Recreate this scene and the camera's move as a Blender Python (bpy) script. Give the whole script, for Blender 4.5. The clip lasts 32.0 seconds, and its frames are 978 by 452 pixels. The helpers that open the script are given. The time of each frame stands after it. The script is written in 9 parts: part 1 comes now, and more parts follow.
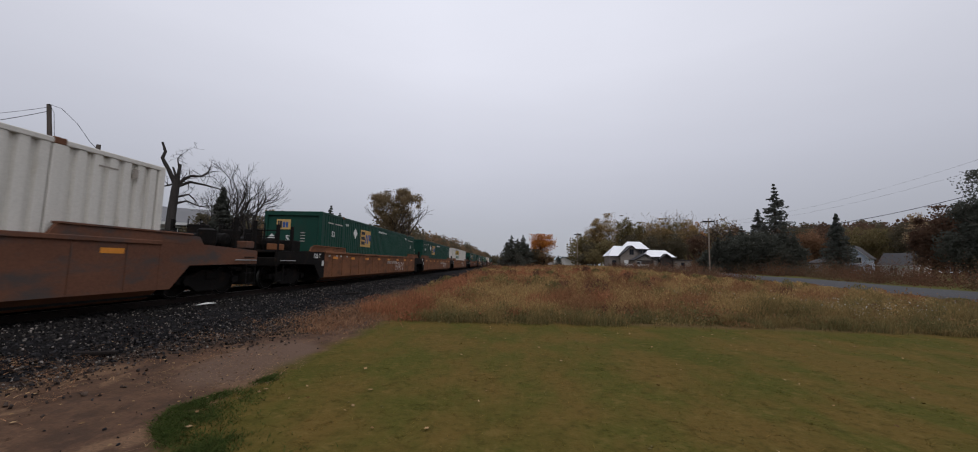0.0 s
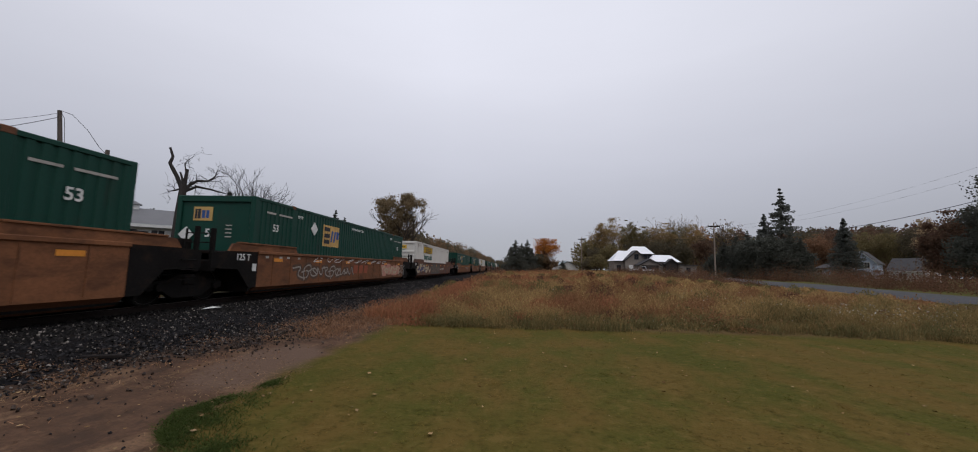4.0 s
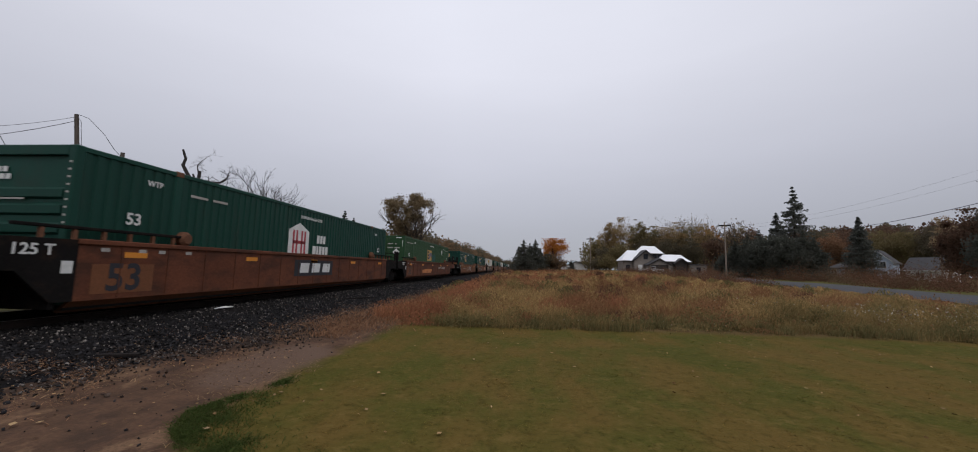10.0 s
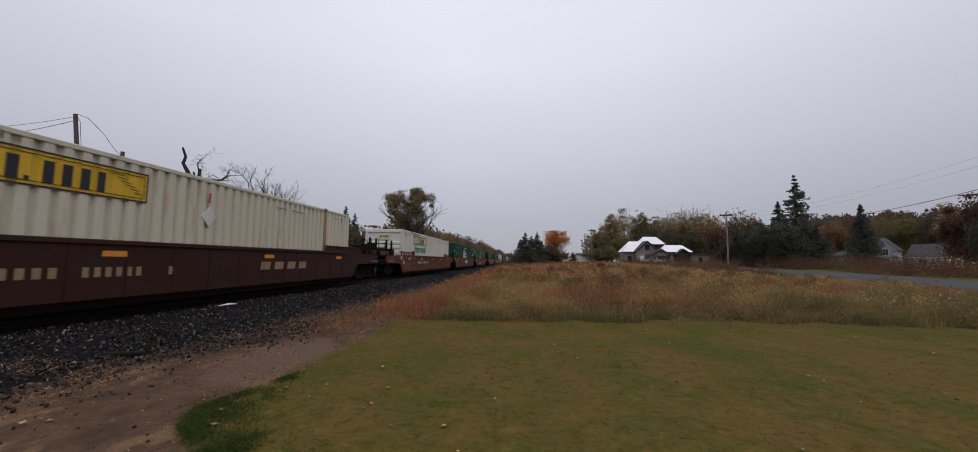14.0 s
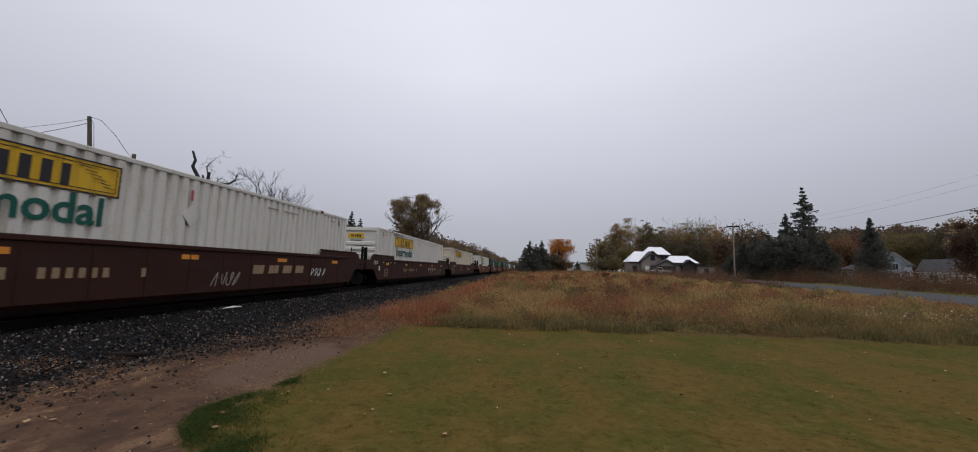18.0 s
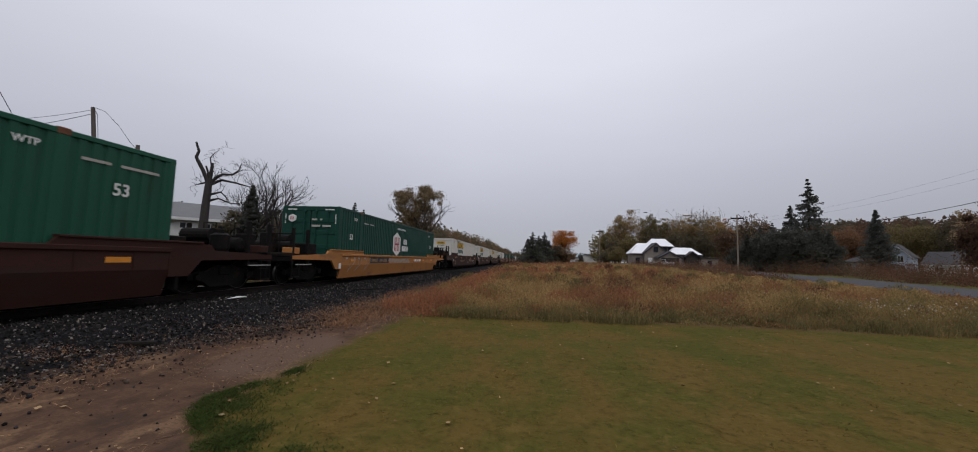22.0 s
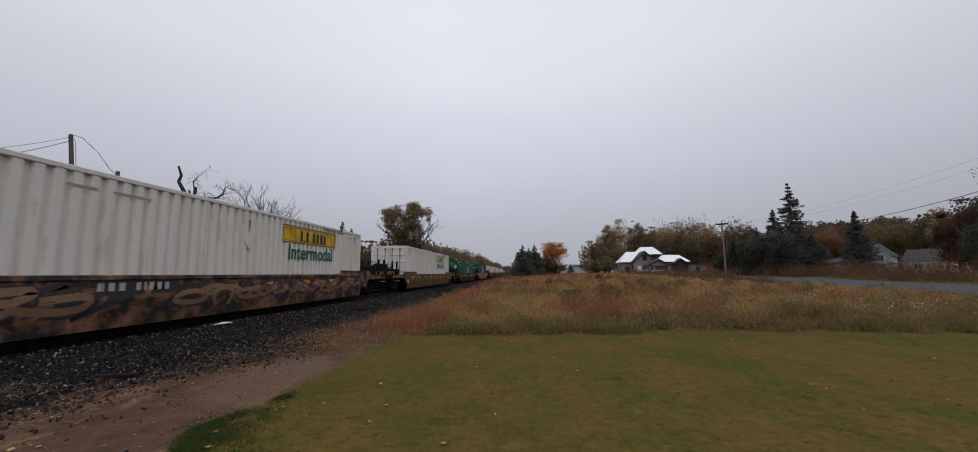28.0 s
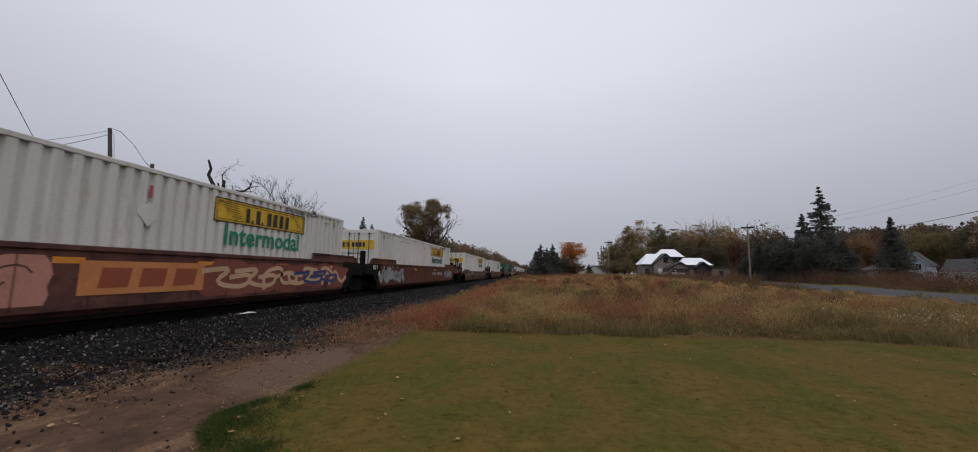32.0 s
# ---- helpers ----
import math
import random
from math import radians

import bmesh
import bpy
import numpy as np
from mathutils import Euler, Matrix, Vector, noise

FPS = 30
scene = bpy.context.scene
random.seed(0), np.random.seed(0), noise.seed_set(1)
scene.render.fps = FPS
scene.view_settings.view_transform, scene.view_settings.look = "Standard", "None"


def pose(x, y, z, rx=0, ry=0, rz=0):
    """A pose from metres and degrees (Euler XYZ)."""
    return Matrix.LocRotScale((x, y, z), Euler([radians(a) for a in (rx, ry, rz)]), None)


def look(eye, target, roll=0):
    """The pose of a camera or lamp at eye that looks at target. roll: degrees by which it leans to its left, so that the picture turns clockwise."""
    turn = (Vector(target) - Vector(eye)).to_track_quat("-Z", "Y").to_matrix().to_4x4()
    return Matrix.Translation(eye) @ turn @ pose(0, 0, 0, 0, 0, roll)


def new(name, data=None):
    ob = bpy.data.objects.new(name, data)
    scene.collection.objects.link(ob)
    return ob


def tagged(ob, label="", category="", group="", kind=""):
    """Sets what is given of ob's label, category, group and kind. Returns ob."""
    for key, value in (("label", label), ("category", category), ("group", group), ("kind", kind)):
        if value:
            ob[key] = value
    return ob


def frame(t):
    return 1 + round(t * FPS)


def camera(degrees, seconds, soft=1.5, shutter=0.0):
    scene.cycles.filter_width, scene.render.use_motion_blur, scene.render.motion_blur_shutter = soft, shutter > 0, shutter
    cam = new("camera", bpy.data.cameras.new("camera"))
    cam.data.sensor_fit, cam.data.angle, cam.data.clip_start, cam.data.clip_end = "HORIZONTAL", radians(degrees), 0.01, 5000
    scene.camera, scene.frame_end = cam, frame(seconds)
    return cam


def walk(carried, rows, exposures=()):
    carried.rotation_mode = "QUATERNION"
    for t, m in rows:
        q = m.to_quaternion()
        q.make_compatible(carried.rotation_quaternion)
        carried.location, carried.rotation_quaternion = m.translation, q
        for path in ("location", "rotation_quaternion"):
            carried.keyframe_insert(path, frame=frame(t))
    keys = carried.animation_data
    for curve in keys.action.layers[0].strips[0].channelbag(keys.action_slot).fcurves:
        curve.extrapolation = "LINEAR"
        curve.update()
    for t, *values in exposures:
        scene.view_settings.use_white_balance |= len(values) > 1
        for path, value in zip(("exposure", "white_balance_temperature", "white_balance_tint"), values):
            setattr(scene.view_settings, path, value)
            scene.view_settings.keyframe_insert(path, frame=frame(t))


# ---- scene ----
FOV = 102.4
EYE = 1.6
# seconds, yaw, pitch, roll of the hand-held camera, which stands in one place
TURNS = [
    (0, 2.89, 5.39, -1.25),
    (0.5, 3.95, 5.28, -0.62),
    (1, 2.99, 6.29, -2.40),
    (1.5, 0.42, 7.50, -1.77),
    (2, 2.09, 7.06, -1.69),
    (2.5, 2.55, 6.80, -1.53),
    (3, 2.09, 6.96, -1.52),
    (3.5, 3.50, 6.04, -1.43),
    (4, 3.48, 6.05, -1.35),
    (4.5, 4.12, 6.15, -0.97),
    (6.5, 4.67, 5.62, -1.26),
    (7, 4.25, 5.63, -1.30),
    (7.5, 4.28, 5.71, -1.30),
    (8, 4.22, 6.33, -1.27),
    (8.5, 4.20, 5.78, -1.35),
    (9, 4.51, 5.77, -1.21),
    (9.5, 4.86, 6.02, -1.29),
    (10, 4.67, 6.01, -1.28),
    (10.5, 3.80, 5.88, -1.36),
    (11, 3.80, 5.65, -1.25),
    (11.5, 4.10, 5.60, -0.85),
    (12, 4.59, 5.63, -0.78),
    (12.5, 4.70, 5.35, -0.36),
    (13, 4.95, 5.15, -0.31),
    (13.5, 4.56, 5.09, -0.45),
    (14, 4.93, 5.04, -0.40),
    (14.5, 5.09, 5.07, -0.34),
    (16.5, 5.06, 6.08, -1.63),
    (17, 4.98, 6.08, -1.60),
    (17.5, 4.85, 6.19, -1.50),
    (18, 5.54, 6.11, -1.43),
    (18.5, 5.23, 5.60, -1.59),
    (19, 5.77, 5.65, -1.38),
    (19.5, 5.88, 5.51, -1.48),
    (20, 5.97, 5.43, -1.58),
    (20.5, 6.25, 5.26, -1.48),
    (21, 6.59, 5.16, -1.31),
    (21.5, 6.27, 4.97, -1.13),
    (22, 5.95, 4.84, -1.58),
    (22.5, 6.36, 4.83, -1.60),
    (23, 6.33, 4.96, -1.47),
    (23.5, 6.50, 4.79, -1.23),
    (24, 6.56, 4.72, -1.10),
    (24.5, 6.54, 4.20, -1.23),
    (25, 6.02, 4.21, -1.68),
    (25.5, 5.66, 4.32, -2.00),
    (27.5, 5.16, 4.23, 0.78),
    (28, 4.60, 6.94, 0.66),
    (28.5, 4.12, 7.67, 0.16),
    (29, 4.62, 7.58, -0.24),
    (29.5, 5.25, 7.41, -0.43),
    (30, 5.49, 7.40, -0.97),
    (30.5, 5.53, 6.95, -1.04),
    (31, 6.21, 6.46, -1.41),
    (31.5, 7.14, 6.85, -0.51),
    (32, 7.12, 6.66, -0.92),
]
cam = camera(FOV, 32.0, soft=1.0, shutter=0.12)
walk(cam, [(t, pose(0, 0, EYE, 90 + pitch, roll, yaw)) for t, yaw, pitch, roll in TURNS],
     exposures=[(0, 0.0), (26, 0.0), (30, -0.05), (32, -0.05)])

# ---------------------------------------------------------------- world and light
SUN_EL, SUN_AZ = 58.0, 150.0
world = bpy.data.worlds.new("overcast_sky")
scene.world = world
world.use_nodes = True
wn, wl = world.node_tree.nodes, world.node_tree.links
wn.clear()
w_out = wn.new("ShaderNodeOutputWorld")
w_bg = wn.new("ShaderNodeBackground")
w_co = wn.new("ShaderNodeTexCoord")
w_sep = wn.new("ShaderNodeSeparateXYZ")
w_ramp = wn.new("ShaderNodeValToRGB")
w_sky = wn.new("ShaderNodeTexSky")
w_sky.sky_type = "NISHITA"
w_sky.sun_disc = False
w_sky.sun_elevation, w_sky.sun_rotation = radians(SUN_EL), radians(SUN_AZ)
w_skys = wn.new("ShaderNodeMix")
w_skys.data_type, w_skys.blend_type = "RGBA", "MULTIPLY"
w_skys.inputs[0].default_value = 1.0
w_skys.inputs[7].default_value = (0.09, 0.09, 0.09, 1)
w_mix = wn.new("ShaderNodeMix")
w_mix.data_type = "RGBA"
w_mix.inputs[0].default_value = 0.94
w_noise = wn.new("ShaderNodeTexNoise")
w_noise.inputs["Scale"].default_value = 1.6
w_noise.inputs["Detail"].default_value = 4.0
w_noise.inputs["Roughness"].default_value = 0.55
w_map = wn.new("ShaderNodeMapping")
w_map.inputs["Scale"].default_value = (1, 1, 4)
w_cl = wn.new("ShaderNodeMapRange")
w_cl.inputs[3].default_value, w_cl.inputs[4].default_value = 0.95, 1.05
w_cloud = wn.new("ShaderNodeMix")
w_cloud.data_type, w_cloud.blend_type = "RGBA", "MULTIPLY"
w_cloud.inputs[0].default_value = 1.0
cr = w_ramp.color_ramp
cr.elements[0].position, cr.elements[0].color = 0.0, (0.37, 0.385, 0.435, 1)
cr.elements[1].position, cr.elements[1].color = 1.0, (0.88, 0.90, 1.0, 1)
for at, colour in ((0.10, (0.43, 0.44, 0.50, 1)), (0.25, (0.58, 0.59, 0.67, 1)), (0.45, (0.75, 0.76, 0.85, 1))):
    cr.elements.new(at).color = colour
wl.new(w_co.outputs["Generated"], w_sep.inputs[0])
wl.new(w_sep.outputs["Z"], w_ramp.inputs[0])
wl.new(w_co.outputs["Generated"], w_map.inputs[0])
wl.new(w_map.outputs[0], w_noise.inputs["Vector"])
wl.new(w_noise.outputs["Fac"], w_cl.inputs[0])
wl.new(w_ramp.outputs[0], w_cloud.inputs[6])
w_span = wn.new("ShaderNodeMapRange")
w_span.inputs[1].default_value, w_span.inputs[2].default_value = -1.0, 1.0
w_side = wn.new("ShaderNodeValToRGB")
w_side.color_ramp.elements[0].position, w_side.color_ramp.elements[0].color = 0.0, (0.85, 0.85, 0.85, 1)
w_side.color_ramp.elements[1].position, w_side.color_ramp.elements[1].color = 1.0, (0.84, 0.84, 0.84, 1)
for at, v in ((0.17, 0.93), (0.42, 1.02), (0.62, 0.99), (0.85, 0.875)):
    w_side.color_ramp.elements.new(at).color = (v, v, v, 1)
wl.new(w_sep.outputs["X"], w_span.inputs[0])
wl.new(w_span.outputs[0], w_side.inputs[0])
w_both = wn.new("ShaderNodeMath")
w_both.operation = "MULTIPLY"
wl.new(w_cl.outputs[0], w_both.inputs[0])
wl.new(w_side.outputs[0], w_both.inputs[1])
wl.new(w_both.outputs[0], w_cloud.inputs[7])
wl.new(w_sky.outputs[0], w_skys.inputs[6])
wl.new(w_skys.outputs[2], w_mix.inputs[6])
wl.new(w_cloud.outputs[2], w_mix.inputs[7])
wl.new(w_mix.outputs[2], w_bg.inputs["Color"])
w_bg.inputs["Strength"].default_value = 1.05
wl.new(w_bg.outputs[0], w_out.inputs["Surface"])

sun = new("sun", bpy.data.lights.new("sun", "SUN"))
sun.data.energy, sun.data.angle, sun.data.color = 0.85, radians(45), (1.0, 0.97, 0.92)
sa, se = radians(SUN_AZ), radians(SUN_EL)
sun.matrix_world = look((0, 0, 60), (-math.sin(sa) * math.cos(se) * 50, -math.cos(sa) * math.cos(se) * 50, 60 - 50 * math.sin(se)))

# ---------------------------------------------------------------- materials


def material(name, base, rough=0.8, fine=40.0, coarse=2.0, spread=0.25, bump=0.2, metal=0.0, dirt=None, dirt_amount=0.0,
             random_tint=0.0, island=0.0, spec=0.16, streak=None, second=None, thin=0.0):
    """A surface with grain at two scales; dirt: a second colour in patches; streak: stretch of the coarse grain; second: colour of far islands."""
    m = bpy.data.materials.new(name)
    m.use_nodes = True
    n, l = m.node_tree.nodes, m.node_tree.links
    b = n["Principled BSDF"]
    b.inputs["Roughness"].default_value, b.inputs["Metallic"].default_value = rough, metal
    b.inputs["Specular IOR Level"].default_value = spec
    co = n.new("ShaderNodeTexCoord")
    vec = co.outputs["Object"]
    big = n.new("ShaderNodeTexNoise")
    big.inputs["Scale"].default_value, big.inputs["Detail"].default_value = coarse, 5.0
    if streak:
        mp = n.new("ShaderNodeMapping")
        mp.inputs["Scale"].default_value = streak
        l.new(vec, mp.inputs[0])
        l.new(mp.outputs[0], big.inputs["Vector"])
    else:
        l.new(vec, big.inputs["Vector"])
    small = n.new("ShaderNodeTexNoise")
    small.inputs["Scale"].default_value, small.inputs["Detail"].default_value = fine, 3.0
    l.new(vec, small.inputs["Vector"])
    add = n.new("ShaderNodeMath")
    add.operation = "ADD"
    l.new(big.outputs["Fac"], add.inputs[0])
    l.new(small.outputs["Fac"], add.inputs[1])
    rng = n.new("ShaderNodeMapRange")
    rng.inputs[1].default_value, rng.inputs[2].default_value = 0.6, 1.4
    rng.inputs[3].default_value, rng.inputs[4].default_value = 1 - spread, 1 + spread
    l.new(add.outputs[0], rng.inputs[0])
    value = rng.outputs[0]
    if random_tint:
        inf = n.new("ShaderNodeObjectInfo")
        r2 = n.new("ShaderNodeMapRange")
        r2.inputs[3].default_value, r2.inputs[4].default_value = 1 - random_tint, 1 + random_tint
        l.new(inf.outputs["Random"], r2.inputs[0])
        mu = n.new("ShaderNodeMath")
        mu.operation = "MULTIPLY"
        l.new(value, mu.inputs[0])
        l.new(r2.outputs[0], mu.inputs[1])
        value = mu.outputs[0]
    if island:
        geo = n.new("ShaderNodeNewGeometry")
        r3 = n.new("ShaderNodeMapRange")
        r3.inputs[3].default_value, r3.inputs[4].default_value = 1 - island, 1 + island
        l.new(geo.outputs["Random Per Island"], r3.inputs[0])
        mu = n.new("ShaderNodeMath")
        mu.operation = "MULTIPLY"
        l.new(value, mu.inputs[0])
        l.new(r3.outputs[0], mu.inputs[1])
        value = mu.outputs[0]
    colour = n.new("ShaderNodeMix")
    colour.data_type, colour.blend_type = "RGBA", "MULTIPLY"
    colour.inputs[0].default_value = 1.0
    colour.inputs[6].default_value = (*base, 1)
    l.new(value, colour.inputs[7])
    out = colour.outputs[2]
    if second:
        geo = n.new("ShaderNodeNewGeometry")
        wh = n.new("ShaderNodeTexWhiteNoise")
        wh.noise_dimensions = "1D"
        l.new(geo.outputs["Random Per Island"], wh.inputs["W"])
        mx = n.new("ShaderNodeMix")
        mx.data_type = "RGBA"
        mx.inputs[6].default_value, mx.inputs[7].default_value = (*base, 1), (*second, 1)
        l.new(wh.outputs["Value"], mx.inputs[0])
        l.new(mx.outputs[2], colour.inputs[6])
    if dirt:
        pn = n.new("ShaderNodeTexNoise")
        pn.inputs["Scale"].default_value, pn.inputs["Detail"].default_value, pn.inputs["Roughness"].default_value = coarse * 1.7, 7.0, 0.65
        if streak:
            l.new(mp.outputs[0], pn.inputs["Vector"])
        else:
            l.new(vec, pn.inputs["Vector"])
        pr = n.new("ShaderNodeMapRange")
        pr.inputs[1].default_value, pr.inputs[2].default_value = 0.62 - dirt_amount * 0.35, 0.78 - dirt_amount * 0.3
        l.new(pn.outputs["Fac"], pr.inputs[0])
        dm = n.new("ShaderNodeMix")
        dm.data_type = "RGBA"
        dm.inputs[7].default_value = (*dirt, 1)
        l.new(pr.outputs[0], dm.inputs[0])
        l.new(out, dm.inputs[6])
        out = dm.outputs[2]
    l.new(out, b.inputs["Base Color"])
    if thin:
        tr = n.new("ShaderNodeBsdfTranslucent")
        l.new(out, tr.inputs["Color"])
        ms = n.new("ShaderNodeMixShader")
        ms.inputs[0].default_value = thin
        l.new(b.outputs[0], ms.inputs[1])
        l.new(tr.outputs[0], ms.inputs[2])
        l.new(ms.outputs[0], n["Material Output"].inputs["Surface"])
    if bump:
        bp = n.new("ShaderNodeBump")
        bp.inputs["Strength"].default_value, bp.inputs["Distance"].default_value = bump, 0.02
        l.new(small.outputs["Fac"], bp.inputs["Height"])
        l.new(bp.outputs[0], b.inputs["Normal"])
    return m


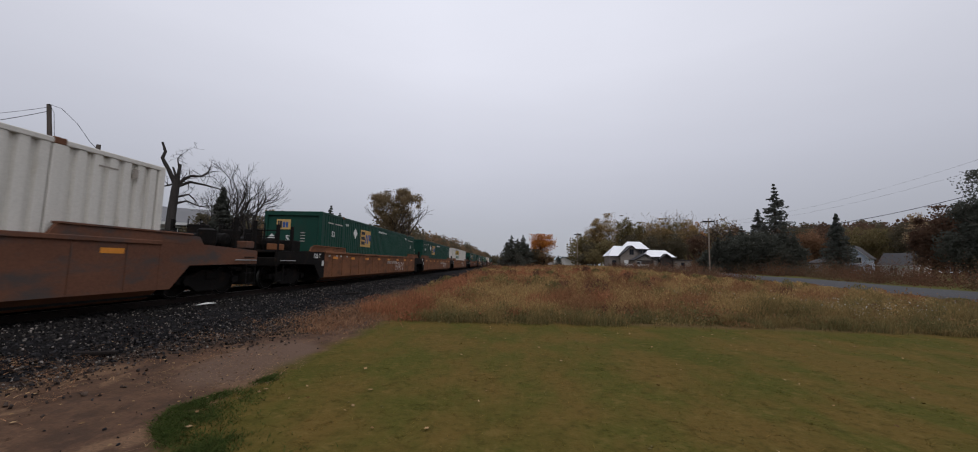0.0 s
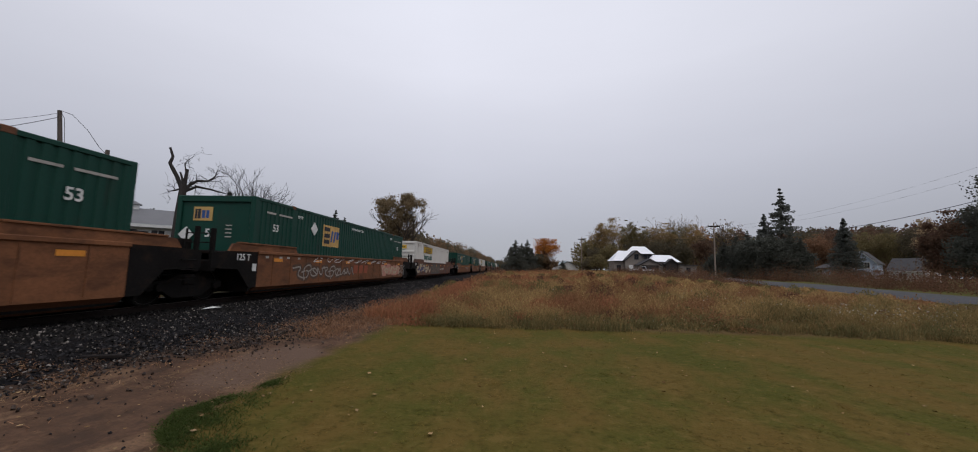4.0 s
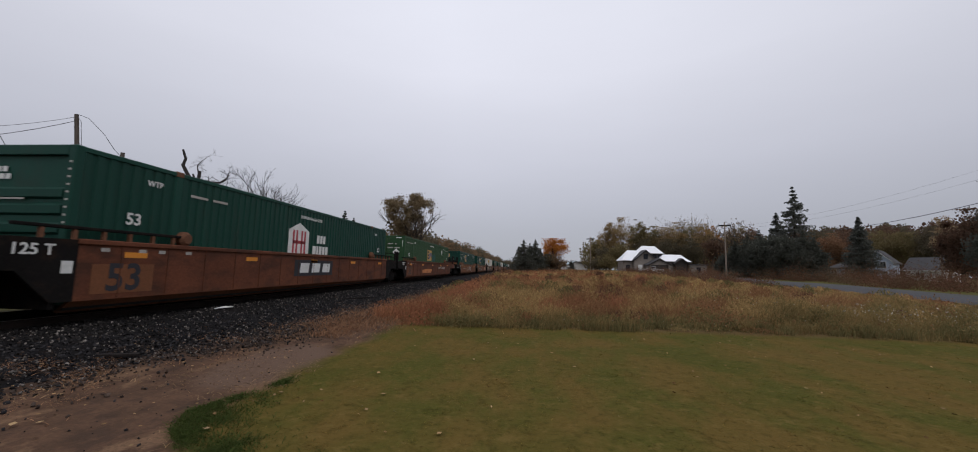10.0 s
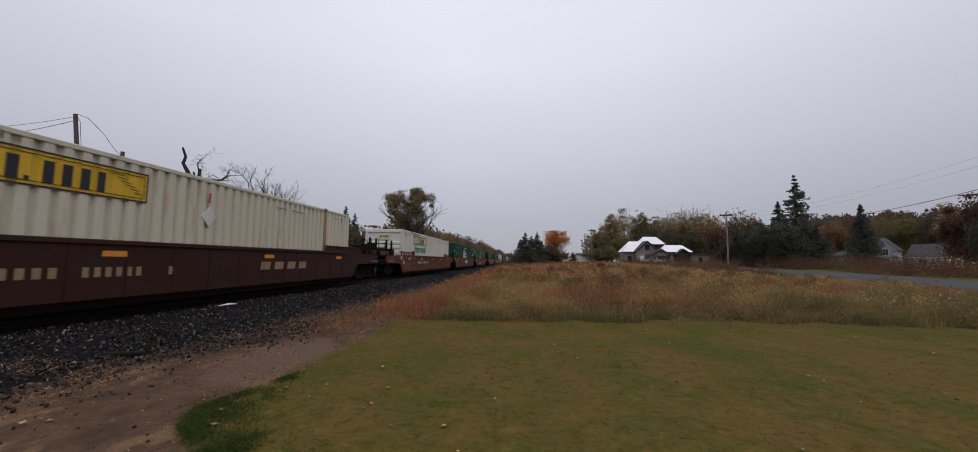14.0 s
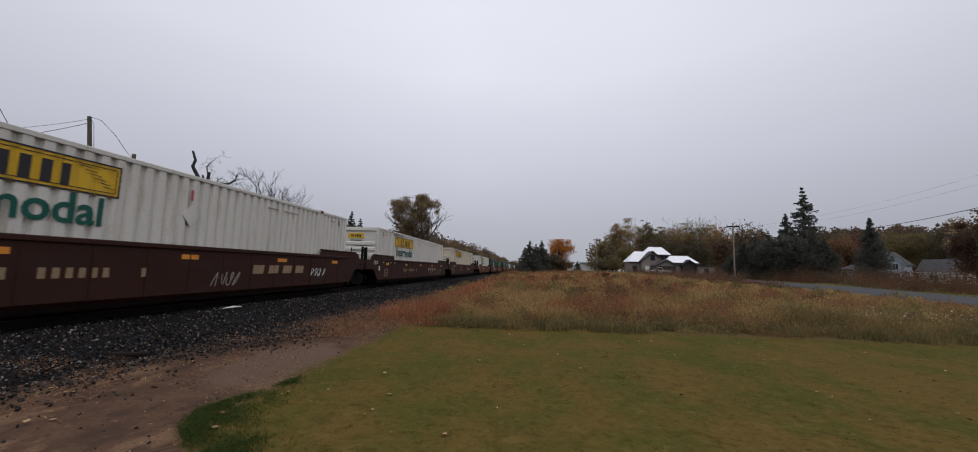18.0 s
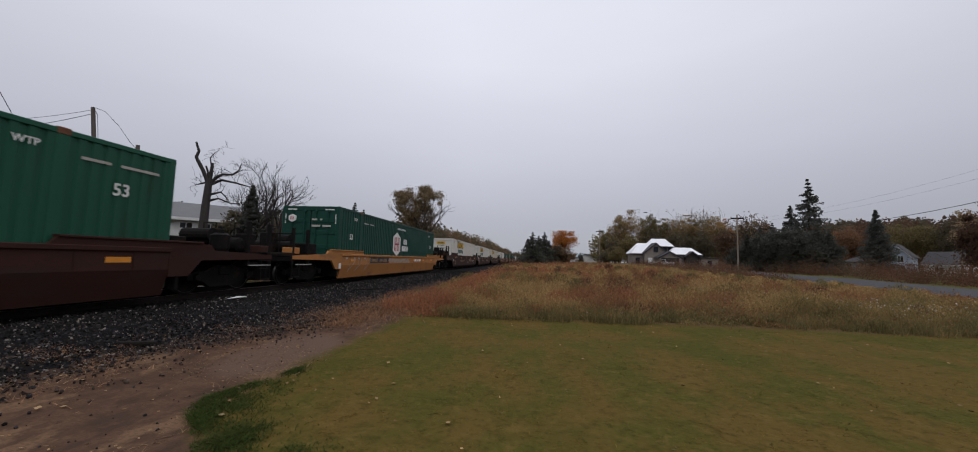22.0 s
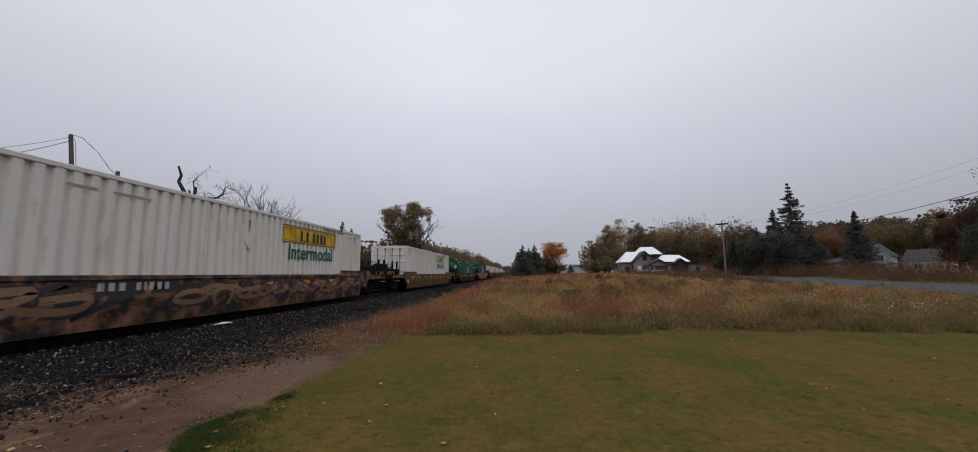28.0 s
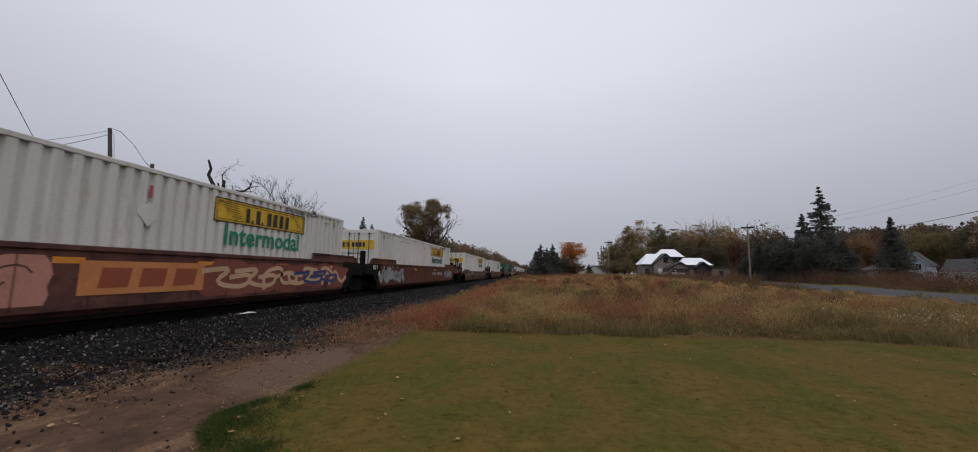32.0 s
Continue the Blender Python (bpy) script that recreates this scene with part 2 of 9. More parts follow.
RUST = (0.16, 0.065, 0.03)
M = {
    "white_steel": material("white_painted_steel", (0.56, 0.54, 0.50), 0.55, 30, 0.8, 0.12, 0.05, dirt=(0.40, 0.36, 0.30), dirt_amount=0.12, random_tint=0.05, streak=(1, 2.5, 0.5)),
    "cream_steel": material("cream_painted_steel", (0.52, 0.475, 0.385), 0.55, 30, 0.8, 0.10, 0.05, dirt=(0.40, 0.32, 0.22), dirt_amount=0.15, random_tint=0.05, streak=(1, 2.5, 0.5)),
    "dark_green_steel": material("dark_green_painted_steel", (0.0072, 0.044, 0.031), 0.5, 30, 0.8, 0.14, 0.05, dirt=(0.015, 0.037, 0.027), dirt_amount=0.2, random_tint=0.1, streak=(1, 2.5, 0.5)),
    "mid_green_steel": material("green_painted_steel", (0.013, 0.070, 0.042), 0.5, 30, 0.8, 0.14, 0.05, dirt=(0.018, 0.048, 0.03), dirt_amount=0.2, random_tint=0.1, streak=(1, 2.5, 0.5)),
    "leaf_green_steel": material("faded_green_painted_steel", (0.026, 0.068, 0.029), 0.55, 30, 0.8, 0.14, 0.05, dirt=(0.036, 0.062, 0.03), dirt_amount=0.25, streak=(1, 2.5, 0.5)),
    "tan_brown_car": material("weathered_tan_brown_steel", (0.178, 0.074, 0.034), 0.75, 24, 0.9, 0.3, 0.15, dirt=(0.095, 0.042, 0.022), dirt_amount=0.5, random_tint=0.08, streak=(1, 0.7, 1.6)),
    "red_brown_car": material("weathered_red_brown_steel", (0.114, 0.039, 0.020), 0.75, 24, 0.9, 0.3, 0.15, dirt=(0.062, 0.026, 0.016), dirt_amount=0.5, random_tint=0.08, streak=(1, 0.7, 1.6)),
    "grey_brown_car": material("weathered_grey_brown_steel", (0.125, 0.056, 0.034), 0.75, 24, 0.9, 0.25, 0.15, dirt=(0.07, 0.055, 0.05), dirt_amount=0.4, streak=(1, 0.7, 1.6)),
    "maroon_car": material("dark_maroon_steel", (0.034, 0.0125, 0.0085), 0.7, 24, 0.9, 0.2, 0.12, dirt=(0.028, 0.016, 0.013), dirt_amount=0.3, random_tint=0.08, streak=(1, 0.7, 1.6)),
    "yellow_car": material("faded_yellow_orange_steel", (0.34, 0.145, 0.045), 0.7, 24, 0.9, 0.2, 0.12, dirt=(0.2, 0.1, 0.05), dirt_amount=0.25, streak=(1, 0.7, 1.6)),
    "ochre_car": material("weathered_ochre_brown_steel", (0.128, 0.070, 0.031), 0.75, 24, 0.9, 0.3, 0.15, dirt=(0.072, 0.042, 0.024), dirt_amount=0.45, streak=(1, 0.7, 1.6)),
    "camouflage_car": material("brown_steel_with_dark_swirls", (0.25, 0.125, 0.07), 0.75, 24, 1.2, 0.25, 0.12, dirt=(0.03, 0.025, 0.022), dirt_amount=0.75),
    "pink_car": material("brown_steel_under_pink_paint", (0.118, 0.048, 0.036), 0.75, 24, 0.9, 0.3, 0.12, dirt=(0.058, 0.028, 0.024), dirt_amount=0.6),
    "black_steel": material("black_grimy_steel", (0.009, 0.008, 0.0075), 0.75, 24, 1.5, 0.35, 0.2, dirt=(0.022, 0.014, 0.010), dirt_amount=0.3, spec=0.06),
    "grime": material("oily_dark_iron", (0.009, 0.008, 0.0075), 0.7, 30, 3, 0.35, 0.3, dirt=(0.024, 0.015, 0.011), dirt_amount=0.25, spec=0.06),
    "tread": material("polished_wheel_steel", (0.16, 0.155, 0.15), 0.4, 40, 5, 0.1, 0.05, metal=0.9),
    "rail_side": material("rusty_rail_steel", (0.016, 0.011, 0.009), 0.8, 30, 3, 0.3, 0.2),
    "logo_yellow": material("yellow_logo_paint", (0.58, 0.36, 0.03), 0.55, 30, 1.5, 0.12, 0.04, dirt=(0.4, 0.28, 0.06), dirt_amount=0.15),
    "logo_tan": material("faded_yellow_logo_paint", (0.52, 0.33, 0.12), 0.6, 30, 1.5, 0.15, 0.04),
    "logo_pale": material("sun_bleached_yellow_logo_paint", (0.60, 0.56, 0.36), 0.6, 30, 1.0, 0.18, 0.04, dirt=(0.55, 0.45, 0.12), dirt_amount=0.4),
    "stained_post": material("rust_stained_cream_steel", (0.30, 0.20, 0.11), 0.7, 30, 1.5, 0.25, 0.05, dirt=(0.14, 0.07, 0.04), dirt_amount=0.35, streak=(1, 3, 0.4)),
    "rust_edge": material("rusty_orange_sill", (0.112, 0.044, 0.019), 0.85, 24, 1.2, 0.3, 0.2, dirt=(0.08, 0.035, 0.02), dirt_amount=0.4, streak=(1, 0.6, 1)),
    "number_tan": material("faded_tan_number_panel", (0.155, 0.062, 0.029), 0.7, 30, 2.0, 0.2, 0.05),
    "ink": material("black_marking_paint", (0.03, 0.03, 0.035), 0.6, 30, 3, 0.2, 0.0),
    "faded_ink": material("faded_black_stencil_paint", (0.13, 0.12, 0.115), 0.65, 30, 3, 0.3, 0.0),
    "logo_green": material("green_marking_paint", (0.02, 0.19, 0.11), 0.6, 30, 3, 0.15, 0.0),
    "logo_deep_green": material("deep_green_marking_paint", (0.012, 0.085, 0.065), 0.6, 30, 3, 0.15, 0.0),
    "logo_blue": material("blue_marking_paint", (0.035, 0.085, 0.25), 0.6, 30, 3, 0.15, 0.0),
    "logo_red": material("red_marking_paint", (0.38, 0.07, 0.08), 0.6, 30, 3, 0.15, 0.0),
    "worn_white": material("worn_white_marking_paint", (0.36, 0.34, 0.31), 0.65, 30, 3, 0.25, 0.0),
    "chalk": material("white_marking_paint", (0.62, 0.62, 0.60), 0.65, 30, 3, 0.18, 0.0),
    "spray_dusk": material("dusky_red_spray_paint", (0.19, 0.062, 0.042), 0.7, 30, 1.2, 0.3, 0.0),
    "dark_rod": material("grimy_dark_grey_steel", (0.10, 0.095, 0.088), 0.65, 30, 3, 0.3, 0.05),
    "grey_mark": material("faded_grey_marking_paint", (0.28, 0.25, 0.22), 0.65, 30, 3, 0.2, 0.0),
    "cream_mark": material("cream_marking_paint", (0.25, 0.175, 0.105), 0.65, 30, 3, 0.2, 0.0),
    "orange_mark": material("orange_reflective_tape", (0.60, 0.23, 0.035), 0.5, 30, 3, 0.15, 0.0),
    "teal_patch": material("teal_repaint_patch", (0.012, 0.075, 0.065), 0.6, 30, 3, 0.2, 0.0),
    "spray_silver": material("silver_spray_paint", (0.26, 0.265, 0.27), 0.6, 30, 3, 0.2, 0.0),
    "spray_dark": material("dark_spray_paint", (0.04, 0.035, 0.04), 0.65, 30, 3, 0.2, 0.0),
    "spray_blue": material("navy_spray_paint", (0.035, 0.05, 0.13), 0.65, 30, 3, 0.2, 0.0),
    "spray_orange": material("orange_spray_paint", (0.48, 0.19, 0.07), 0.65, 30, 3, 0.2, 0.0),
    "spray_pink": material("pink_spray_paint", (0.42, 0.20, 0.15), 0.65, 30, 3, 0.2, 0.0),
    "spray_cream": material("cream_spray_paint", (0.40, 0.32, 0.22), 0.65, 30, 3, 0.25, 0.0),
    "spray_sand": material("sand_spray_paint", (0.46, 0.30, 0.18), 0.65, 30, 3, 0.2, 0.0),
    "swirl_tan": material("faded_tan_spray_paint", (0.20, 0.118, 0.072), 0.7, 30, 2, 0.25, 0.0),
    "spray_teal": material("dull_grey_green_spray_paint", (0.075, 0.068, 0.058), 0.7, 30, 1.2, 0.3, 0.0),
    "spray_brown": material("dark_brown_spray_paint", (0.085, 0.05, 0.034), 0.7, 30, 2, 0.25, 0.0),
    "spray_red": material("rust_red_spray_paint", (0.26, 0.07, 0.035), 0.65, 30, 2, 0.2, 0.0),
    "faint_line": material("faint_sprayed_line", (0.17, 0.12, 0.09), 0.7, 30, 3, 0.25, 0.0),
    "rust": material("flaking_rust", (0.13, 0.06, 0.035), 0.9, 30, 4, 0.35, 0.3),
    "lock_steel": material("galvanised_rod", (0.33, 0.33, 0.32), 0.5, 30, 3, 0.15, 0.0, metal=0.3),
}

# ---------------------------------------------------------------- building helpers


class Shape:
    """Gathers vertices and faces of one mesh."""

    def __init__(self):
        self.v, self.f = [], []

    def add(self, verts, faces):
        k = len(self.v)
        self.v.extend(verts)
        self.f.extend([tuple(i + k for i in fa) for fa in faces])
        return self

    def box(self, x0, y0, z0, x1, y1, z1, bevel=0.0):
        if bevel <= 0:
            v = [(x0, y0, z0), (x1, y0, z0), (x1, y1, z0), (x0, y1, z0), (x0, y0, z1), (x1, y0, z1), (x1, y1, z1), (x0, y1, z1)]
            return self.add(v, [(0, 3, 2, 1), (4, 5, 6, 7), (0, 1, 5, 4), (1, 2, 6, 5), (2, 3, 7, 6), (3, 0, 4, 7)])
        b = bevel
        v = []
        for z, i in ((z0, b), (z0 + b, 0), (z1 - b, 0), (z1, b)):
            v += [(x0 + i, y0 + b, z), (x0 + b, y0 + i, z), (x1 - b, y0 + i, z), (x1 - i, y0 + b, z),
                  (x1 - i, y1 - b, z), (x1 - b, y1 - i, z), (x0 + b, y1 - i, z), (x0 + i, y1 - b, z)]
        f = [tuple(range(7, -1, -1)), tuple(range(24, 32))]
        for r in range(3):
            for j in range(8):
                a, c = r * 8 + j, r * 8 + (j + 1) % 8
                f.append((a, c, c + 8, a + 8))
        return self.add(v, f)

    def tube(self, pts, radii, sides=8, caps=True):
        pts = [Vector(p) for p in pts]
        if not hasattr(radii, "__len__"):
            radii = [radii] * len(pts)
        v, f = [], []
        ref = None
        for i, p in enumerate(pts):
            d = (pts[min(i + 1, len(pts) - 1)] - pts[max(i - 1, 0)]).normalized()
            if ref is None:
                ref = Vector((1, 0, 0)) if abs(d.x) < 0.9 else Vector((0, 0, 1))
            a = d.cross(ref).normalized()
            c = d.cross(a)
            ref = -c if False else ref
            for j in range(sides):
                w = 2 * math.pi * j / sides
                v.append(tuple(p + (a * math.cos(w) + c * math.sin(w)) * radii[i]))
        for i in range(len(pts) - 1):
            for j in range(sides):
                q, r = i * sides + j, i * sides + (j + 1) % sides
                f.append((q, r, r + sides, q + sides))
        if caps:
            f.append(tuple(range(sides - 1, -1, -1)))
            f.append(tuple(range((len(pts) - 1) * sides, len(pts) * sides)))
        return self.add(v, f)

    def slab(self, outline, x0, x1, axis="x"):
        """A prism: an outline of (a, b) swept along one axis. x: (y, z); y: (x, z); z: (x, y)."""
        n = len(outline)
        place = {"x": lambda q, a, b: (q, a, b), "y": lambda q, a, b: (a, q, b), "z": lambda q, a, b: (a, b, q)}[axis]
        v = [place(x0, a, b) for a, b in outline] + [place(x1, a, b) for a, b in outline]
        f = [tuple(range(n - 1, -1, -1)), tuple(range(n, 2 * n))]
        f += [(i, (i + 1) % n, (i + 1) % n + n, i + n) for i in range(n)]
        return self.add(v, f)

    def ring(self, c, r, thick, axis="y", n=20):
        """A closed hoop round c in the plane across an axis."""
        v, f = [], []
        for i in range(n):
            a = 2 * math.pi * i / n
            for j in range(5):
                w = 2 * math.pi * j / 5
                q, h = r + thick * math.cos(w), thick * math.sin(w)
                d = (q * math.cos(a), h, q * math.sin(a)) if axis == "y" else (h, q * math.cos(a), q * math.sin(a))
                v.append((c[0] + d[0], c[1] + d[1], c[2] + d[2]))
        for i in range(n):
            for j in range(5):
                f.append((i * 5 + j, i * 5 + (j + 1) % 5, (i + 1) % n * 5 + (j + 1) % 5, (i + 1) % n * 5 + j))
        return self.add(v, f)

    def mesh(self, name, mat=None, smooth=False):
        me = bpy.data.meshes.new(name)
        me.from_pydata(self.v, [], self.f)
        bm = bmesh.new()
        bm.from_mesh(me)
        bmesh.ops.recalc_face_normals(bm, faces=bm.faces)
        bm.to_mesh(me)
        bm.free()
        if mat:
            me.materials.append(mat)
        if smooth:
            me.polygons.foreach_set("use_smooth", [True] * len(me.polygons))
        return me


def part(name, shape, mat, parent=None, label="", at=None, smooth=False):
    """One mesh object from a Shape (or a mesh that is shared) under a thing or a part."""
    me = shape if isinstance(shape, bpy.types.Mesh) else shape.mesh(name, mat, smooth)
    ob = new(name, me)
    if parent:
        ob.parent = parent
    if at is not None:
        ob.matrix_basis = at
    if label:
        ob["label"] = label
    return ob


def thing(name, m, label, category, group="", kind=""):
    ob = new(name)
    ob.empty_display_size = 0.3
    ob.matrix_basis = m
    return tagged(ob, label, category, group, kind)


def plain(name, verts, faces, mat, smooth=False):
    me = bpy.data.meshes.new(name)
    me.from_pydata(verts, [], faces)
    if mat:
        me.materials.append(mat)
    if smooth:
        me.polygons.foreach_set("use_smooth", [True] * len(me.polygons))
    return new(name, me)


def array_mesh(name, verts, polys, mat):
    """A mesh from numpy arrays: verts (n, 3), polys (m, k) with k corners each."""
    me = bpy.data.meshes.new(name)
    m, k = polys.shape
    me.vertices.add(len(verts))
    me.vertices.foreach_set("co", np.asarray(verts, np.float32).ravel())
    me.loops.add(m * k)
    me.loops.foreach_set("vertex_index", polys.astype(np.int32).ravel())
    me.polygons.add(m)
    me.polygons.foreach_set("loop_start", np.arange(0, m * k, k, dtype=np.int32))
    me.polygons.foreach_set("loop_total", np.full(m, k, np.int32))
    me.update(calc_edges=True)
    for q in (mat if isinstance(mat, (list, tuple)) else [mat]):
        me.materials.append(q)
    return me


TEXTS = {}


def lettering(text, size, mat, depth=0.004):
    """A flat mesh of readable writing in the x-y plane, centred."""
    key = (text, size, mat.name)
    if key not in TEXTS:
        cu = bpy.data.curves.new("writing", "FONT")
        cu.body, cu.size, cu.extrude, cu.offset = text, size, depth / 2, size * 0.02
        cu.align_x, cu.align_y = "CENTER", "CENTER"
        cu.resolution_u = 3
        ob = new("writing", cu)
        me = bpy.data.meshes.new_from_object(ob.evaluated_get(bpy.context.evaluated_depsgraph_get()))
        bpy.data.objects.remove(ob)
        me.materials.clear()
        me.materials.append(mat)
        TEXTS[key] = me
    return TEXTS[key]


def smoothstep(a, b, x):
    q = np.clip((np.asarray(x, float) - a) / (b - a), 0, 1)
    return q * q * (3 - 2 * q)


TRACK_X, RAIL_Z = -9.38, 0.52


def ground_z(x, y):
    """Height of the earth: a level lawn, a field that rises gently to the houses, a bank up to the track."""
    x, y = np.asarray(x, float), np.asarray(y, float)
    z = 0.011 * np.clip(y - 11, 0, 100) + 0.002 * np.clip(y - 111, 0, 400)
    z = z * (0.25 + 0.75 * smoothstep(-9, 6, x)) 
    bank = 0.10 * smoothstep(-3.4, -5.0, x)
    left = smoothstep(-14, -24, x)
    z = z + bank + left * (0.25 + 0.004 * np.clip(y, 0, 200))
    z = z + 0.05 * np.sin(x * 0.31 + 1.0) * np.sin(y * 0.23) * smoothstep(10, 25, y) * smoothstep(-4, 2, x)
    return z


def ground_at(x, y):
    return float(ground_z(x, y))


# ---------------------------------------------------------------- ground
class Nodes:
    """Short hands for the node tree of one material, in the place's own coordinates."""

    def __init__(self, m):
        self.n, self.l = m.node_tree.nodes, m.node_tree.links
        self.co = self.n.new("ShaderNodeTexCoord").outputs["Object"]

    def put(self, socket, value):
        if isinstance(value, tuple):
            socket.default_value = (*value, 1)
        elif isinstance(value, (int, float)):
            socket.default_value = value
        else:
            self.l.new(value, socket)

    def noise_of(self, scale, detail=4.0, rough=0.55, stretch=None):
        q = self.n.new("ShaderNodeTexNoise")
        q.inputs["Scale"].default_value, q.inputs["Detail"].default_value, q.inputs["Roughness"].default_value = scale, detail, rough
        if stretch:
            mp = self.n.new("ShaderNodeMapping")
            mp.inputs["Scale"].default_value = stretch
            self.l.new(self.co, mp.inputs[0])
            self.l.new(mp.outputs[0], q.inputs["Vector"])
        else:
            self.l.new(self.co, q.inputs["Vector"])
        return q.outputs["Fac"]

    def calc(self, op, a, c=None):
        q = self.n.new("ShaderNodeMath")
        q.operation = op
        self.put(q.inputs[0], a)
        if c is not None:
            self.put(q.inputs[1], c)
        return q.outputs[0]

    def ramp(self, v, a, c):
        q = self.n.new("ShaderNodeMapRange")
        q.interpolation_type = "SMOOTHSTEP"
        q.inputs[1].default_value, q.inputs[2].default_value = a, c
        self.l.new(v, q.inputs[0])
        return q.outputs[0]

    def mix(self, fac, a, c):
        q = self.n.new("ShaderNodeMix")
        q.data_type = "RGBA"
        for i, w in ((0, fac), (6, a), (7, c)):
            self.put(q.inputs[i], w)
        return q.outputs[2]

    def lawn(self):
        """Mown autumn grass: green and golden drifts a metre or two wide, mottled within, with small dark tufts."""
        broad = self.noise_of(0.42, 3, 0.5)
        drift = self.noise_of(1.0, 4, 0.58, (1.0, 0.55, 1.0))
        mottle = self.noise_of(5.0, 4, 0.6)
        colour = self.mix(self.ramp(drift, 0.39, 0.61), (0.103, 0.069, 0.019), (0.068, 0.064, 0.014))
        colour = self.mix(self.calc("MULTIPLY", self.ramp(broad, 0.50, 0.66), 0.6), colour, (0.058, 0.058, 0.012))
        colour = self.mix(self.calc("MULTIPLY", self.ramp(broad, 0.48, 0.34), 0.6), colour, (0.108, 0.068, 0.020))
        colour = self.mix(self.calc("MULTIPLY", self.ramp(mottle, 0.52, 0.70), 0.4), colour, (0.034, 0.029, 0.007))
        colour = self.mix(self.calc("MULTIPLY", self.ramp(mottle, 0.44, 0.32), 0.5), colour, (0.138, 0.094, 0.030))
        tuft = self.noise_of(13.0, 3, 0.6)
        colour = self.mix(self.calc("MULTIPLY", self.ramp(tuft, 0.53, 0.68), 0.45), colour, (0.036, 0.034, 0.008))
        colour = self.mix(self.calc("MULTIPLY", self.ramp(tuft, 0.46, 0.34), 0.35), colour, (0.120, 0.090, 0.028))
        return colour


def ground_material():
    m = bpy.data.materials.new("lawn_dirt_and_field_soil")
    m.use_nodes = True
    k = Nodes(m)
    n, l = k.n, k.l
    noise_of, calc, ramp, mix = k.noise_of, k.calc, k.ramp, k.mix
    b = n["Principled BSDF"]
    b.inputs["Roughness"].default_value = 0.95
    b.inputs["Specular IOR Level"].default_value = 0.03
    sep = n.new("ShaderNodeSeparateXYZ")
    l.new(k.co, sep.inputs[0])
    x, y = sep.outputs[0], sep.outputs[1]
    wob = calc("MULTIPLY", calc("SUBTRACT", noise_of(1.1, 6, 0.65), 0.5), 0.9)
    fine_n = noise_of(28, 3)
    mid_n = noise_of(3.2, 6, 0.7)
    patch_n = noise_of(1.6, 5, 0.65, (1.6, 0.8, 1.0))
    grass = k.lawn()
    dirt = mix(ramp(mid_n, 0.3, 0.7), (0.068, 0.041, 0.028), (0.116, 0.066, 0.043))
    dirt = mix(calc("MULTIPLY", ramp(patch_n, 0.52, 0.64), 0.8), dirt, (0.175, 0.105, 0.064))
    dirt = mix(calc("MULTIPLY", ramp(patch_n, 0.47, 0.36), 0.7), dirt, (0.052, 0.034, 0.026))
    dirt = mix(calc("MULTIPLY", ramp(fine_n, 0.4, 0.7), 0.5), dirt, (0.06, 0.04, 0.028))
    soil = mix(ramp(mid_n, 0.3, 0.7), (0.088, 0.055, 0.026), (0.115, 0.078, 0.034))
    # a bare grey-brown patch of fine dust beside the lawn
    du, dv = calc("DIVIDE", calc("ADD", x, 3.88), 0.62), calc("DIVIDE", calc("SUBTRACT", y, 6.2), 1.5)
    dust = calc("ADD", calc("ADD", calc("MULTIPLY", du, du), calc("MULTIPLY", dv, dv)), calc("MULTIPLY", wob, 0.9))
    dirt = mix(calc("MULTIPLY", ramp(dust, 1.25, 0.55), 0.9), dirt, (0.118, 0.077, 0.057))
    # the lawn's edge; close by the dirt reaches further in
    edge = calc("ADD", x, wob)
    is_lawn = ramp(calc("SUBTRACT", edge, calc("MULTIPLY", ramp(y, 4.0, 2.6), 0.9)), -3.55, -3.05)
    spill = calc("MULTIPLY", ramp(y, 7.5, 4.0), 1.15)
    dark = ramp(calc("ADD", calc("ADD", edge, spill), calc("MULTIPLY", calc("SUBTRACT", fine_n, 0.5), 2.4)), -3.9, -6.0)
    dirt = mix(calc("MULTIPLY", dark, 0.95), dirt, (0.0150, 0.0128, 0.0124))
    colour = mix(is_lawn, dirt, grass)
    is_field = ramp(calc("ADD", y, wob), 10.6, 11.4)
    field_side = ramp(edge, -4.4, -3.4)
    colour = mix(calc("MULTIPLY", is_field, field_side), colour, soil)
    far = ramp(x, -13.5, -15.0)
    colour = mix(far, colour, (0.052, 0.050, 0.020))
    # mown verge and rough grass beyond the road
    beyond = ramp(x, 31.0, 33.0)
    colour = mix(beyond, colour, mix(ramp(mid_n, 0.4, 0.6), (0.075, 0.080, 0.022), (0.100, 0.085, 0.030)))
    l.new(colour, b.inputs["Base Color"])
    bp = n.new("ShaderNodeBump")
    bp.inputs["Strength"].default_value, bp.inputs["Distance"].default_value = 0.6, 0.03
    l.new(fine_n, bp.inputs["Height"])
    l.new(bp.outputs[0], b.inputs["Normal"])
    return m


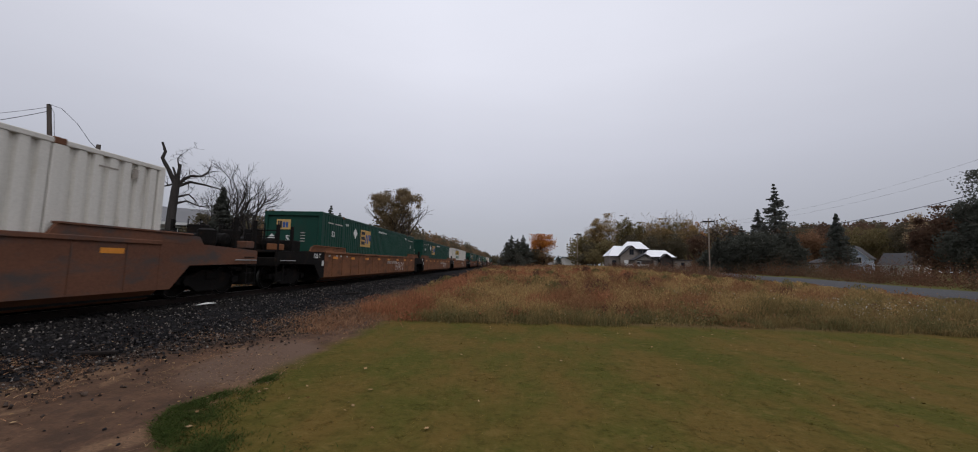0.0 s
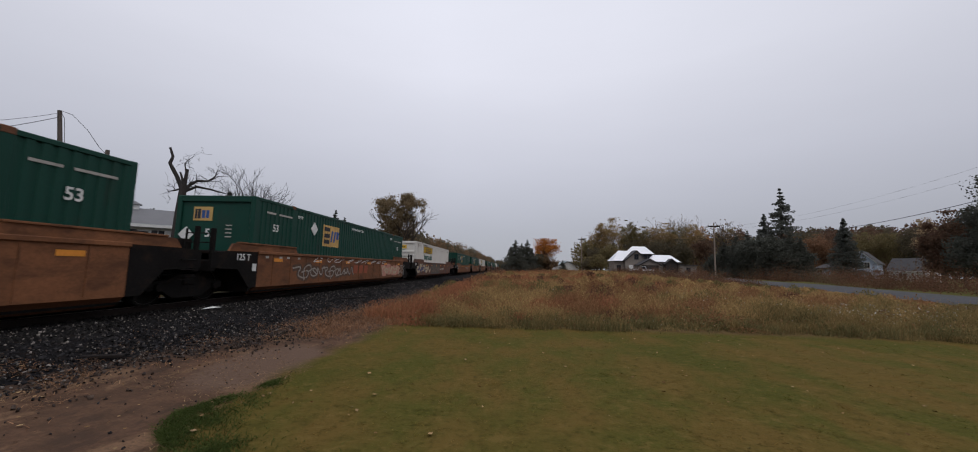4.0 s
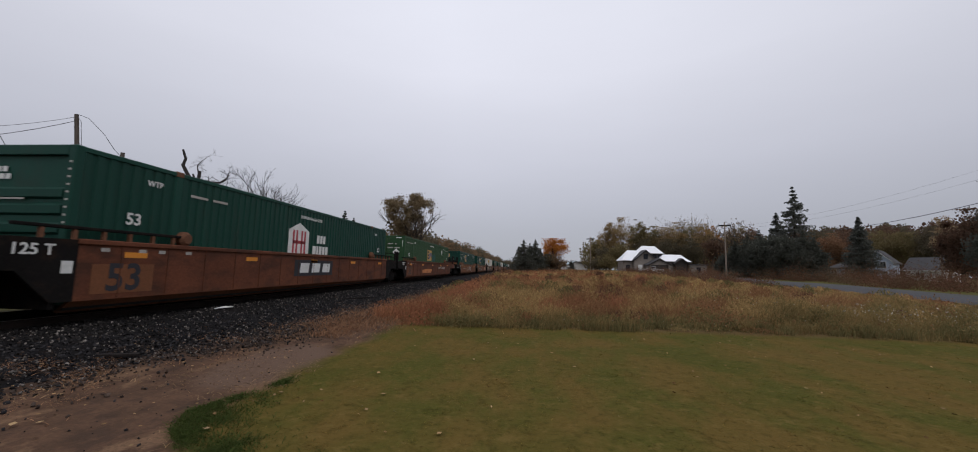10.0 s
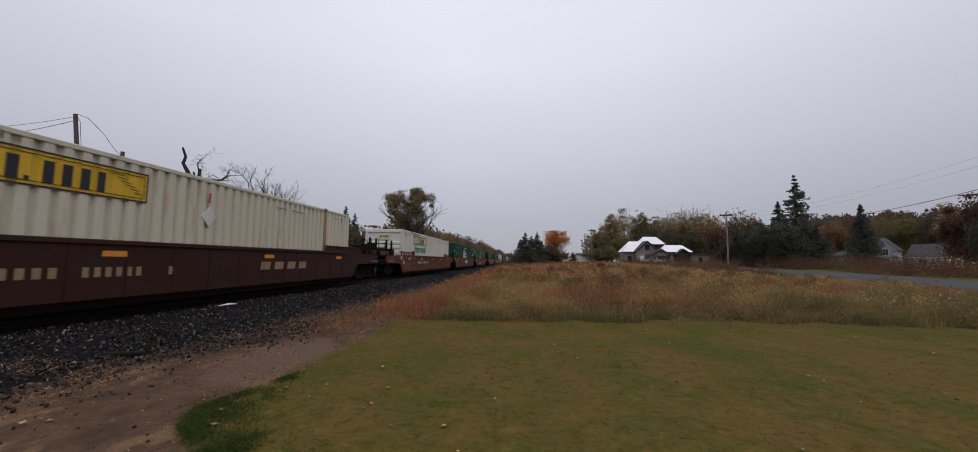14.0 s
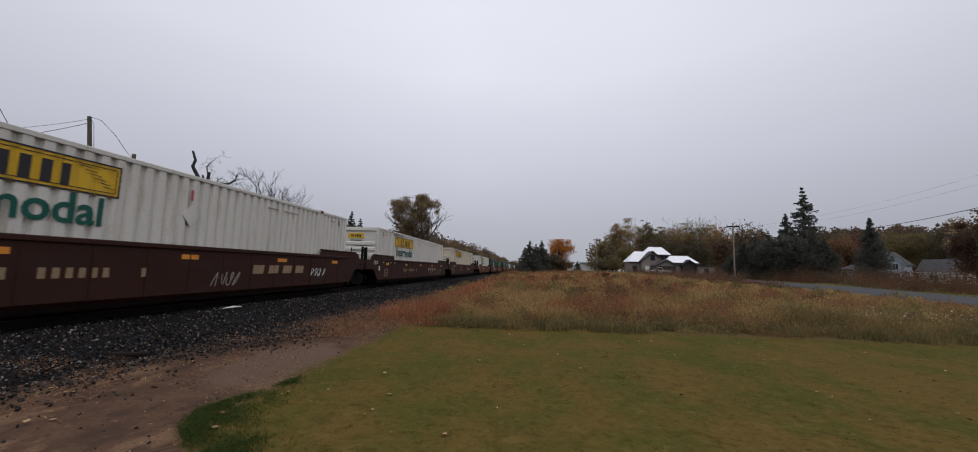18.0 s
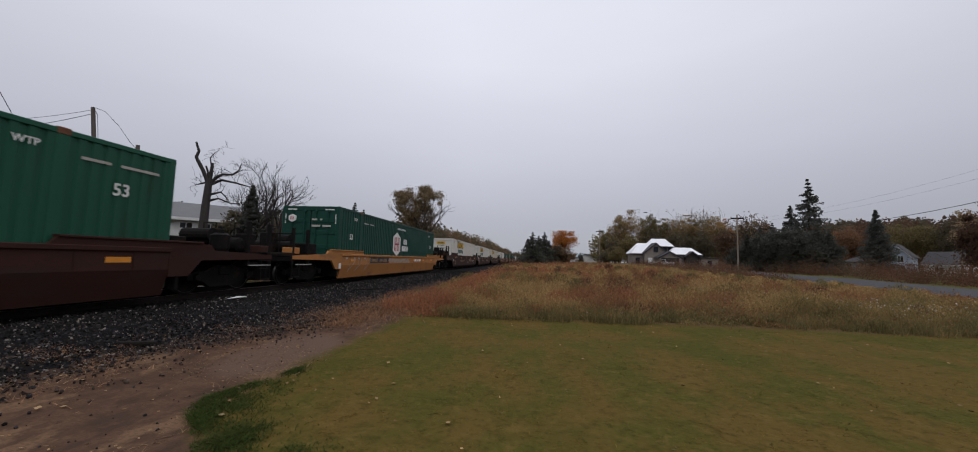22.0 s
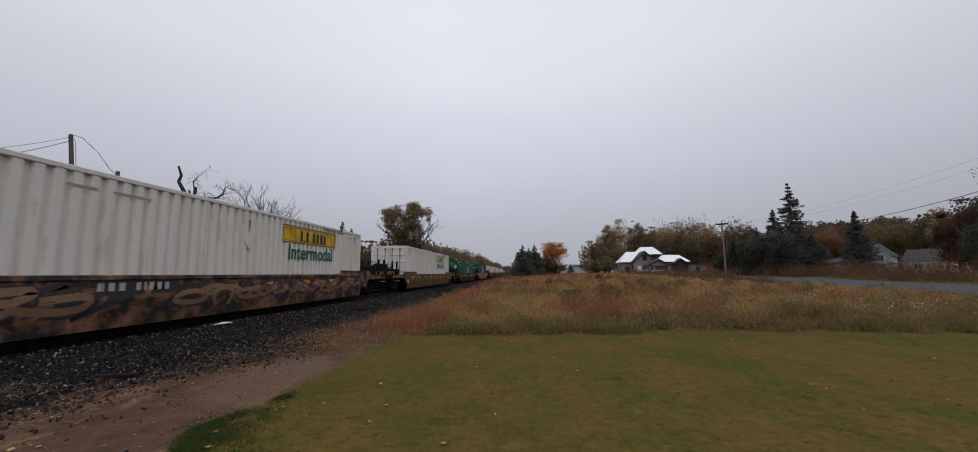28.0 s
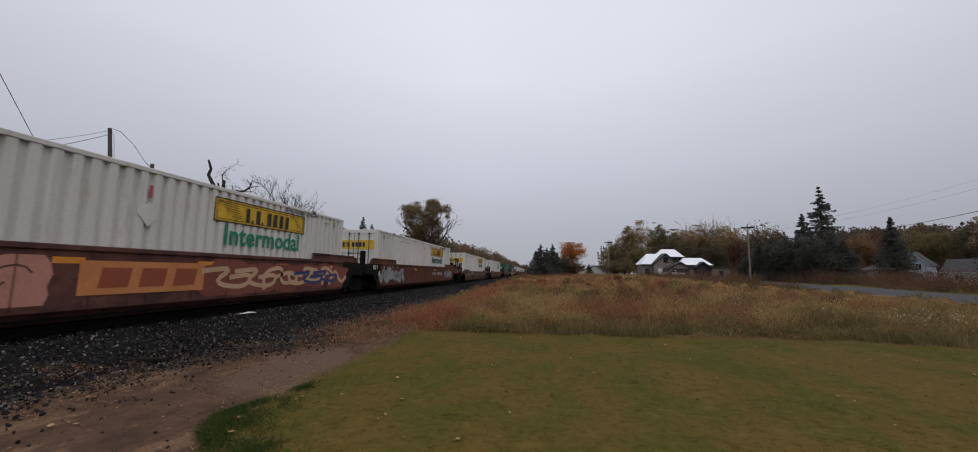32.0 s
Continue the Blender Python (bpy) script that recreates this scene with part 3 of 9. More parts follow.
def lawn_blade_material():
    m = bpy.data.materials.new("mown_lawn_blades")
    m.use_nodes = True
    k = Nodes(m)
    b = k.n["Principled BSDF"]
    b.inputs["Roughness"].default_value, b.inputs["Specular IOR Level"].default_value = 0.9, 0.04
    geo = k.n.new("ShaderNodeNewGeometry")
    own = k.n.new("ShaderNodeMapRange")
    own.inputs[3].default_value, own.inputs[4].default_value = 1.0, 2.0
    k.l.new(geo.outputs["Random Per Island"], own.inputs[0])
    tint = k.n.new("ShaderNodeMix")
    tint.data_type, tint.blend_type = "RGBA", "MULTIPLY"
    tint.inputs[0].default_value = 1.0
    k.l.new(k.lawn(), tint.inputs[6])
    k.l.new(own.outputs[0], tint.inputs[7])
    k.l.new(tint.outputs[2], b.inputs["Base Color"])
    tr = k.n.new("ShaderNodeBsdfTranslucent")
    k.l.new(tint.outputs[2], tr.inputs["Color"])
    ms = k.n.new("ShaderNodeMixShader")
    ms.inputs[0].default_value = 0.35
    k.l.new(b.outputs[0], ms.inputs[1])
    k.l.new(tr.outputs[0], ms.inputs[2])
    k.l.new(ms.outputs[0], k.n["Material Output"].inputs["Surface"])
    return m


def build_ground():
    def axis(lo, hi, mid0, mid1, step):
        a = list(np.arange(mid0, mid1 + 1e-6, step))
        q, g = mid0, step
        while q > lo:
            g *= 1.25
            q -= g
            a.insert(0, max(q, lo))
        q, g = mid1, step
        while q < hi:
            g *= 1.25
            q += g
            a.append(min(q, hi))
        return np.array(a)
    xs, ys = axis(-1500, 1500, -26, 45, 0.8), axis(-300, 2500, -6, 90, 0.8)
    gx, gy = np.meshgrid(xs, ys)
    v = np.stack([gx, gy, ground_z(gx, gy)], -1).reshape(-1, 3)
    nx, ny = len(xs), len(ys)
    i = (np.arange(ny - 1)[:, None] * nx + np.arange(nx - 1)).ravel()
    me = array_mesh("ground", v, np.stack([i, i + 1, i + nx + 1, i + nx], -1), ground_material())
    me.polygons.foreach_set("use_smooth", [True] * len(me.polygons))
    tagged(new("ground", me), "short mown autumn lawn, bare dirt and field soil", "ground", kind="structure")


build_ground()

M["stone_bed"] = material("dark_crushed_stone_bed", (0.0105, 0.0100, 0.0108), 0.9, 45, 3, 0.5, 1.0, dirt=(0.015, 0.011, 0.009), dirt_amount=0.3, spec=0.04)
M["stone"] = material("crushed_grey_stone", (0.0175, 0.0170, 0.0190), 0.85, 60, 8, 0.3, 0.3, island=0.7, second=(0.029, 0.0265, 0.0265), spec=0.1)
# ballast colour with the shade under the train painted in
M["shaded_stone"] = material("train_shaded_stone", (0.020, 0.018, 0.017), 0.85, 60, 8, 0.3, 0.3, island=0.4)
M["muddy_stone"] = material("mud_stained_stone", (0.066, 0.046, 0.036), 0.9, 60, 8, 0.3, 0.3, island=0.4, second=(0.044, 0.034, 0.030))
M["pale_stone"] = material("pale_pebble", (0.17, 0.15, 0.135), 0.85, 60, 8, 0.3, 0.3, island=0.4)
M["tie"] = material("creosoted_timber", (0.014, 0.011, 0.010), 0.9, 40, 3, 0.35, 0.4)
M["asphalt"] = material("worn_grey_asphalt", (0.055, 0.054, 0.058), 0.9, 60, 0.6, 0.18, 0.3)


def build_track():
    bed = Shape()
    # shoulder profile: flat top, then a long thin slope to the dirt
    # it thins out into the dirt
    prof = [(-5.4, -0.04), (-6.1, 0.09), (-6.9, 0.21), (-7.85, 0.30), (-8.6, 0.32), (-10.2, 0.32), (-10.95, 0.29), (-12.4, 0.05), (-13.2, -0.1)]
    ys = list(np.arange(-40, 60, 0.5)) + list(np.arange(60, 700, 8.0))
    v, f = [], []
    rnd = np.random.RandomState(5)
    for yy in ys:
        for k, (px, pz) in enumerate(prof):
            j = (rnd.rand(2) - 0.5) * (0.2, 0.02) if 0 < k < 7 and yy < 60 else (rnd.rand(2) - 0.5) * (0.5 if k == 0 else 0, 0)
            v.append((px + j[0], yy, pz + j[1] + 0.05))
    n = len(prof)
    for i in range(len(ys) - 1):
        for k in range(n - 1):
            f.append((i * n + k, i * n + k + 1, (i + 1) * n + k + 1, (i + 1) * n + k))
    tagged(plain("track_bed", v, f, M["stone_bed"], True), "dark crushed stone track bed", "track bed", kind="structure")
    for k, rx in enumerate((TRACK_X + 0.72, TRACK_X - 0.72)):
        rail = thing("rail", pose(rx, 0, RAIL_Z), "rusty steel rail with a polished running top", "rail", "rails of the track", "structure")
        prof = [(-0.075, -0.17), (0.075, -0.17), (0.075, -0.155), (0.012, -0.13), (0.012, -0.04), (0.036, -0.03), (0.036, -0.004), (-0.036, -0.004), (-0.036, -0.03), (-0.012, -0.04), (-0.012, -0.13), (-0.075, -0.155)]
        part("web", Shape().slab(prof, -60, 700, "y"), M["rail_side"], rail)
        part("running_top", Shape().box(-0.034, -60, -0.004, 0.034, 700, 0.0), M["tread"], rail)


build_track()


ROAD_AZ, ROAD_X, ROAD_W = 5.0, 25.8, 8.2


def build_road():
    # a straight country road beyond the field
    d = Vector((math.sin(radians(ROAD_AZ)), math.cos(radians(ROAD_AZ)), 0))
    nrm = Vector((d.y, -d.x, 0))
    base = Vector((ROAD_X, 30, 0)) + nrm * ROAD_W / 2
    v, f = [], []
    ts = np.arange(-60, 90, 2.0)
    for q in ts:
        c = base + d * float(q)
        for off, dz in ((-ROAD_W / 2 - 0.7, -0.15), (-ROAD_W / 2, 0.05), (0, 0.12), (ROAD_W / 2, 0.05), (ROAD_W / 2 + 0.7, -0.15)):
            p = c + nrm * off
            v.append((p.x, p.y, ground_at(c.x, c.y) + dz + 0.05))
    for i in range(len(ts) - 1):
        for k in range(4):
            f.append((i * 5 + k, i * 5 + k + 1, i * 5 + k + 6, i * 5 + k + 5))
    tagged(plain("road", v, f, M["asphalt"], True), "worn grey two-lane asphalt road", "road", kind="structure")


build_road()

# ---------------------------------------------------------------- the train
SPEED, LENGTH, HALF = 10.053, 16.5, 1.295
TOP = 3.15
MOVERS, ROLLERS = [], []


def sheet(y0, y1, z0, z1, x, depth, pitch, phase=0.0):
    """Corrugated steel: outer ridges at x, valleys 'depth' inside."""
    s = Shape()
    pts = []
    k = math.floor((y0 - phase) / pitch) - 1
    while True:
        base = phase + k * pitch
        for off, dx in ((0.0, 0.0), (0.50, 0.0), (0.58, -1.0), (0.92, -1.0)):
            pts.append((base + off * pitch, x + dx * depth))
        k += 1
        if base > y1:
            break

    def at(y):
        for (ya, xa), (yb, xb) in zip(pts, pts[1:]):
            if ya <= y <= yb:
                return xa + (xb - xa) * (y - ya) / max(yb - ya, 1e-9)
        return x
    row = [(y0, at(y0))] + [p for p in pts if y0 < p[0] < y1] + [(y1, at(y1))]
    v = [(px, py, z0) for py, px in row] + [(px, py, z1) for py, px in row]
    n = len(row)
    s.add(v, [(i, i + 1, n + i + 1, n + i) for i in range(n - 1)])
    return s


SHARED = {}


def once(key, make):
    if key not in SHARED:
        SHARED[key] = make()
    return SHARED[key]


def side_writing(text, size, mat, parent, y, z, x, name="writing", label=""):
    """Writing on the side that faces +x; it reads along +y."""
    return part(name, lettering(text, size, mat), None, parent, label, Matrix.Translation((x, y, z)) @ Euler((radians(90), 0, radians(90))).to_matrix().to_4x4())


def end_writing(text, size, mat, parent, x, z, y, name="writing"):
    return part(name, lettering(text, size, mat), None, parent, "", Matrix.Translation((x, y, z)) @ Euler((radians(90), 0, 0)).to_matrix().to_4x4())


def bars(parent, mat, x, y0, z0, z1, widths, gap, face="side", name="marking_bar", slant=0.0):
    """Plain bars where writing cannot be kept: one for each letter of large marks, one for each word of small print."""
    q = y0
    runs = []
    for w in widths:
        if w > 0:
            if name == "small_print" and runs and runs[-1] and runs[-1][2]:
                runs[-1][1] = q + w
            else:
                runs.append([q, q + w, True])
        elif runs:
            runs[-1][2] = False
        q += abs(w) + gap
    trim = {"small_print": 0.28, "car_number_bar": 0.10}.get(name, 0.0)
    z0, z1 = z0 + (z1 - z0) * trim, z1 - (z1 - z0) * trim
    if name in ("car_number_bar", "small_print") and mat is M["chalk"]:
        mat = M["worn_white"]
    for a, b_, _ in runs:
        if name == "car_number_bar":
            a, b_ = a + (b_ - a) * 0.12, b_ - (b_ - a) * 0.16
        outline = [(a, z0), (b_, z0), (b_ + slant, z1), (a + slant, z1)]
        s = Shape().slab(outline, x, x + 0.004) if face == "side" else Shape().slab(outline, x - 0.004, x, "y")
        part(name, s, mat, parent)


def side_rect(name, parent, mat, x, y0, z0, y1, z1, label="", t=0.003):
    return part(name, Shape().box(x, y0, z0, x + t, y1, z1), mat, parent, label)


def feather_panel(c, x, y0, z1, scale, tone, pitch):
    """Yellow panel with a dark outline, feather stripes at both ends and plain dark blocks, over one green word."""
    w, h = 3.85 * scale, 0.62 * scale
    z0 = z1 - h
    part("logo_panel", sheet(y0, y0 + w, z0, z1, x + 0.001, 0.03, pitch, 0.07), M[tone], c, "yellow logo panel with dark outline")
    o = Shape()
    for a, b_, cc, d in ((y0, z0, y0 + w, z0 + 0.03), (y0, z1 - 0.03, y0 + w, z1), (y0, z0, y0 + 0.03, z1), (y0 + w - 0.03, z0, y0 + w, z1)):
        o.box(x + 0.005, a, b_, x + 0.009, cc, d)
    part("logo_outline", o, M["ink"], c)
    left, right, rim = Shape(), Shape(), Shape()
    for k in range(6):
        zz = z1 - 0.12 * scale - k * 0.065 * scale
        a0 = y0 + (0.16 + 0.09 * k) * scale
        left.slab([(a0, zz), (a0 + 0.62 * scale - 0.05 * k * scale, zz - 0.03), (a0 + 0.62 * scale - 0.05 * k * scale, zz - 0.018), (a0 - 0.03, zz + 0.014)], x + 0.005, x + 0.009)
        a1 = y0 + w - (0.72 - 0.085 * k) * scale
        right.slab([(a1, zz), (a1 + 0.20 * scale, zz - 0.02), (a1 + 0.20 * scale, zz - 0.008), (a1 - 0.02, zz + 0.014)], x + 0.005, x + 0.009)
    part("logo_feather", left, M["ink"], c, "thin dark feather strokes")
    part("logo_feather", right, M["ink"], c, "thin dark feather strokes")
    g = 0.075
    for a, b_, cc, d in ((y0 + g, z0 + g, y0 + w - g, z0 + g + 0.014), (y0 + g, z1 - g - 0.014, y0 + w - g, z1 - g), (y0 + g, z0 + g, y0 + g + 0.014, z1 - g), (y0 + w - g - 0.014, z0 + g, y0 + w - g, z1 - g)):
        rim.box(x + 0.005, a, b_, x + 0.009, cc, d)
    part("inner_outline", rim, M["ink"], c)
    zc = (z0 + z1) / 2 - 0.03
    # stout dark blocks, in groups, where the name stands
    for a, b_, hi in ((0.98, 1.12, 0.19), (1.20, 1.27, -0.12), (1.37, 1.53, 0.19), (1.61, 1.68, -0.12), (1.86, 2.02, 0.19), (2.14, 2.30, 0.19), (2.43, 2.59, 0.19), (2.72, 2.86, 0.19)):
        side_rect("logo_block", c, M["ink"], x + 0.006, y0 + (a + 0.12) * scale, zc - 0.19 * scale, y0 + (b_ + 0.12) * scale, zc + hi * scale)


def door_end(c, mat, y, sgn, rod_mat):
    """Two door leaves with horizontal swages, four lock rods with cams and handles."""
    rod_mat = M["dark_rod"] if "white" in mat.name or "cream" in mat.name else mat
    for k in (-1, 1):
        leaf = part("door", once(("leaf", mat.name), lambda: Shape().box(-0.60, -0.035, 0.14, 0.60, 0.0, TOP - 0.42, 0.01).mesh("door", mat)), None, c, "", pose(k * 0.615, y, 0.25))
        sw = Shape()
        for z in (0.5, 1.1, 1.7, 2.2):
            sw.box(-0.52, -0.06, z, 0.52, -0.034, z + 0.16, 0.012)
        part("swage", once(("swage", mat.name), lambda: sw.mesh("swage", mat)), None, leaf)
        for q in (-0.36, 0.2):
            rod = part("lock_rod", once(("rod", mat.name), lambda: Shape().tube([(0, 0, 0.12), (0, 0, TOP - 0.42)], 0.022, 8).mesh("lock_rod", rod_mat)), None, leaf, "", pose(q * k, -0.085, 0.02))
            part("cam_keeper", once(("cam", mat.name), lambda: Shape().box(-0.06, -0.03, 0.0, 0.06, 0.03, 0.07, 0.01).box(-0.06, -0.03, 2.5, 0.06, 0.03, 2.57, 0.01).mesh("cam_keeper", rod_mat)), None, rod, "", pose(0, 0, 0.12))
            part("handle", once(("handle", mat.name), lambda: Shape().box(-0.02, -0.03, 0.0, 0.30, 0.0, 0.035, 0.005).mesh("handle", rod_mat)), None, rod, "", pose(0, -0.02, 1.05))


def container(s_front, paint, style, rear, details):
    """A 53-foot container riding in a well. Local y points the way the train runs."""
    names = {"white_steel": "white", "cream_steel": "rust-stained cream", "dark_green_steel": "dark green", "mid_green_steel": "green", "leaf_green_steel": "faded green"}
    mat = M[paint]
    tail = {"door": " with lock rods, in a well car", "ribbed": " with a ribbed end, in a well car", "flat": " with a plain end, in a well car"}[rear]
    c = thing("freight_container", pose(TRACK_X, -s_front - LENGTH / 2, RAIL_Z), names[paint] + " freight container" + tail, "container", "containers on the train")
    MOVERS.append((c, s_front + LENGTH / 2))
    h, w = LENGTH / 2, HALF
    pitch = 0.30 if "white" in paint or "cream" in paint else 0.24
    depth = 0.065 if pitch > 0.25 else 0.026
    post = h - 2.2
    z0, z1 = 0.40, TOP - 0.10
    key = (paint, pitch)
    for sg in (1, -1):
        turn = pose(0, 0, 0) if sg == 1 else pose(0, 0, 0, 0, 0, 180)
        for a, b_ in ((-h + 0.16, -post - 0.09), (-post + 0.09, post - 0.09), (post + 0.09, h - 0.16)):
            part("side_panel", once((*key, a, "side"), lambda: sheet(a, b_, z0, z1, w - 0.015, depth, pitch, 0.07).mesh("side_panel", mat)), None, c, "", turn)
        part("top_rail", once((*key, "trail"), lambda: Shape().box(w - 0.07, -h + 0.1, TOP - 0.11, w, h - 0.1, TOP - 0.01, 0.012).mesh("top_rail", mat)), None, c, "", turn)
        part("bottom_rail", once((*key, "brail"), lambda: Shape().box(w - 0.07, -h + 0.1, 0.25, w, h - 0.1, 0.41, 0.012).mesh("bottom_rail", mat)), None, c, "", turn)
        for yy in (-post, post):
            part("lift_post", once((*key, "lift"), lambda: Shape().box(w - 0.06, -0.10, 0.40, w + 0.002, 0.10, TOP - 0.02, 0.012).mesh("lift_post", M["stained_post"] if "cream" in paint else mat)), None, c, "", turn @ pose(0, yy, 0))
            part("corner_casting", once("casting", lambda: Shape().box(w - 0.17, -0.11, TOP - 0.12, w + 0.008, 0.11, TOP + 0.012, 0.015).mesh("corner_casting", M["rust"])), None, c, "", turn @ pose(0, yy, 0))
        for yy in (-h, h):
            part("corner_post", once((*key, "post", yy), lambda: Shape().box(w - 0.16, min(yy, yy - math.copysign(0.17, yy)), 0.25, w, max(yy, yy - math.copysign(0.17, yy)), TOP, 0.02).mesh("corner_post", mat)), None, c, "", turn)
    part("roof", once((*key, "roof"), lambda: Shape().box(-w + 0.03, -h + 0.05, TOP - 0.07, w - 0.03, h - 0.05, TOP - 0.03).mesh("roof", mat)), None, c)
    part("floor", once("cfloor", lambda: Shape().box(-w + 0.08, -h + 0.1, 0.30, w - 0.08, h - 0.1, 0.42).mesh("floor", M["grime"])), None, c)
    # ends
    part("end_header", once((*key, "hdr"), lambda: Shape().box(-w + 0.15, -h, TOP - 0.20, w - 0.15, -h + 0.12, TOP - 0.005, 0.015).mesh("end_header", mat)), None, c)
    part("end_header", once((*key, "hdr"), None), None, c, "", pose(0, 0, 0, 0, 0, 180))
    part("end_wall", once((*key, "end"), lambda: Shape().box(-w + 0.14, h - 0.12, 0.26, w - 0.14, h - 0.07, TOP - 0.16).mesh("end_wall", mat)), None, c)
    if rear == "door":
        door_end(c, mat, -h + 0.05, -1, M["lock_steel"])
    else:
        part("end_wall", once((*key, "end"), None), None, c, "", pose(0, 0, 0, 0, 0, 180))
        if rear == "ribbed":
            for z in (0.9, 1.25, 1.60, 1.95, 2.25):
                part("end_rib", once((*key, "rib"), lambda: Shape().slab([(-h + 0.08, 0), (-h + 0.08, 0.24), (-h + 0.02, 0.19), (-h + 0.02, 0.05)], -w + 0.2, w - 0.2).mesh("end_rib", mat)), None, c, "", pose(0, 0, z - 0.12))
    details(c, w, h, post, pitch)
    return c


def white_livery(tone="logo_yellow", word="logo_deep_green", near=True, end=True, only_logo=False, faded=False, ink="ink"):
    def make(c, w, h, post, pitch):
        y0 = -post + 0.55 if near else post - 4.4
        feather_panel(c, w - 0.012, y0, TOP - 0.27, 1.0, tone, pitch)
        if not only_logo:
            side_writing("Intermodal", 0.74, M[word], c, y0 + 1.98, TOP - 1.23, w, label="green printed word")
        # small print, a tilted placard and its red tab
        side_writing("STACK LIMIT 3 HIGH", 0.19, M["faded_ink"], c, -post + 1.1 if near else post - 0.75, TOP - 0.165, w + 0.014, label="grey stencilled line")
        bars(c, M["grey_mark"], w - 0.01, post - 3.2 if near else -post + 1.2, TOP - 0.42, TOP - 0.31, [0.1, 0.1, 0.1, 0.1, -0.2, 0.1, 0.1, 0.1, 0.1, 0.1, 0.1], 0.045, name="small_print")
        bars(c, M["grey_mark"], w - 0.01, -h + 1.1, TOP - 0.36, TOP - 0.28, [0.1, 0.1, 0.1], 0.04, name="small_print")
        bars(c, M["grey_mark"], w - 0.01, h - 1.5, TOP - 0.36, TOP - 0.28, [0.1, 0.1, 0.1], 0.04, name="small_print")
        yy = y0 + 5.55 if near else y0 - 1.65
        part("placard", Shape().slab([(yy - 0.24, 2.16), (yy, 1.9), (yy + 0.24, 2.16), (yy, 2.42)], w - 0.012, w + 0.004), M["white_steel"], c, "pale tilted placard holder")
        side_rect("red_tab", c, M["logo_red"], w - 0.012, yy - 0.035, 2.52, yy + 0.035, 2.78)
        for yy2 in (-h + 0.75, h - 0.75):
            side_rect("vent", c, M["grey_mark"], w - 0.012, yy2 - 0.05, TOP - 0.42, yy2 + 0.05, TOP - 0.22, t=0.03)
        if end:
            ye = -h + 0.06
            part("end_logo", Shape().box(-0.45, ye - 0.012, TOP - 0.62, 0.45, ye + 0.02, TOP - 0.33), M[tone], c, "small yellow end logo")
            bars(c, M["ink"], ye - 0.013, -0.27, TOP - 0.54, TOP - 0.41, [0.06, 0.06, -0.02, 0.07, 0.07, 0.07, 0.07], 0.025, "end")
            end_writing("Intermodal", 0.15, M[word], c, 0, TOP - 0.72, ye - 0.012)
            bars(c, M["ink"], ye - 0.016, -0.05, TOP - 1.03, TOP - 0.97, [0.1, 0.1, 0.1, 0.1, 0.2], 0.03, "end", name="small_print")
            for sgn in (1,):
                bars(c, M["grey_mark"], -h - 0.001, sgn * (w - 0.11), TOP - 0.5, TOP - 0.42, [0.06], 0.0, "end", name="small_print")
                for k in range(9):
                    bars(c, M["grey_mark"], -h - 0.001, sgn * (w - 0.11), TOP - 0.66 - 0.14 * k, TOP - 0.58 - 0.14 * k, [0.06], 0.0, "end", name="small_print")
    return make


def white_door_livery(tone="logo_yellow", word="logo_deep_green", near=False):
    inner = white_livery(tone, word, near, end=False)

    def make(c, w, h, post, pitch):
        inner(c, w, h, post, pitch)
        ye = -h - 0.015
        for k in (-1, 1):
            part("end_logo", Shape().box(min(k * 0.05, k * 1.08), ye, TOP - 1.02, max(k * 0.05, k * 1.08), ye + 0.03, TOP - 0.55), M[tone], c, "yellow logo half on the door")
        bars(c, M["ink"], ye - 0.002, -0.62, TOP - 0.9, TOP - 0.67, [0.13, 0.04, 0.13, -0.02, 0.14, 0.14, 0.14, 0.13], 0.05, "end")
        part("dark_stain", Shape().box(-1.05, ye + 0.004, TOP - 1.75, -0.6, ye + 0.02, TOP - 1.35), M["rust"], c, "dark repaired patch")
    return make


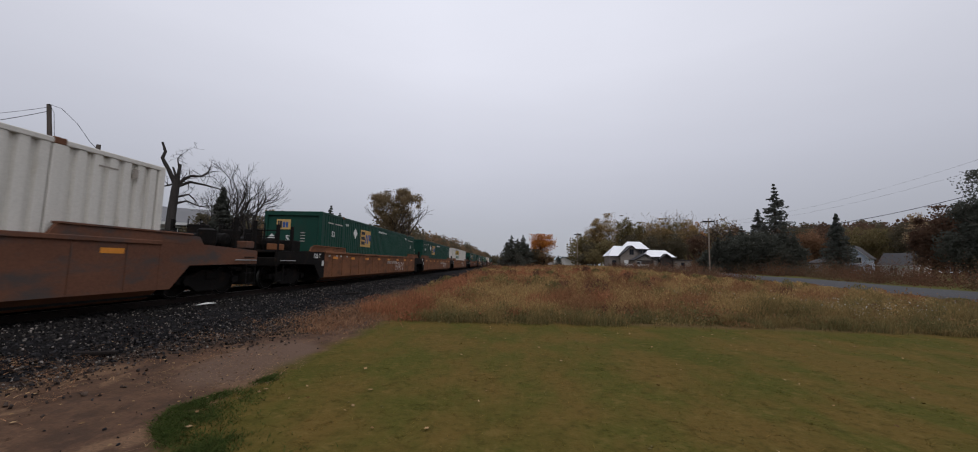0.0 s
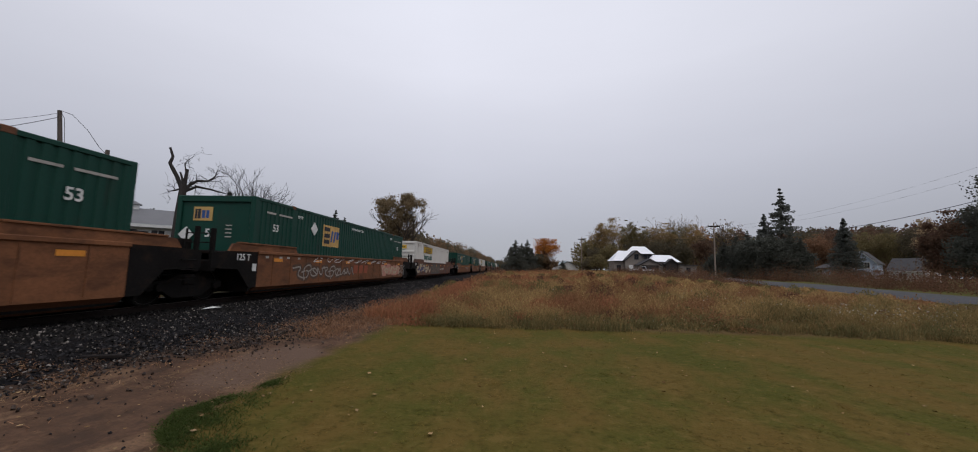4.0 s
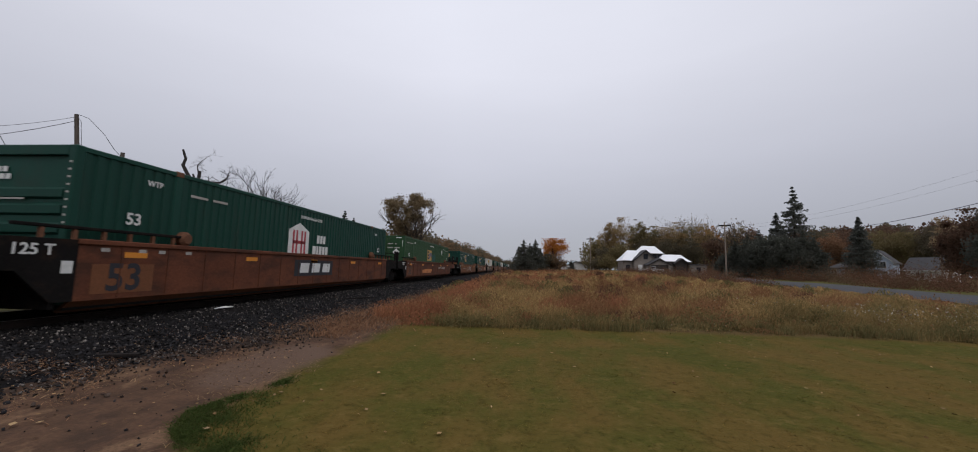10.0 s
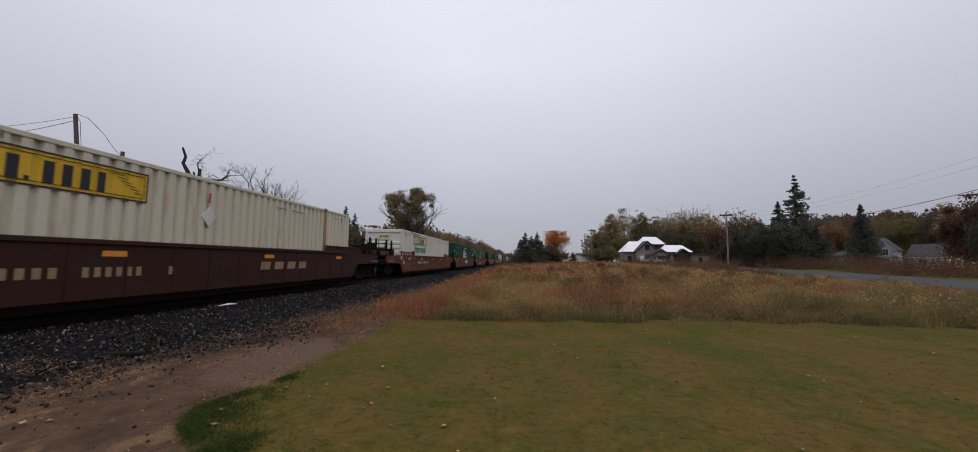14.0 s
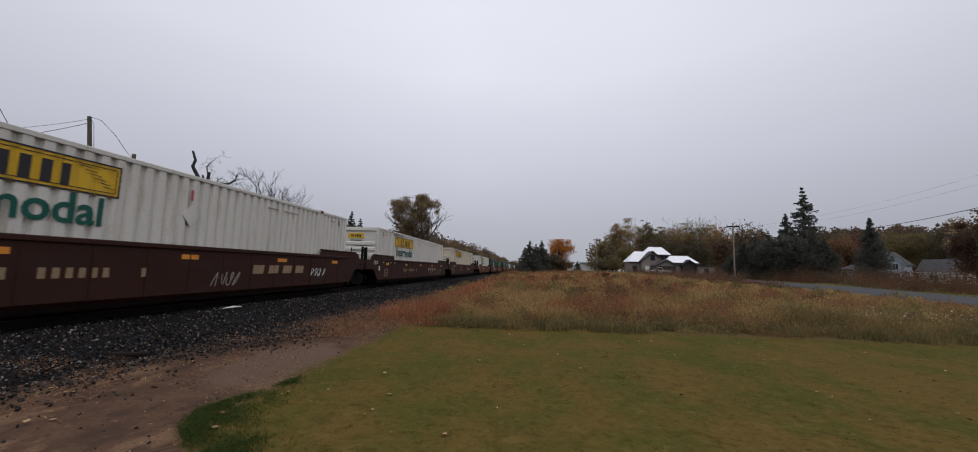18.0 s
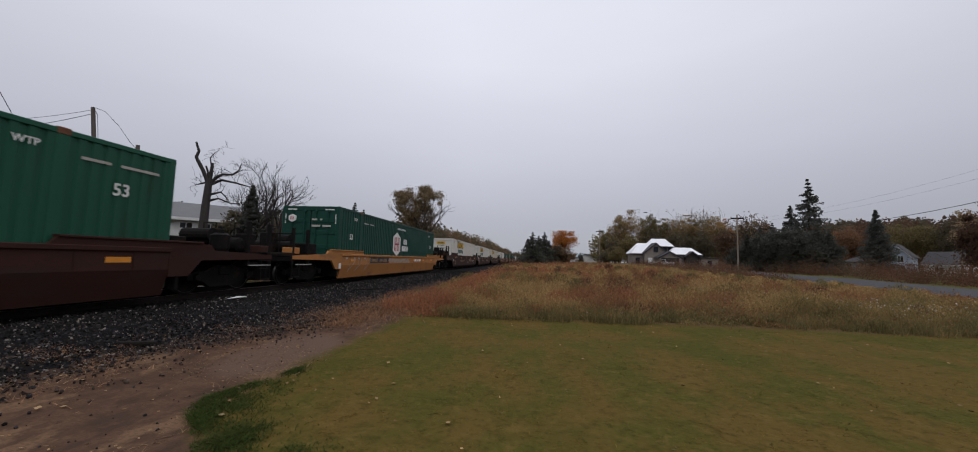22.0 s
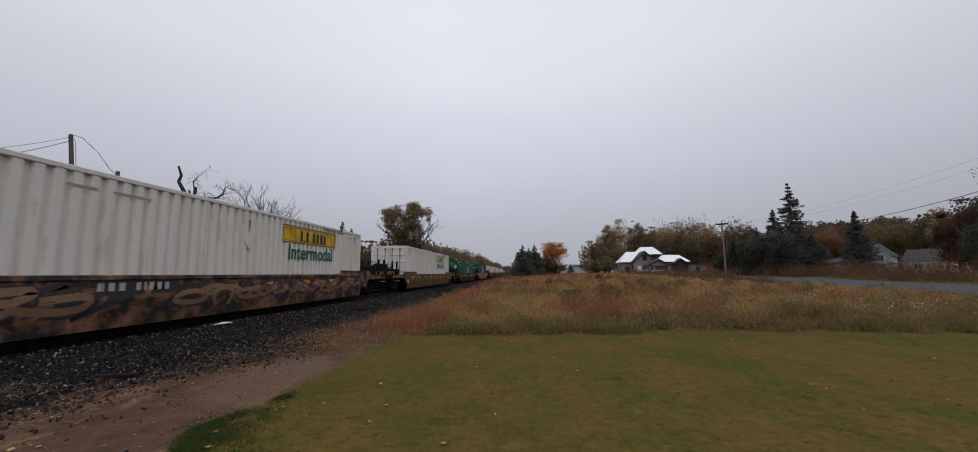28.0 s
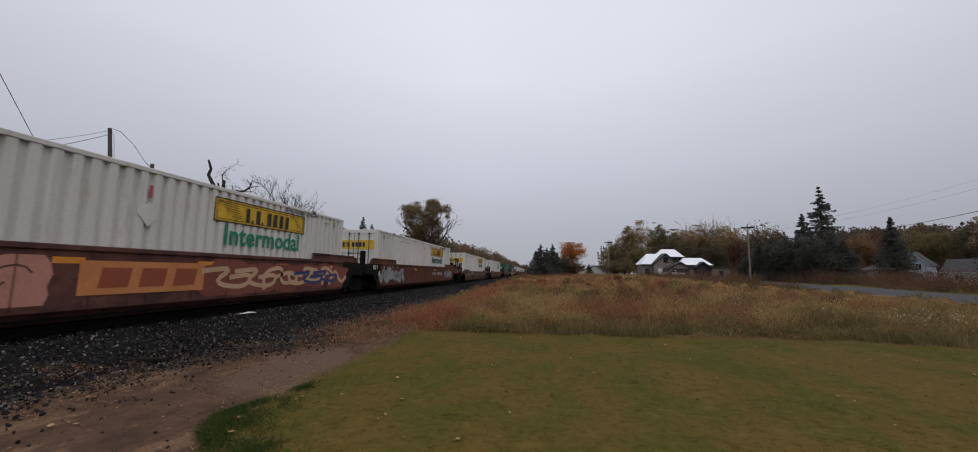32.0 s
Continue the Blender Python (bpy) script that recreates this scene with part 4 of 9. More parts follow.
def square_livery(tone="logo_tan", patch=False, rear="flat", y0=-3.75, z1=2.75, diamond=-0.75, warn=2.85):
    def make(c, w, h, post, pitch):
        x = w - 0.012
        z0 = z1 - 0.92
        part("logo_panel", sheet(y0, y0 + 1.6, z0, z1, x + 0.001, 0.026, pitch, 0.07), M[tone], c, "faded yellow logo panel")
        for zz in (z0 + 0.12, (z0 + z1) / 2 - 0.08, z1 - 0.26):
            side_rect("logo_block", c, M["ink"], x + 0.007, y0 + 0.12, zz, y0 + 0.62, zz + 0.17, "black logo bar", 0.004)
        for q in (0.70, 0.97):
            part("logo_block", Shape().slab([(y0 + q, z0 + 0.2), (y0 + q + 0.13, z0 + 0.2), (y0 + q + 0.25, z1 - 0.22), (y0 + q + 0.09, z1 - 0.22)], x + 0.007, x + 0.011), M["logo_blue"], c, "blue logo bar")
        part("logo_block", Shape().box(x + 0.007, y0 + 1.27, z0 + 0.36, x + 0.011, y0 + 1.50, z1 - 0.22), M["logo_blue"], c, "blue logo block")
        if patch:
            side_rect("repaint_patch", c, M["teal_patch"], x, y0 + 1.9, z0 - 0.02, y0 + 3.1, z0 + 0.55, "dark teal repainted patch")
        part("placard", Shape().slab([(y0 + diamond - 0.27, 2.47), (y0 + diamond, 2.20), (y0 + diamond + 0.27, 2.47), (y0 + diamond, 2.74)], x, w + 0.006), M["chalk"], c, "white diamond placard")
        side_writing("WARNING HIGH CUBE", 0.15, M["chalk"], c, y0 + warn + 0.85, TOP - 0.32, w, label="white printed warning")
        for yy in (-h + 1.15, h - 1.15):
            side_writing("53", 0.34, M["chalk"], c, yy, TOP - 0.92 if not patch else TOP - 1.3, w)
        for yy in (-post + 0.45, post - 0.5):
            side_writing("WTP", 0.17, M["chalk"], c, yy, TOP - 0.36, w)
        bars(c, M["chalk"], w - 0.006, -h + 0.6, TOP - 0.50, TOP - 0.36, [0.1, 0.1, 0.1, 0.1, -0.1, 0.1, 0.1, 0.1, 0.1, 0.1, 0.1], 0.04, name="small_print")
        bars(c, M["chalk"], w - 0.006, h - 1.9, TOP - 0.50, TOP - 0.38, [0.1, 0.1, 0.1, 0.1, -0.1, 0.1, 0.1, 0.1, 0.1, 0.1, 0.1], 0.04, name="small_print")
        ye = -h + (0.06 if rear == "flat" else 0.0)
        k0 = -0.75 if rear == "flat" else -1.05
        part("end_logo", Shape().box(k0, ye - 0.014, TOP - 0.80, k0 + 0.62, ye + 0.02, TOP - 0.36), M[tone], c, "small faded yellow end logo")
        bars(c, M["ink"], ye - 0.015, k0 + 0.05, TOP - 0.74, TOP - 0.43, [0.07, 0.1], 0.02, "end", name="logo_block")
        bars(c, M["logo_blue"], ye - 0.015, k0 + 0.28, TOP - 0.72, TOP - 0.47, [0.11, 0.1], 0.03, "end", name="logo_block")
        if rear == "flat":
            end_writing("53", 0.36, M["chalk"], c, -0.15, TOP - 1.2, ye - 0.012)
            for k in range(4):
                bars(c, M["chalk"], ye - 0.013, 0.35, TOP - 0.98 - 0.12 * k, TOP - 0.90 - 0.12 * k, [0.09, 0.09], 0.02, "end", name="small_print")
        else:
            bars(c, M["chalk"], ye - 0.06, 0.1, TOP - 0.66, TOP - 0.50, [0.1, 0.1, 0.1, -0.05, 0.1], 0.04, "end", name="small_print")
            bars(c, M["chalk"], ye - 0.06, 0.1, TOP - 0.94, TOP - 0.76, [0.1, 0.1, 0.1, -0.02, 0.1, 0.1, 0.1], 0.04, "end", name="small_print")
            for k in (-1, 1):
                part("reflector", Shape().box(k * 0.85 - 0.2, -h - 0.004, TOP - 0.17, k * 0.85 + 0.2, -h, TOP - 0.12).box(k * 1.13 - 0.02, -h - 0.004, TOP - 0.75, k * 1.13 + 0.02, -h, TOP - 0.35), M["chalk"], c)
        dx, dz = (-0.9, TOP - 1.25) if rear == "flat" else (0.72, TOP - 1.15)
        part("placard", Shape().slab([(dx - 0.25, dz), (dx, dz - 0.25), (dx + 0.25, dz), (dx, dz + 0.25)], ye - 0.075, ye - 0.06, "y"), M["chalk"], c, "white diamond placard")
    return make


def house_livery(rear="flat", big=False):
    def make(c, w, h, post, pitch):
        x = w - 0.012
        yc, zc = -0.88, 1.84
        s, hh = (0.65, 0.70)
        hexa = [(yc - s, zc - hh * 0.6), (yc, zc - hh), (yc + s, zc - hh * 0.6), (yc + s, zc + hh * 0.6), (yc, zc + hh), (yc - s, zc + hh * 0.6)]
        part("logo_shield", Shape().slab(hexa, x, w + 0.002), M["chalk"], c, "white six-sided logo shield")
        red = Shape()
        for a in (-0.42, -0.21, 0.11, 0.32):
            red.box(w + 0.002, yc + a, zc - 0.42, w + 0.006, yc + a + 0.11, zc + 0.42)
        red.box(w + 0.002, yc - 0.42, zc - 0.06, w + 0.006, yc + 0.43, zc + 0.05)
        part("logo_block", red, M["logo_red"], c, "red logo bars")
        bars(c, M["chalk"], w + 0.001, yc + 1.25, zc + 0.03, zc + 0.35, [0.19, 0.17, 0.18], 0.06, name="logo_block")
        bars(c, M["chalk"], w + 0.001, yc + 0.95, zc - 0.40, zc - 0.08, [0.24, 0.13, 0.2, 0.18, 0.2], 0.06, name="logo_block")
        side_writing("WARNING HIGH CUBE", 0.15, M["chalk"], c, yc + 0.8, TOP - 0.38, w, label="white printed warning")
        for yy in (-h + 1.2, h - 1.15):
            side_writing("53", 0.34, M["chalk"], c, yy, TOP - 1.25, w)
        for yy in (-post - 0.6, post + 0.6):
            side_writing("WTP", 0.17, M["chalk"], c, yy, TOP - 0.42, w)
        bars(c, M["chalk"], w - 0.006, -post + 0.35, TOP - 0.56, TOP - 0.43, [0.1, 0.1, 0.1, 0.1, -0.1, 0.1, 0.1, 0.1, 0.1], 0.04, name="small_print")
        ye = -h + (0.06 if rear != "door" else 0.0)
        xx = -0.8
        part("end_logo", Shape().slab([(xx - 0.16, TOP - 0.62), (xx, TOP - 0.7), (xx + 0.16, TOP - 0.62), (xx + 0.16, TOP - 0.44), (xx, TOP - 0.36), (xx - 0.16, TOP - 0.44)], ye - 0.065, ye, "y"), M["chalk"], c, "small white shield logo")
        bars(c, M["logo_red"], ye - 0.066, xx - 0.08, TOP - 0.6, TOP - 0.46, [0.05, 0.05], 0.05, "end", name="logo_block")
        if rear == "door":
            bars(c, M["chalk"], ye - 0.06, 0.1, TOP - 0.66, TOP - 0.50, [0.1, 0.1, -0.05, 0.1], 0.04, "end", name="small_print")
            bars(c, M["chalk"], ye - 0.06, 0.1, TOP - 0.94, TOP - 0.76, [0.1, 0.1, 0.1, -0.02, 0.1, 0.1, 0.1], 0.04, "end", name="small_print")
            for k in (-1, 1):
                part("reflector", Shape().box(k * 0.85 - 0.2, -h - 0.004, TOP - 0.17, k * 0.85 + 0.2, -h, TOP - 0.12).box(k * 1.13 - 0.02, -h - 0.004, TOP - 0.75, k * 1.13 + 0.02, -h, TOP - 0.35), M["chalk"], c)
        else:
            bars(c, M["chalk"], ye - 0.012, -0.5, TOP - 0.5, TOP - 0.40, [0.12, 0.1, 0.1], 0.03, "end", name="logo_block")
            bars(c, M["chalk"], ye - 0.012, -0.55, TOP - 0.64, TOP - 0.54, [0.12, 0.1, 0.1, 0.1], 0.03, "end", name="logo_block")
            bars(c, M["chalk"], ye - 0.045, -0.45, TOP - 1.04, TOP - 0.97, [0.15, 0.2, 0.1, 0.2], 0.05, "end", name="small_print")
            for k in range(9):
                bars(c, M["chalk"], -h - 0.001, w - 0.11, TOP - 0.36 - 0.14 * k, TOP - 0.28 - 0.14 * k, [0.06], 0.0, "end", name="small_print")
    return make


CREASE, LEAN = 0.67, 0.24


def wheelset(parent, y):
    prof = [(0.0, 0.10), (0.02, 0.42), (0.10, 0.425), (0.135, 0.44), (0.135, 0.40), (0.09, 0.38), (0.06, 0.18), (0.12, 0.12), (0.12, 0.0)]

    def wheel():
        s = Shape()
        n = 28
        v = []
        for px, r in prof:
            v += [(px, r * math.cos(2 * math.pi * j / n), r * math.sin(2 * math.pi * j / n)) for j in range(n)]
        f = [(i * n + j, i * n + (j + 1) % n, (i + 1) * n + (j + 1) % n, (i + 1) * n + j) for i in range(len(prof) - 1) for j in range(n)]
        f.append(tuple(range(n)))
        return s.add(v, f).mesh("wheel", M["grime"])
    axle = part("axle", once("axle", lambda: Shape().tube([(-1.0, 0, 0), (1.0, 0, 0)], 0.08, 12).mesh("axle", M["grime"])), None, parent, "", pose(0, y, 0.43))
    for sg in (1, -1):
        wh = part("wheel", once("wheel", wheel), None, axle, "", pose(sg * 0.66, 0, 0, 0, 0, 0 if sg == 1 else 180))
        part("tread", once("tread", lambda: Shape().tube([(0.022, 0, 0), (0.10, 0, 0)], [0.424, 0.428], 28, False).tube([(0.125, 0, 0), (0.128, 0, 0)], [0.40, 0.385], 28, False).mesh("tread", M["tread"])), None, axle, "polished running tread", pose(sg * 0.66, 0, 0, 0, 0, 0 if sg == 1 else 180))
    ROLLERS.append((axle, y))
    return axle


def truck(car, y, s_c):
    """A two-axle truck: cast side frames, bolster, springs and wheelsets."""
    for sg in (1, -1):
        fr = [(-1.15, 0.52), (-1.15, 0.36), (-0.75, 0.34), (-0.45, 0.16), (0.45, 0.16), (0.75, 0.34), (1.15, 0.36), (1.15, 0.52), (0.6, 0.60), (0.35, 0.72), (-0.35, 0.72), (-0.6, 0.60)]
        part("side_frame", once("sframe", lambda: Shape().slab(fr, 0.92, 1.06).mesh("side_frame", M["grime"])), None, car, "", pose(0, y, 0, 0, 0, 0 if sg == 1 else 180))
        for q in (-0.88, 0.88):
            part("bearing_cap", once("bcap", lambda: Shape().tube([(1.0, 0, 0.43), (1.13, 0, 0.43)], [0.12, 0.10], 12).mesh("bearing_cap", M["grime"])), None, car, "", pose(0, y + q * sg, 0, 0, 0, 0 if sg == 1 else 180))
        for q in (-0.18, 0, 0.18):
            part("spring", once("spring", lambda: Shape().tube([(0.99, 0, 0.24), (0.99, 0, 0.46)], 0.075, 8).mesh("spring", M["grime"])), None, car, "", pose(0, y + q, 0, 0, 0, 0 if sg == 1 else 180))
    part("bolster", once("bolster", lambda: Shape().box(-1.1, -0.2, 0.46, 1.1, 0.2, 0.70, 0.03).mesh("bolster", M["grime"])), None, car, "", pose(0, y, 0))
    for q in (-0.88, 0.88):
        ax = wheelset(car, y + q)
        ROLLERS[-1] = (ax, y + q, s_c)


def well_car(s_front, paint, ends, tall=True, guides="plate", black_ends=True, details=None, look_words="", end_length=(1.8, 1.8)):
    """One well of a double-stack car. ends: front and rear, 'J' a shared joint, 'C' a coupler."""
    s_c = s_front + LENGTH / 2
    car = thing("well_car", pose(TRACK_X, -s_c, RAIL_Z), look_words + " container well car on the rails", "well car", "well cars of the train")
    MOVERS.append((car, s_c))
    mat = M[paint]
    h = LENGTH / 2
    top = 1.43 if tall else 1.14
    hump = top + (0.20 if tall else 0.14)
    W = 1.48
    black_ends = black_ends if isinstance(black_ends, tuple) else (black_ends, black_ends)
    for sg in (1, -1):
        turn = pose(0, 0, 0) if sg == 1 else pose(0, 0, 0, 0, 0, 180)
        # long side panel with a sill below and a chord above
        part("side_panel", once((paint, top, "side"), lambda: Shape().box(W - 0.10, -h + 0.1, 0.31 if tall else 0.66, W - 0.04, h - 0.1, top - 0.02).mesh("side_panel", mat)), None, car, "", turn)
        part("side_sill", once((paint, tall, "sill"), lambda: Shape().slab([(W - 0.045, 0.33), (W - 0.11, 0.33), (W - 0.36, 0.12), (W - 0.28, 0.10)] if tall else [(W - 0.04, CREASE), (W - 0.10, CREASE), (W - 0.10 - LEAN * (CREASE - 0.12), 0.12), (W - 0.04 - LEAN * (CREASE - 0.10), 0.10)], -h + 0.1, h - 0.1, "y").mesh("side_sill", M["rust_edge"] if paint in ("tan_brown_car", "red_brown_car", "grey_brown_car", "camouflage_car") and tall else mat)), None, car, "", turn)
        part("top_chord", once((paint, top, "chord"), lambda: Shape().box(W - 0.16, -h + 0.1, top - 0.10, W, h - 0.1, top, 0.015).mesh("top_chord", mat)), None, car, "", turn)
        for k in range(15):
            yy = -h + 0.9 + k * (2 * h - 1.8) / 14
            part("side_stiffener", once((paint, top, "stiff"), lambda: Shape().box(W - 0.045, -0.012, 0.34 if tall else CREASE, W - 0.028, 0.012, top - 0.1).mesh("side_stiffener", mat)), None, car, "", turn @ pose(0, yy, 0))
        for e in (0, 1):
            sgn = 1 if e == 0 else -1
            el = end_length[e] if sg == 1 else end_length[e]
            kind = ends[e]
            outer = h + (el - 0.12 if kind == "J" else el - 0.55)
            cut = [(h - 0.12, 0.31 if tall else 0.5), (h + 0.22 if tall else h + 0.4, 0.31 if tall else 0.5), (h + 0.75, 0.86), (outer, 0.90), (outer, top - 0.12), (h + 0.9, top - 0.02), (h - 0.12, top - 0.02)]
            part("end_panel", once((paint, top, round(outer, 2), black_ends[e], "endp"), lambda: Shape().slab(cut, W - 0.11, W - 0.035).mesh("end_panel", M["black_steel"] if black_ends[e] else mat)), None, car, "black-painted end panel" if black_ends[e] else "", pose(0, 0, 0, 0, 0, 0 if sgn == 1 else 180) @ (pose(0, 0, 0) if (sg * sgn) == 1 else Matrix.Diagonal((-1, 1, 1, 1))))
            # raised container guide by the end
            y0, y1 = (h - 2.35, h + 0.25)
            fl = pose(0, 0, 0, 0, 0, 0 if sgn == 1 else 180) @ (pose(0, 0, 0) if (sg * sgn) == 1 else Matrix.Diagonal((-1, 1, 1, 1)))
            if guides == "plate":
                part("end_guide", once((paint, top, "guide"), lambda: Shape().slab([(y0, top - 0.01), (y1 + 0.9, top - 0.05), (y1 + 0.75, hump - 0.04), (y1 + 0.2, hump), (y0 + 0.14, hump)], W - 0.10, W - 0.03).box(W - 0.15, y0 + 0.12, hump - 0.02, W + 0.0, y1 + 0.5, hump + 0.025, 0.008).mesh("end_guide", mat)), None, car, "raised steel container guide", fl)
            else:
                g = part("guide_rail", once((paint, top, "grail"), lambda: Shape().box(W - 0.12, y0, hump - 0.04, W - 0.03, y1 + 0.6, hump + 0.02, 0.01).mesh("guide_rail", M["black_steel"])), None, car, "dark open guide rail", fl)
                for q in range(6):
                    part("stanchion", once((top, "stan"), lambda: Shape().box(W - 0.10, -0.03, top - 0.02, W - 0.04, 0.03, hump - 0.03).mesh("stanchion", M["rust"])), None, g, "", pose(0, y0 + 0.3 + q * 0.5, 0))
                part("guide_knob", once("knob", lambda: Shape().tube([(W - 0.16, 0, 0), (W - 0.05, 0, 0), (W + 0.02, 0, 0)], [0.17, 0.17, 0.11], 14).mesh("guide_knob", M["rust"])), None, car, "round rusty guide casting", fl @ pose(0, y0 - 0.02, hump - 0.05))
    part("well_floor", once("wfloor", lambda: Shape().box(-1.3, -h + 0.1, 0.15, 1.3, h - 0.1, 0.24).mesh("well_floor", M["grime"])), None, car)
    for e in (0, 1):
        sgn = 1 if e == 0 else -1
        kind = ends[e]
        el = end_length[e]
        outer = h + (el - 0.10 if kind == "J" else el - 0.50)
        flip = pose(0, 0, 0, 0, 0, 0 if e == 0 else 180)
        part("end_bulkhead", once((paint, top, "bulk"), lambda: Shape().box(-1.4, h + 0.12, 0.2, 1.4, h + 0.2, top - 0.06).mesh("end_bulkhead", M["black_steel"])), None, car, "", flip)
        part("end_platform", once((round(outer, 2), top, "plat"), lambda: Shape().box(-1.36, h + 0.18, top - 0.16, 1.36, outer, top - 0.06, 0.02).box(-0.35, h + 0.18, 0.72, 0.35, outer, top - 0.16, 0.03).mesh("end_platform", M["black_steel"])), None, car, "", flip)
        part("cross_beam", once((round(outer, 2), "xbeam"), lambda: Shape().box(-1.42, outer - 0.22, 0.80, 1.42, outer - 0.02, 1.12, 0.03).mesh("cross_beam", M["grime"])), None, car, "", flip)
        # added dark box, no real part: keeps lit ground from showing between the wheels
        part("underframe", once((round(outer, 2), "gblock"), lambda: Shape().box(-0.52, h + 0.2, 0.16, 0.52, outer - 0.05, 0.74, 0.04).mesh("underframe", M["black_steel"])), None, car, "", flip)
        # ladder, brake gear and grab irons
        for q in (-1.25, -0.55):
            part("handrail_post", once("hpost", lambda: Shape().tube([(0, 0, 0), (0, 0, 0.62)], 0.028, 8).mesh("handrail_post", M["grime"])), None, car, "", flip @ pose(q, outer - 0.18, top - 0.1))
        part("grab_iron", once("grab", lambda: Shape().tube([(-1.25, 0, 0.5), (-0.55, 0, 0.5)], 0.018, 6).tube([(-1.25, 0, 0.25), (-0.55, 0, 0.25)], 0.018, 6).mesh("grab_iron", M["grime"])), None, car, "", flip @ pose(0, outer - 0.18, top - 0.1))
        for q in range(3):
            part("ladder_rung", once("rung", lambda: Shape().tube([(1.49, -0.2, 0), (1.49, 0.2, 0)], 0.015, 6).tube([(1.44, -0.2, 0), (1.5, -0.2, 0)], 0.012, 6).tube([(1.44, 0.2, 0), (1.5, 0.2, 0)], 0.012, 6).mesh("ladder_rung", M["grime"])), None, car, "", flip @ pose(0, outer - 0.45, 0.62 + 0.24 * q))
        for sg in (1, -1):
            part("corner_stanchion", once(("cst", kind), lambda: Shape().box(-0.05, -0.05, 0.0, 0.05, 0.05, 1.25 if kind == "C" else 0.95, 0.01).mesh("corner_stanchion", M["grime"])), None, car, "", flip @ pose(sg * 1.36, outer - 0.12, top - 0.42))
        part("valve_box", once(("vbox", top), lambda: Shape().box(0.35, h + 0.35, top - 0.07, 0.95, h + 0.8, top + 0.30, 0.03).mesh("valve_box", M["black_steel"])), None, car, "", flip)
        if kind == "C":
            for sg in (1, -1):
                part("corner_stanchion", once(("cst", kind), None), None, car, "", flip @ pose(sg * 1.36, outer - 1.0, top - 0.42))
            part("walkway_rail", once((round(outer, 2), top, "wrail"), lambda: Shape().tube([(-1.36, outer - 0.12, top + 0.62), (-0.4, outer - 0.12, top + 0.62), (-0.38, outer - 0.12, top - 0.08)], 0.025, 6).mesh("walkway_rail", M["grime"])), None, car, "", flip)
            part("reservoir", once((round(outer, 2), top, "resv"), lambda: Shape().tube([(-1.1, outer - 0.55, top + 0.16), (-1.05, outer - 0.55, top + 0.16), (0.75, outer - 0.55, top + 0.16), (0.8, outer - 0.55, top + 0.16)], [0.12, 0.22, 0.22, 0.12], 16).mesh("reservoir", M["black_steel"])), None, car, "dark air reservoir on the end platform", flip)
            part("brake_wheel", once((round(outer, 2), top, "bwh"), lambda: Shape().ring((0.62, outer - 0.02, top + 0.50), 0.27, 0.022).tube([(0.38, outer - 0.02, top + 0.5), (0.86, outer - 0.02, top + 0.5)], 0.014, 5).tube([(0.62, outer - 0.02, top + 0.26), (0.62, outer - 0.02, top + 0.74)], 0.014, 5).box(0.36, outer - 0.30, top - 0.08, 0.88, outer - 0.05, top + 0.52, 0.03).mesh("brake_wheel", M["grime"])), None, car, "", flip)
            part("draft_sill", once((round(outer, 2), "sill"), lambda: Shape().box(-0.22, outer - 0.3, 0.62, 0.22, outer + 0.25, 0.98, 0.03).mesh("draft_sill", M["grime"])), None, car, "", flip)
            part("coupler", once((round(el, 2), "coup"), lambda: Shape().box(-0.11, outer + 0.2, 0.70, 0.11, h + el - 0.12, 0.90, 0.03).box(-0.2, h + el - 0.3, 0.66, 0.16, h + el + 0.06, 0.95, 0.05).mesh("coupler", M["grime"])), None, car, "", flip)
            part("air_hose", once((round(el, 2), "hose"), lambda: Shape().tube([(0.35, outer, 0.7), (0.36, outer + 0.15, 0.42), (0.3, outer + 0.32, 0.34), (0.22, h + el, 0.40)], 0.025, 8).mesh("air_hose", M["black_steel"])), None, car, "", flip)
            part("brake_cylinder", once((round(outer, 2), "brk"), lambda: Shape().tube([(-0.75, outer - 0.9, top + 0.14), (0.15, outer - 0.9, top + 0.14)], 0.20, 14).box(-0.7, outer - 1.0, top - 0.08, 0.1, outer - 0.8, top + 0.02).mesh("brake_cylinder", M["grime"])), None, car, "dark brake cylinder on the end platform", flip)
            part("tool_box", once((round(outer, 2), top, "tbox"), lambda: Shape().box(-1.3, outer - 1.75, top - 0.07, -0.55, outer - 1.15, top + 0.34, 0.03).mesh("tool_box", M["grime"])), None, car, "grimy box on the end platform", flip)
            part("retainer_drum", once((round(outer, 2), top, "drum"), lambda: Shape().tube([(0.9, outer - 1.5, top - 0.07), (0.9, outer - 1.5, top + 0.05), (0.9, outer - 1.5, top + 0.4), (0.9, outer - 1.5, top + 0.46)], [0.2, 0.24, 0.24, 0.12], 14).mesh("retainer_drum", M["grime"])), None, car, "grimy round housing on the end platform", flip)
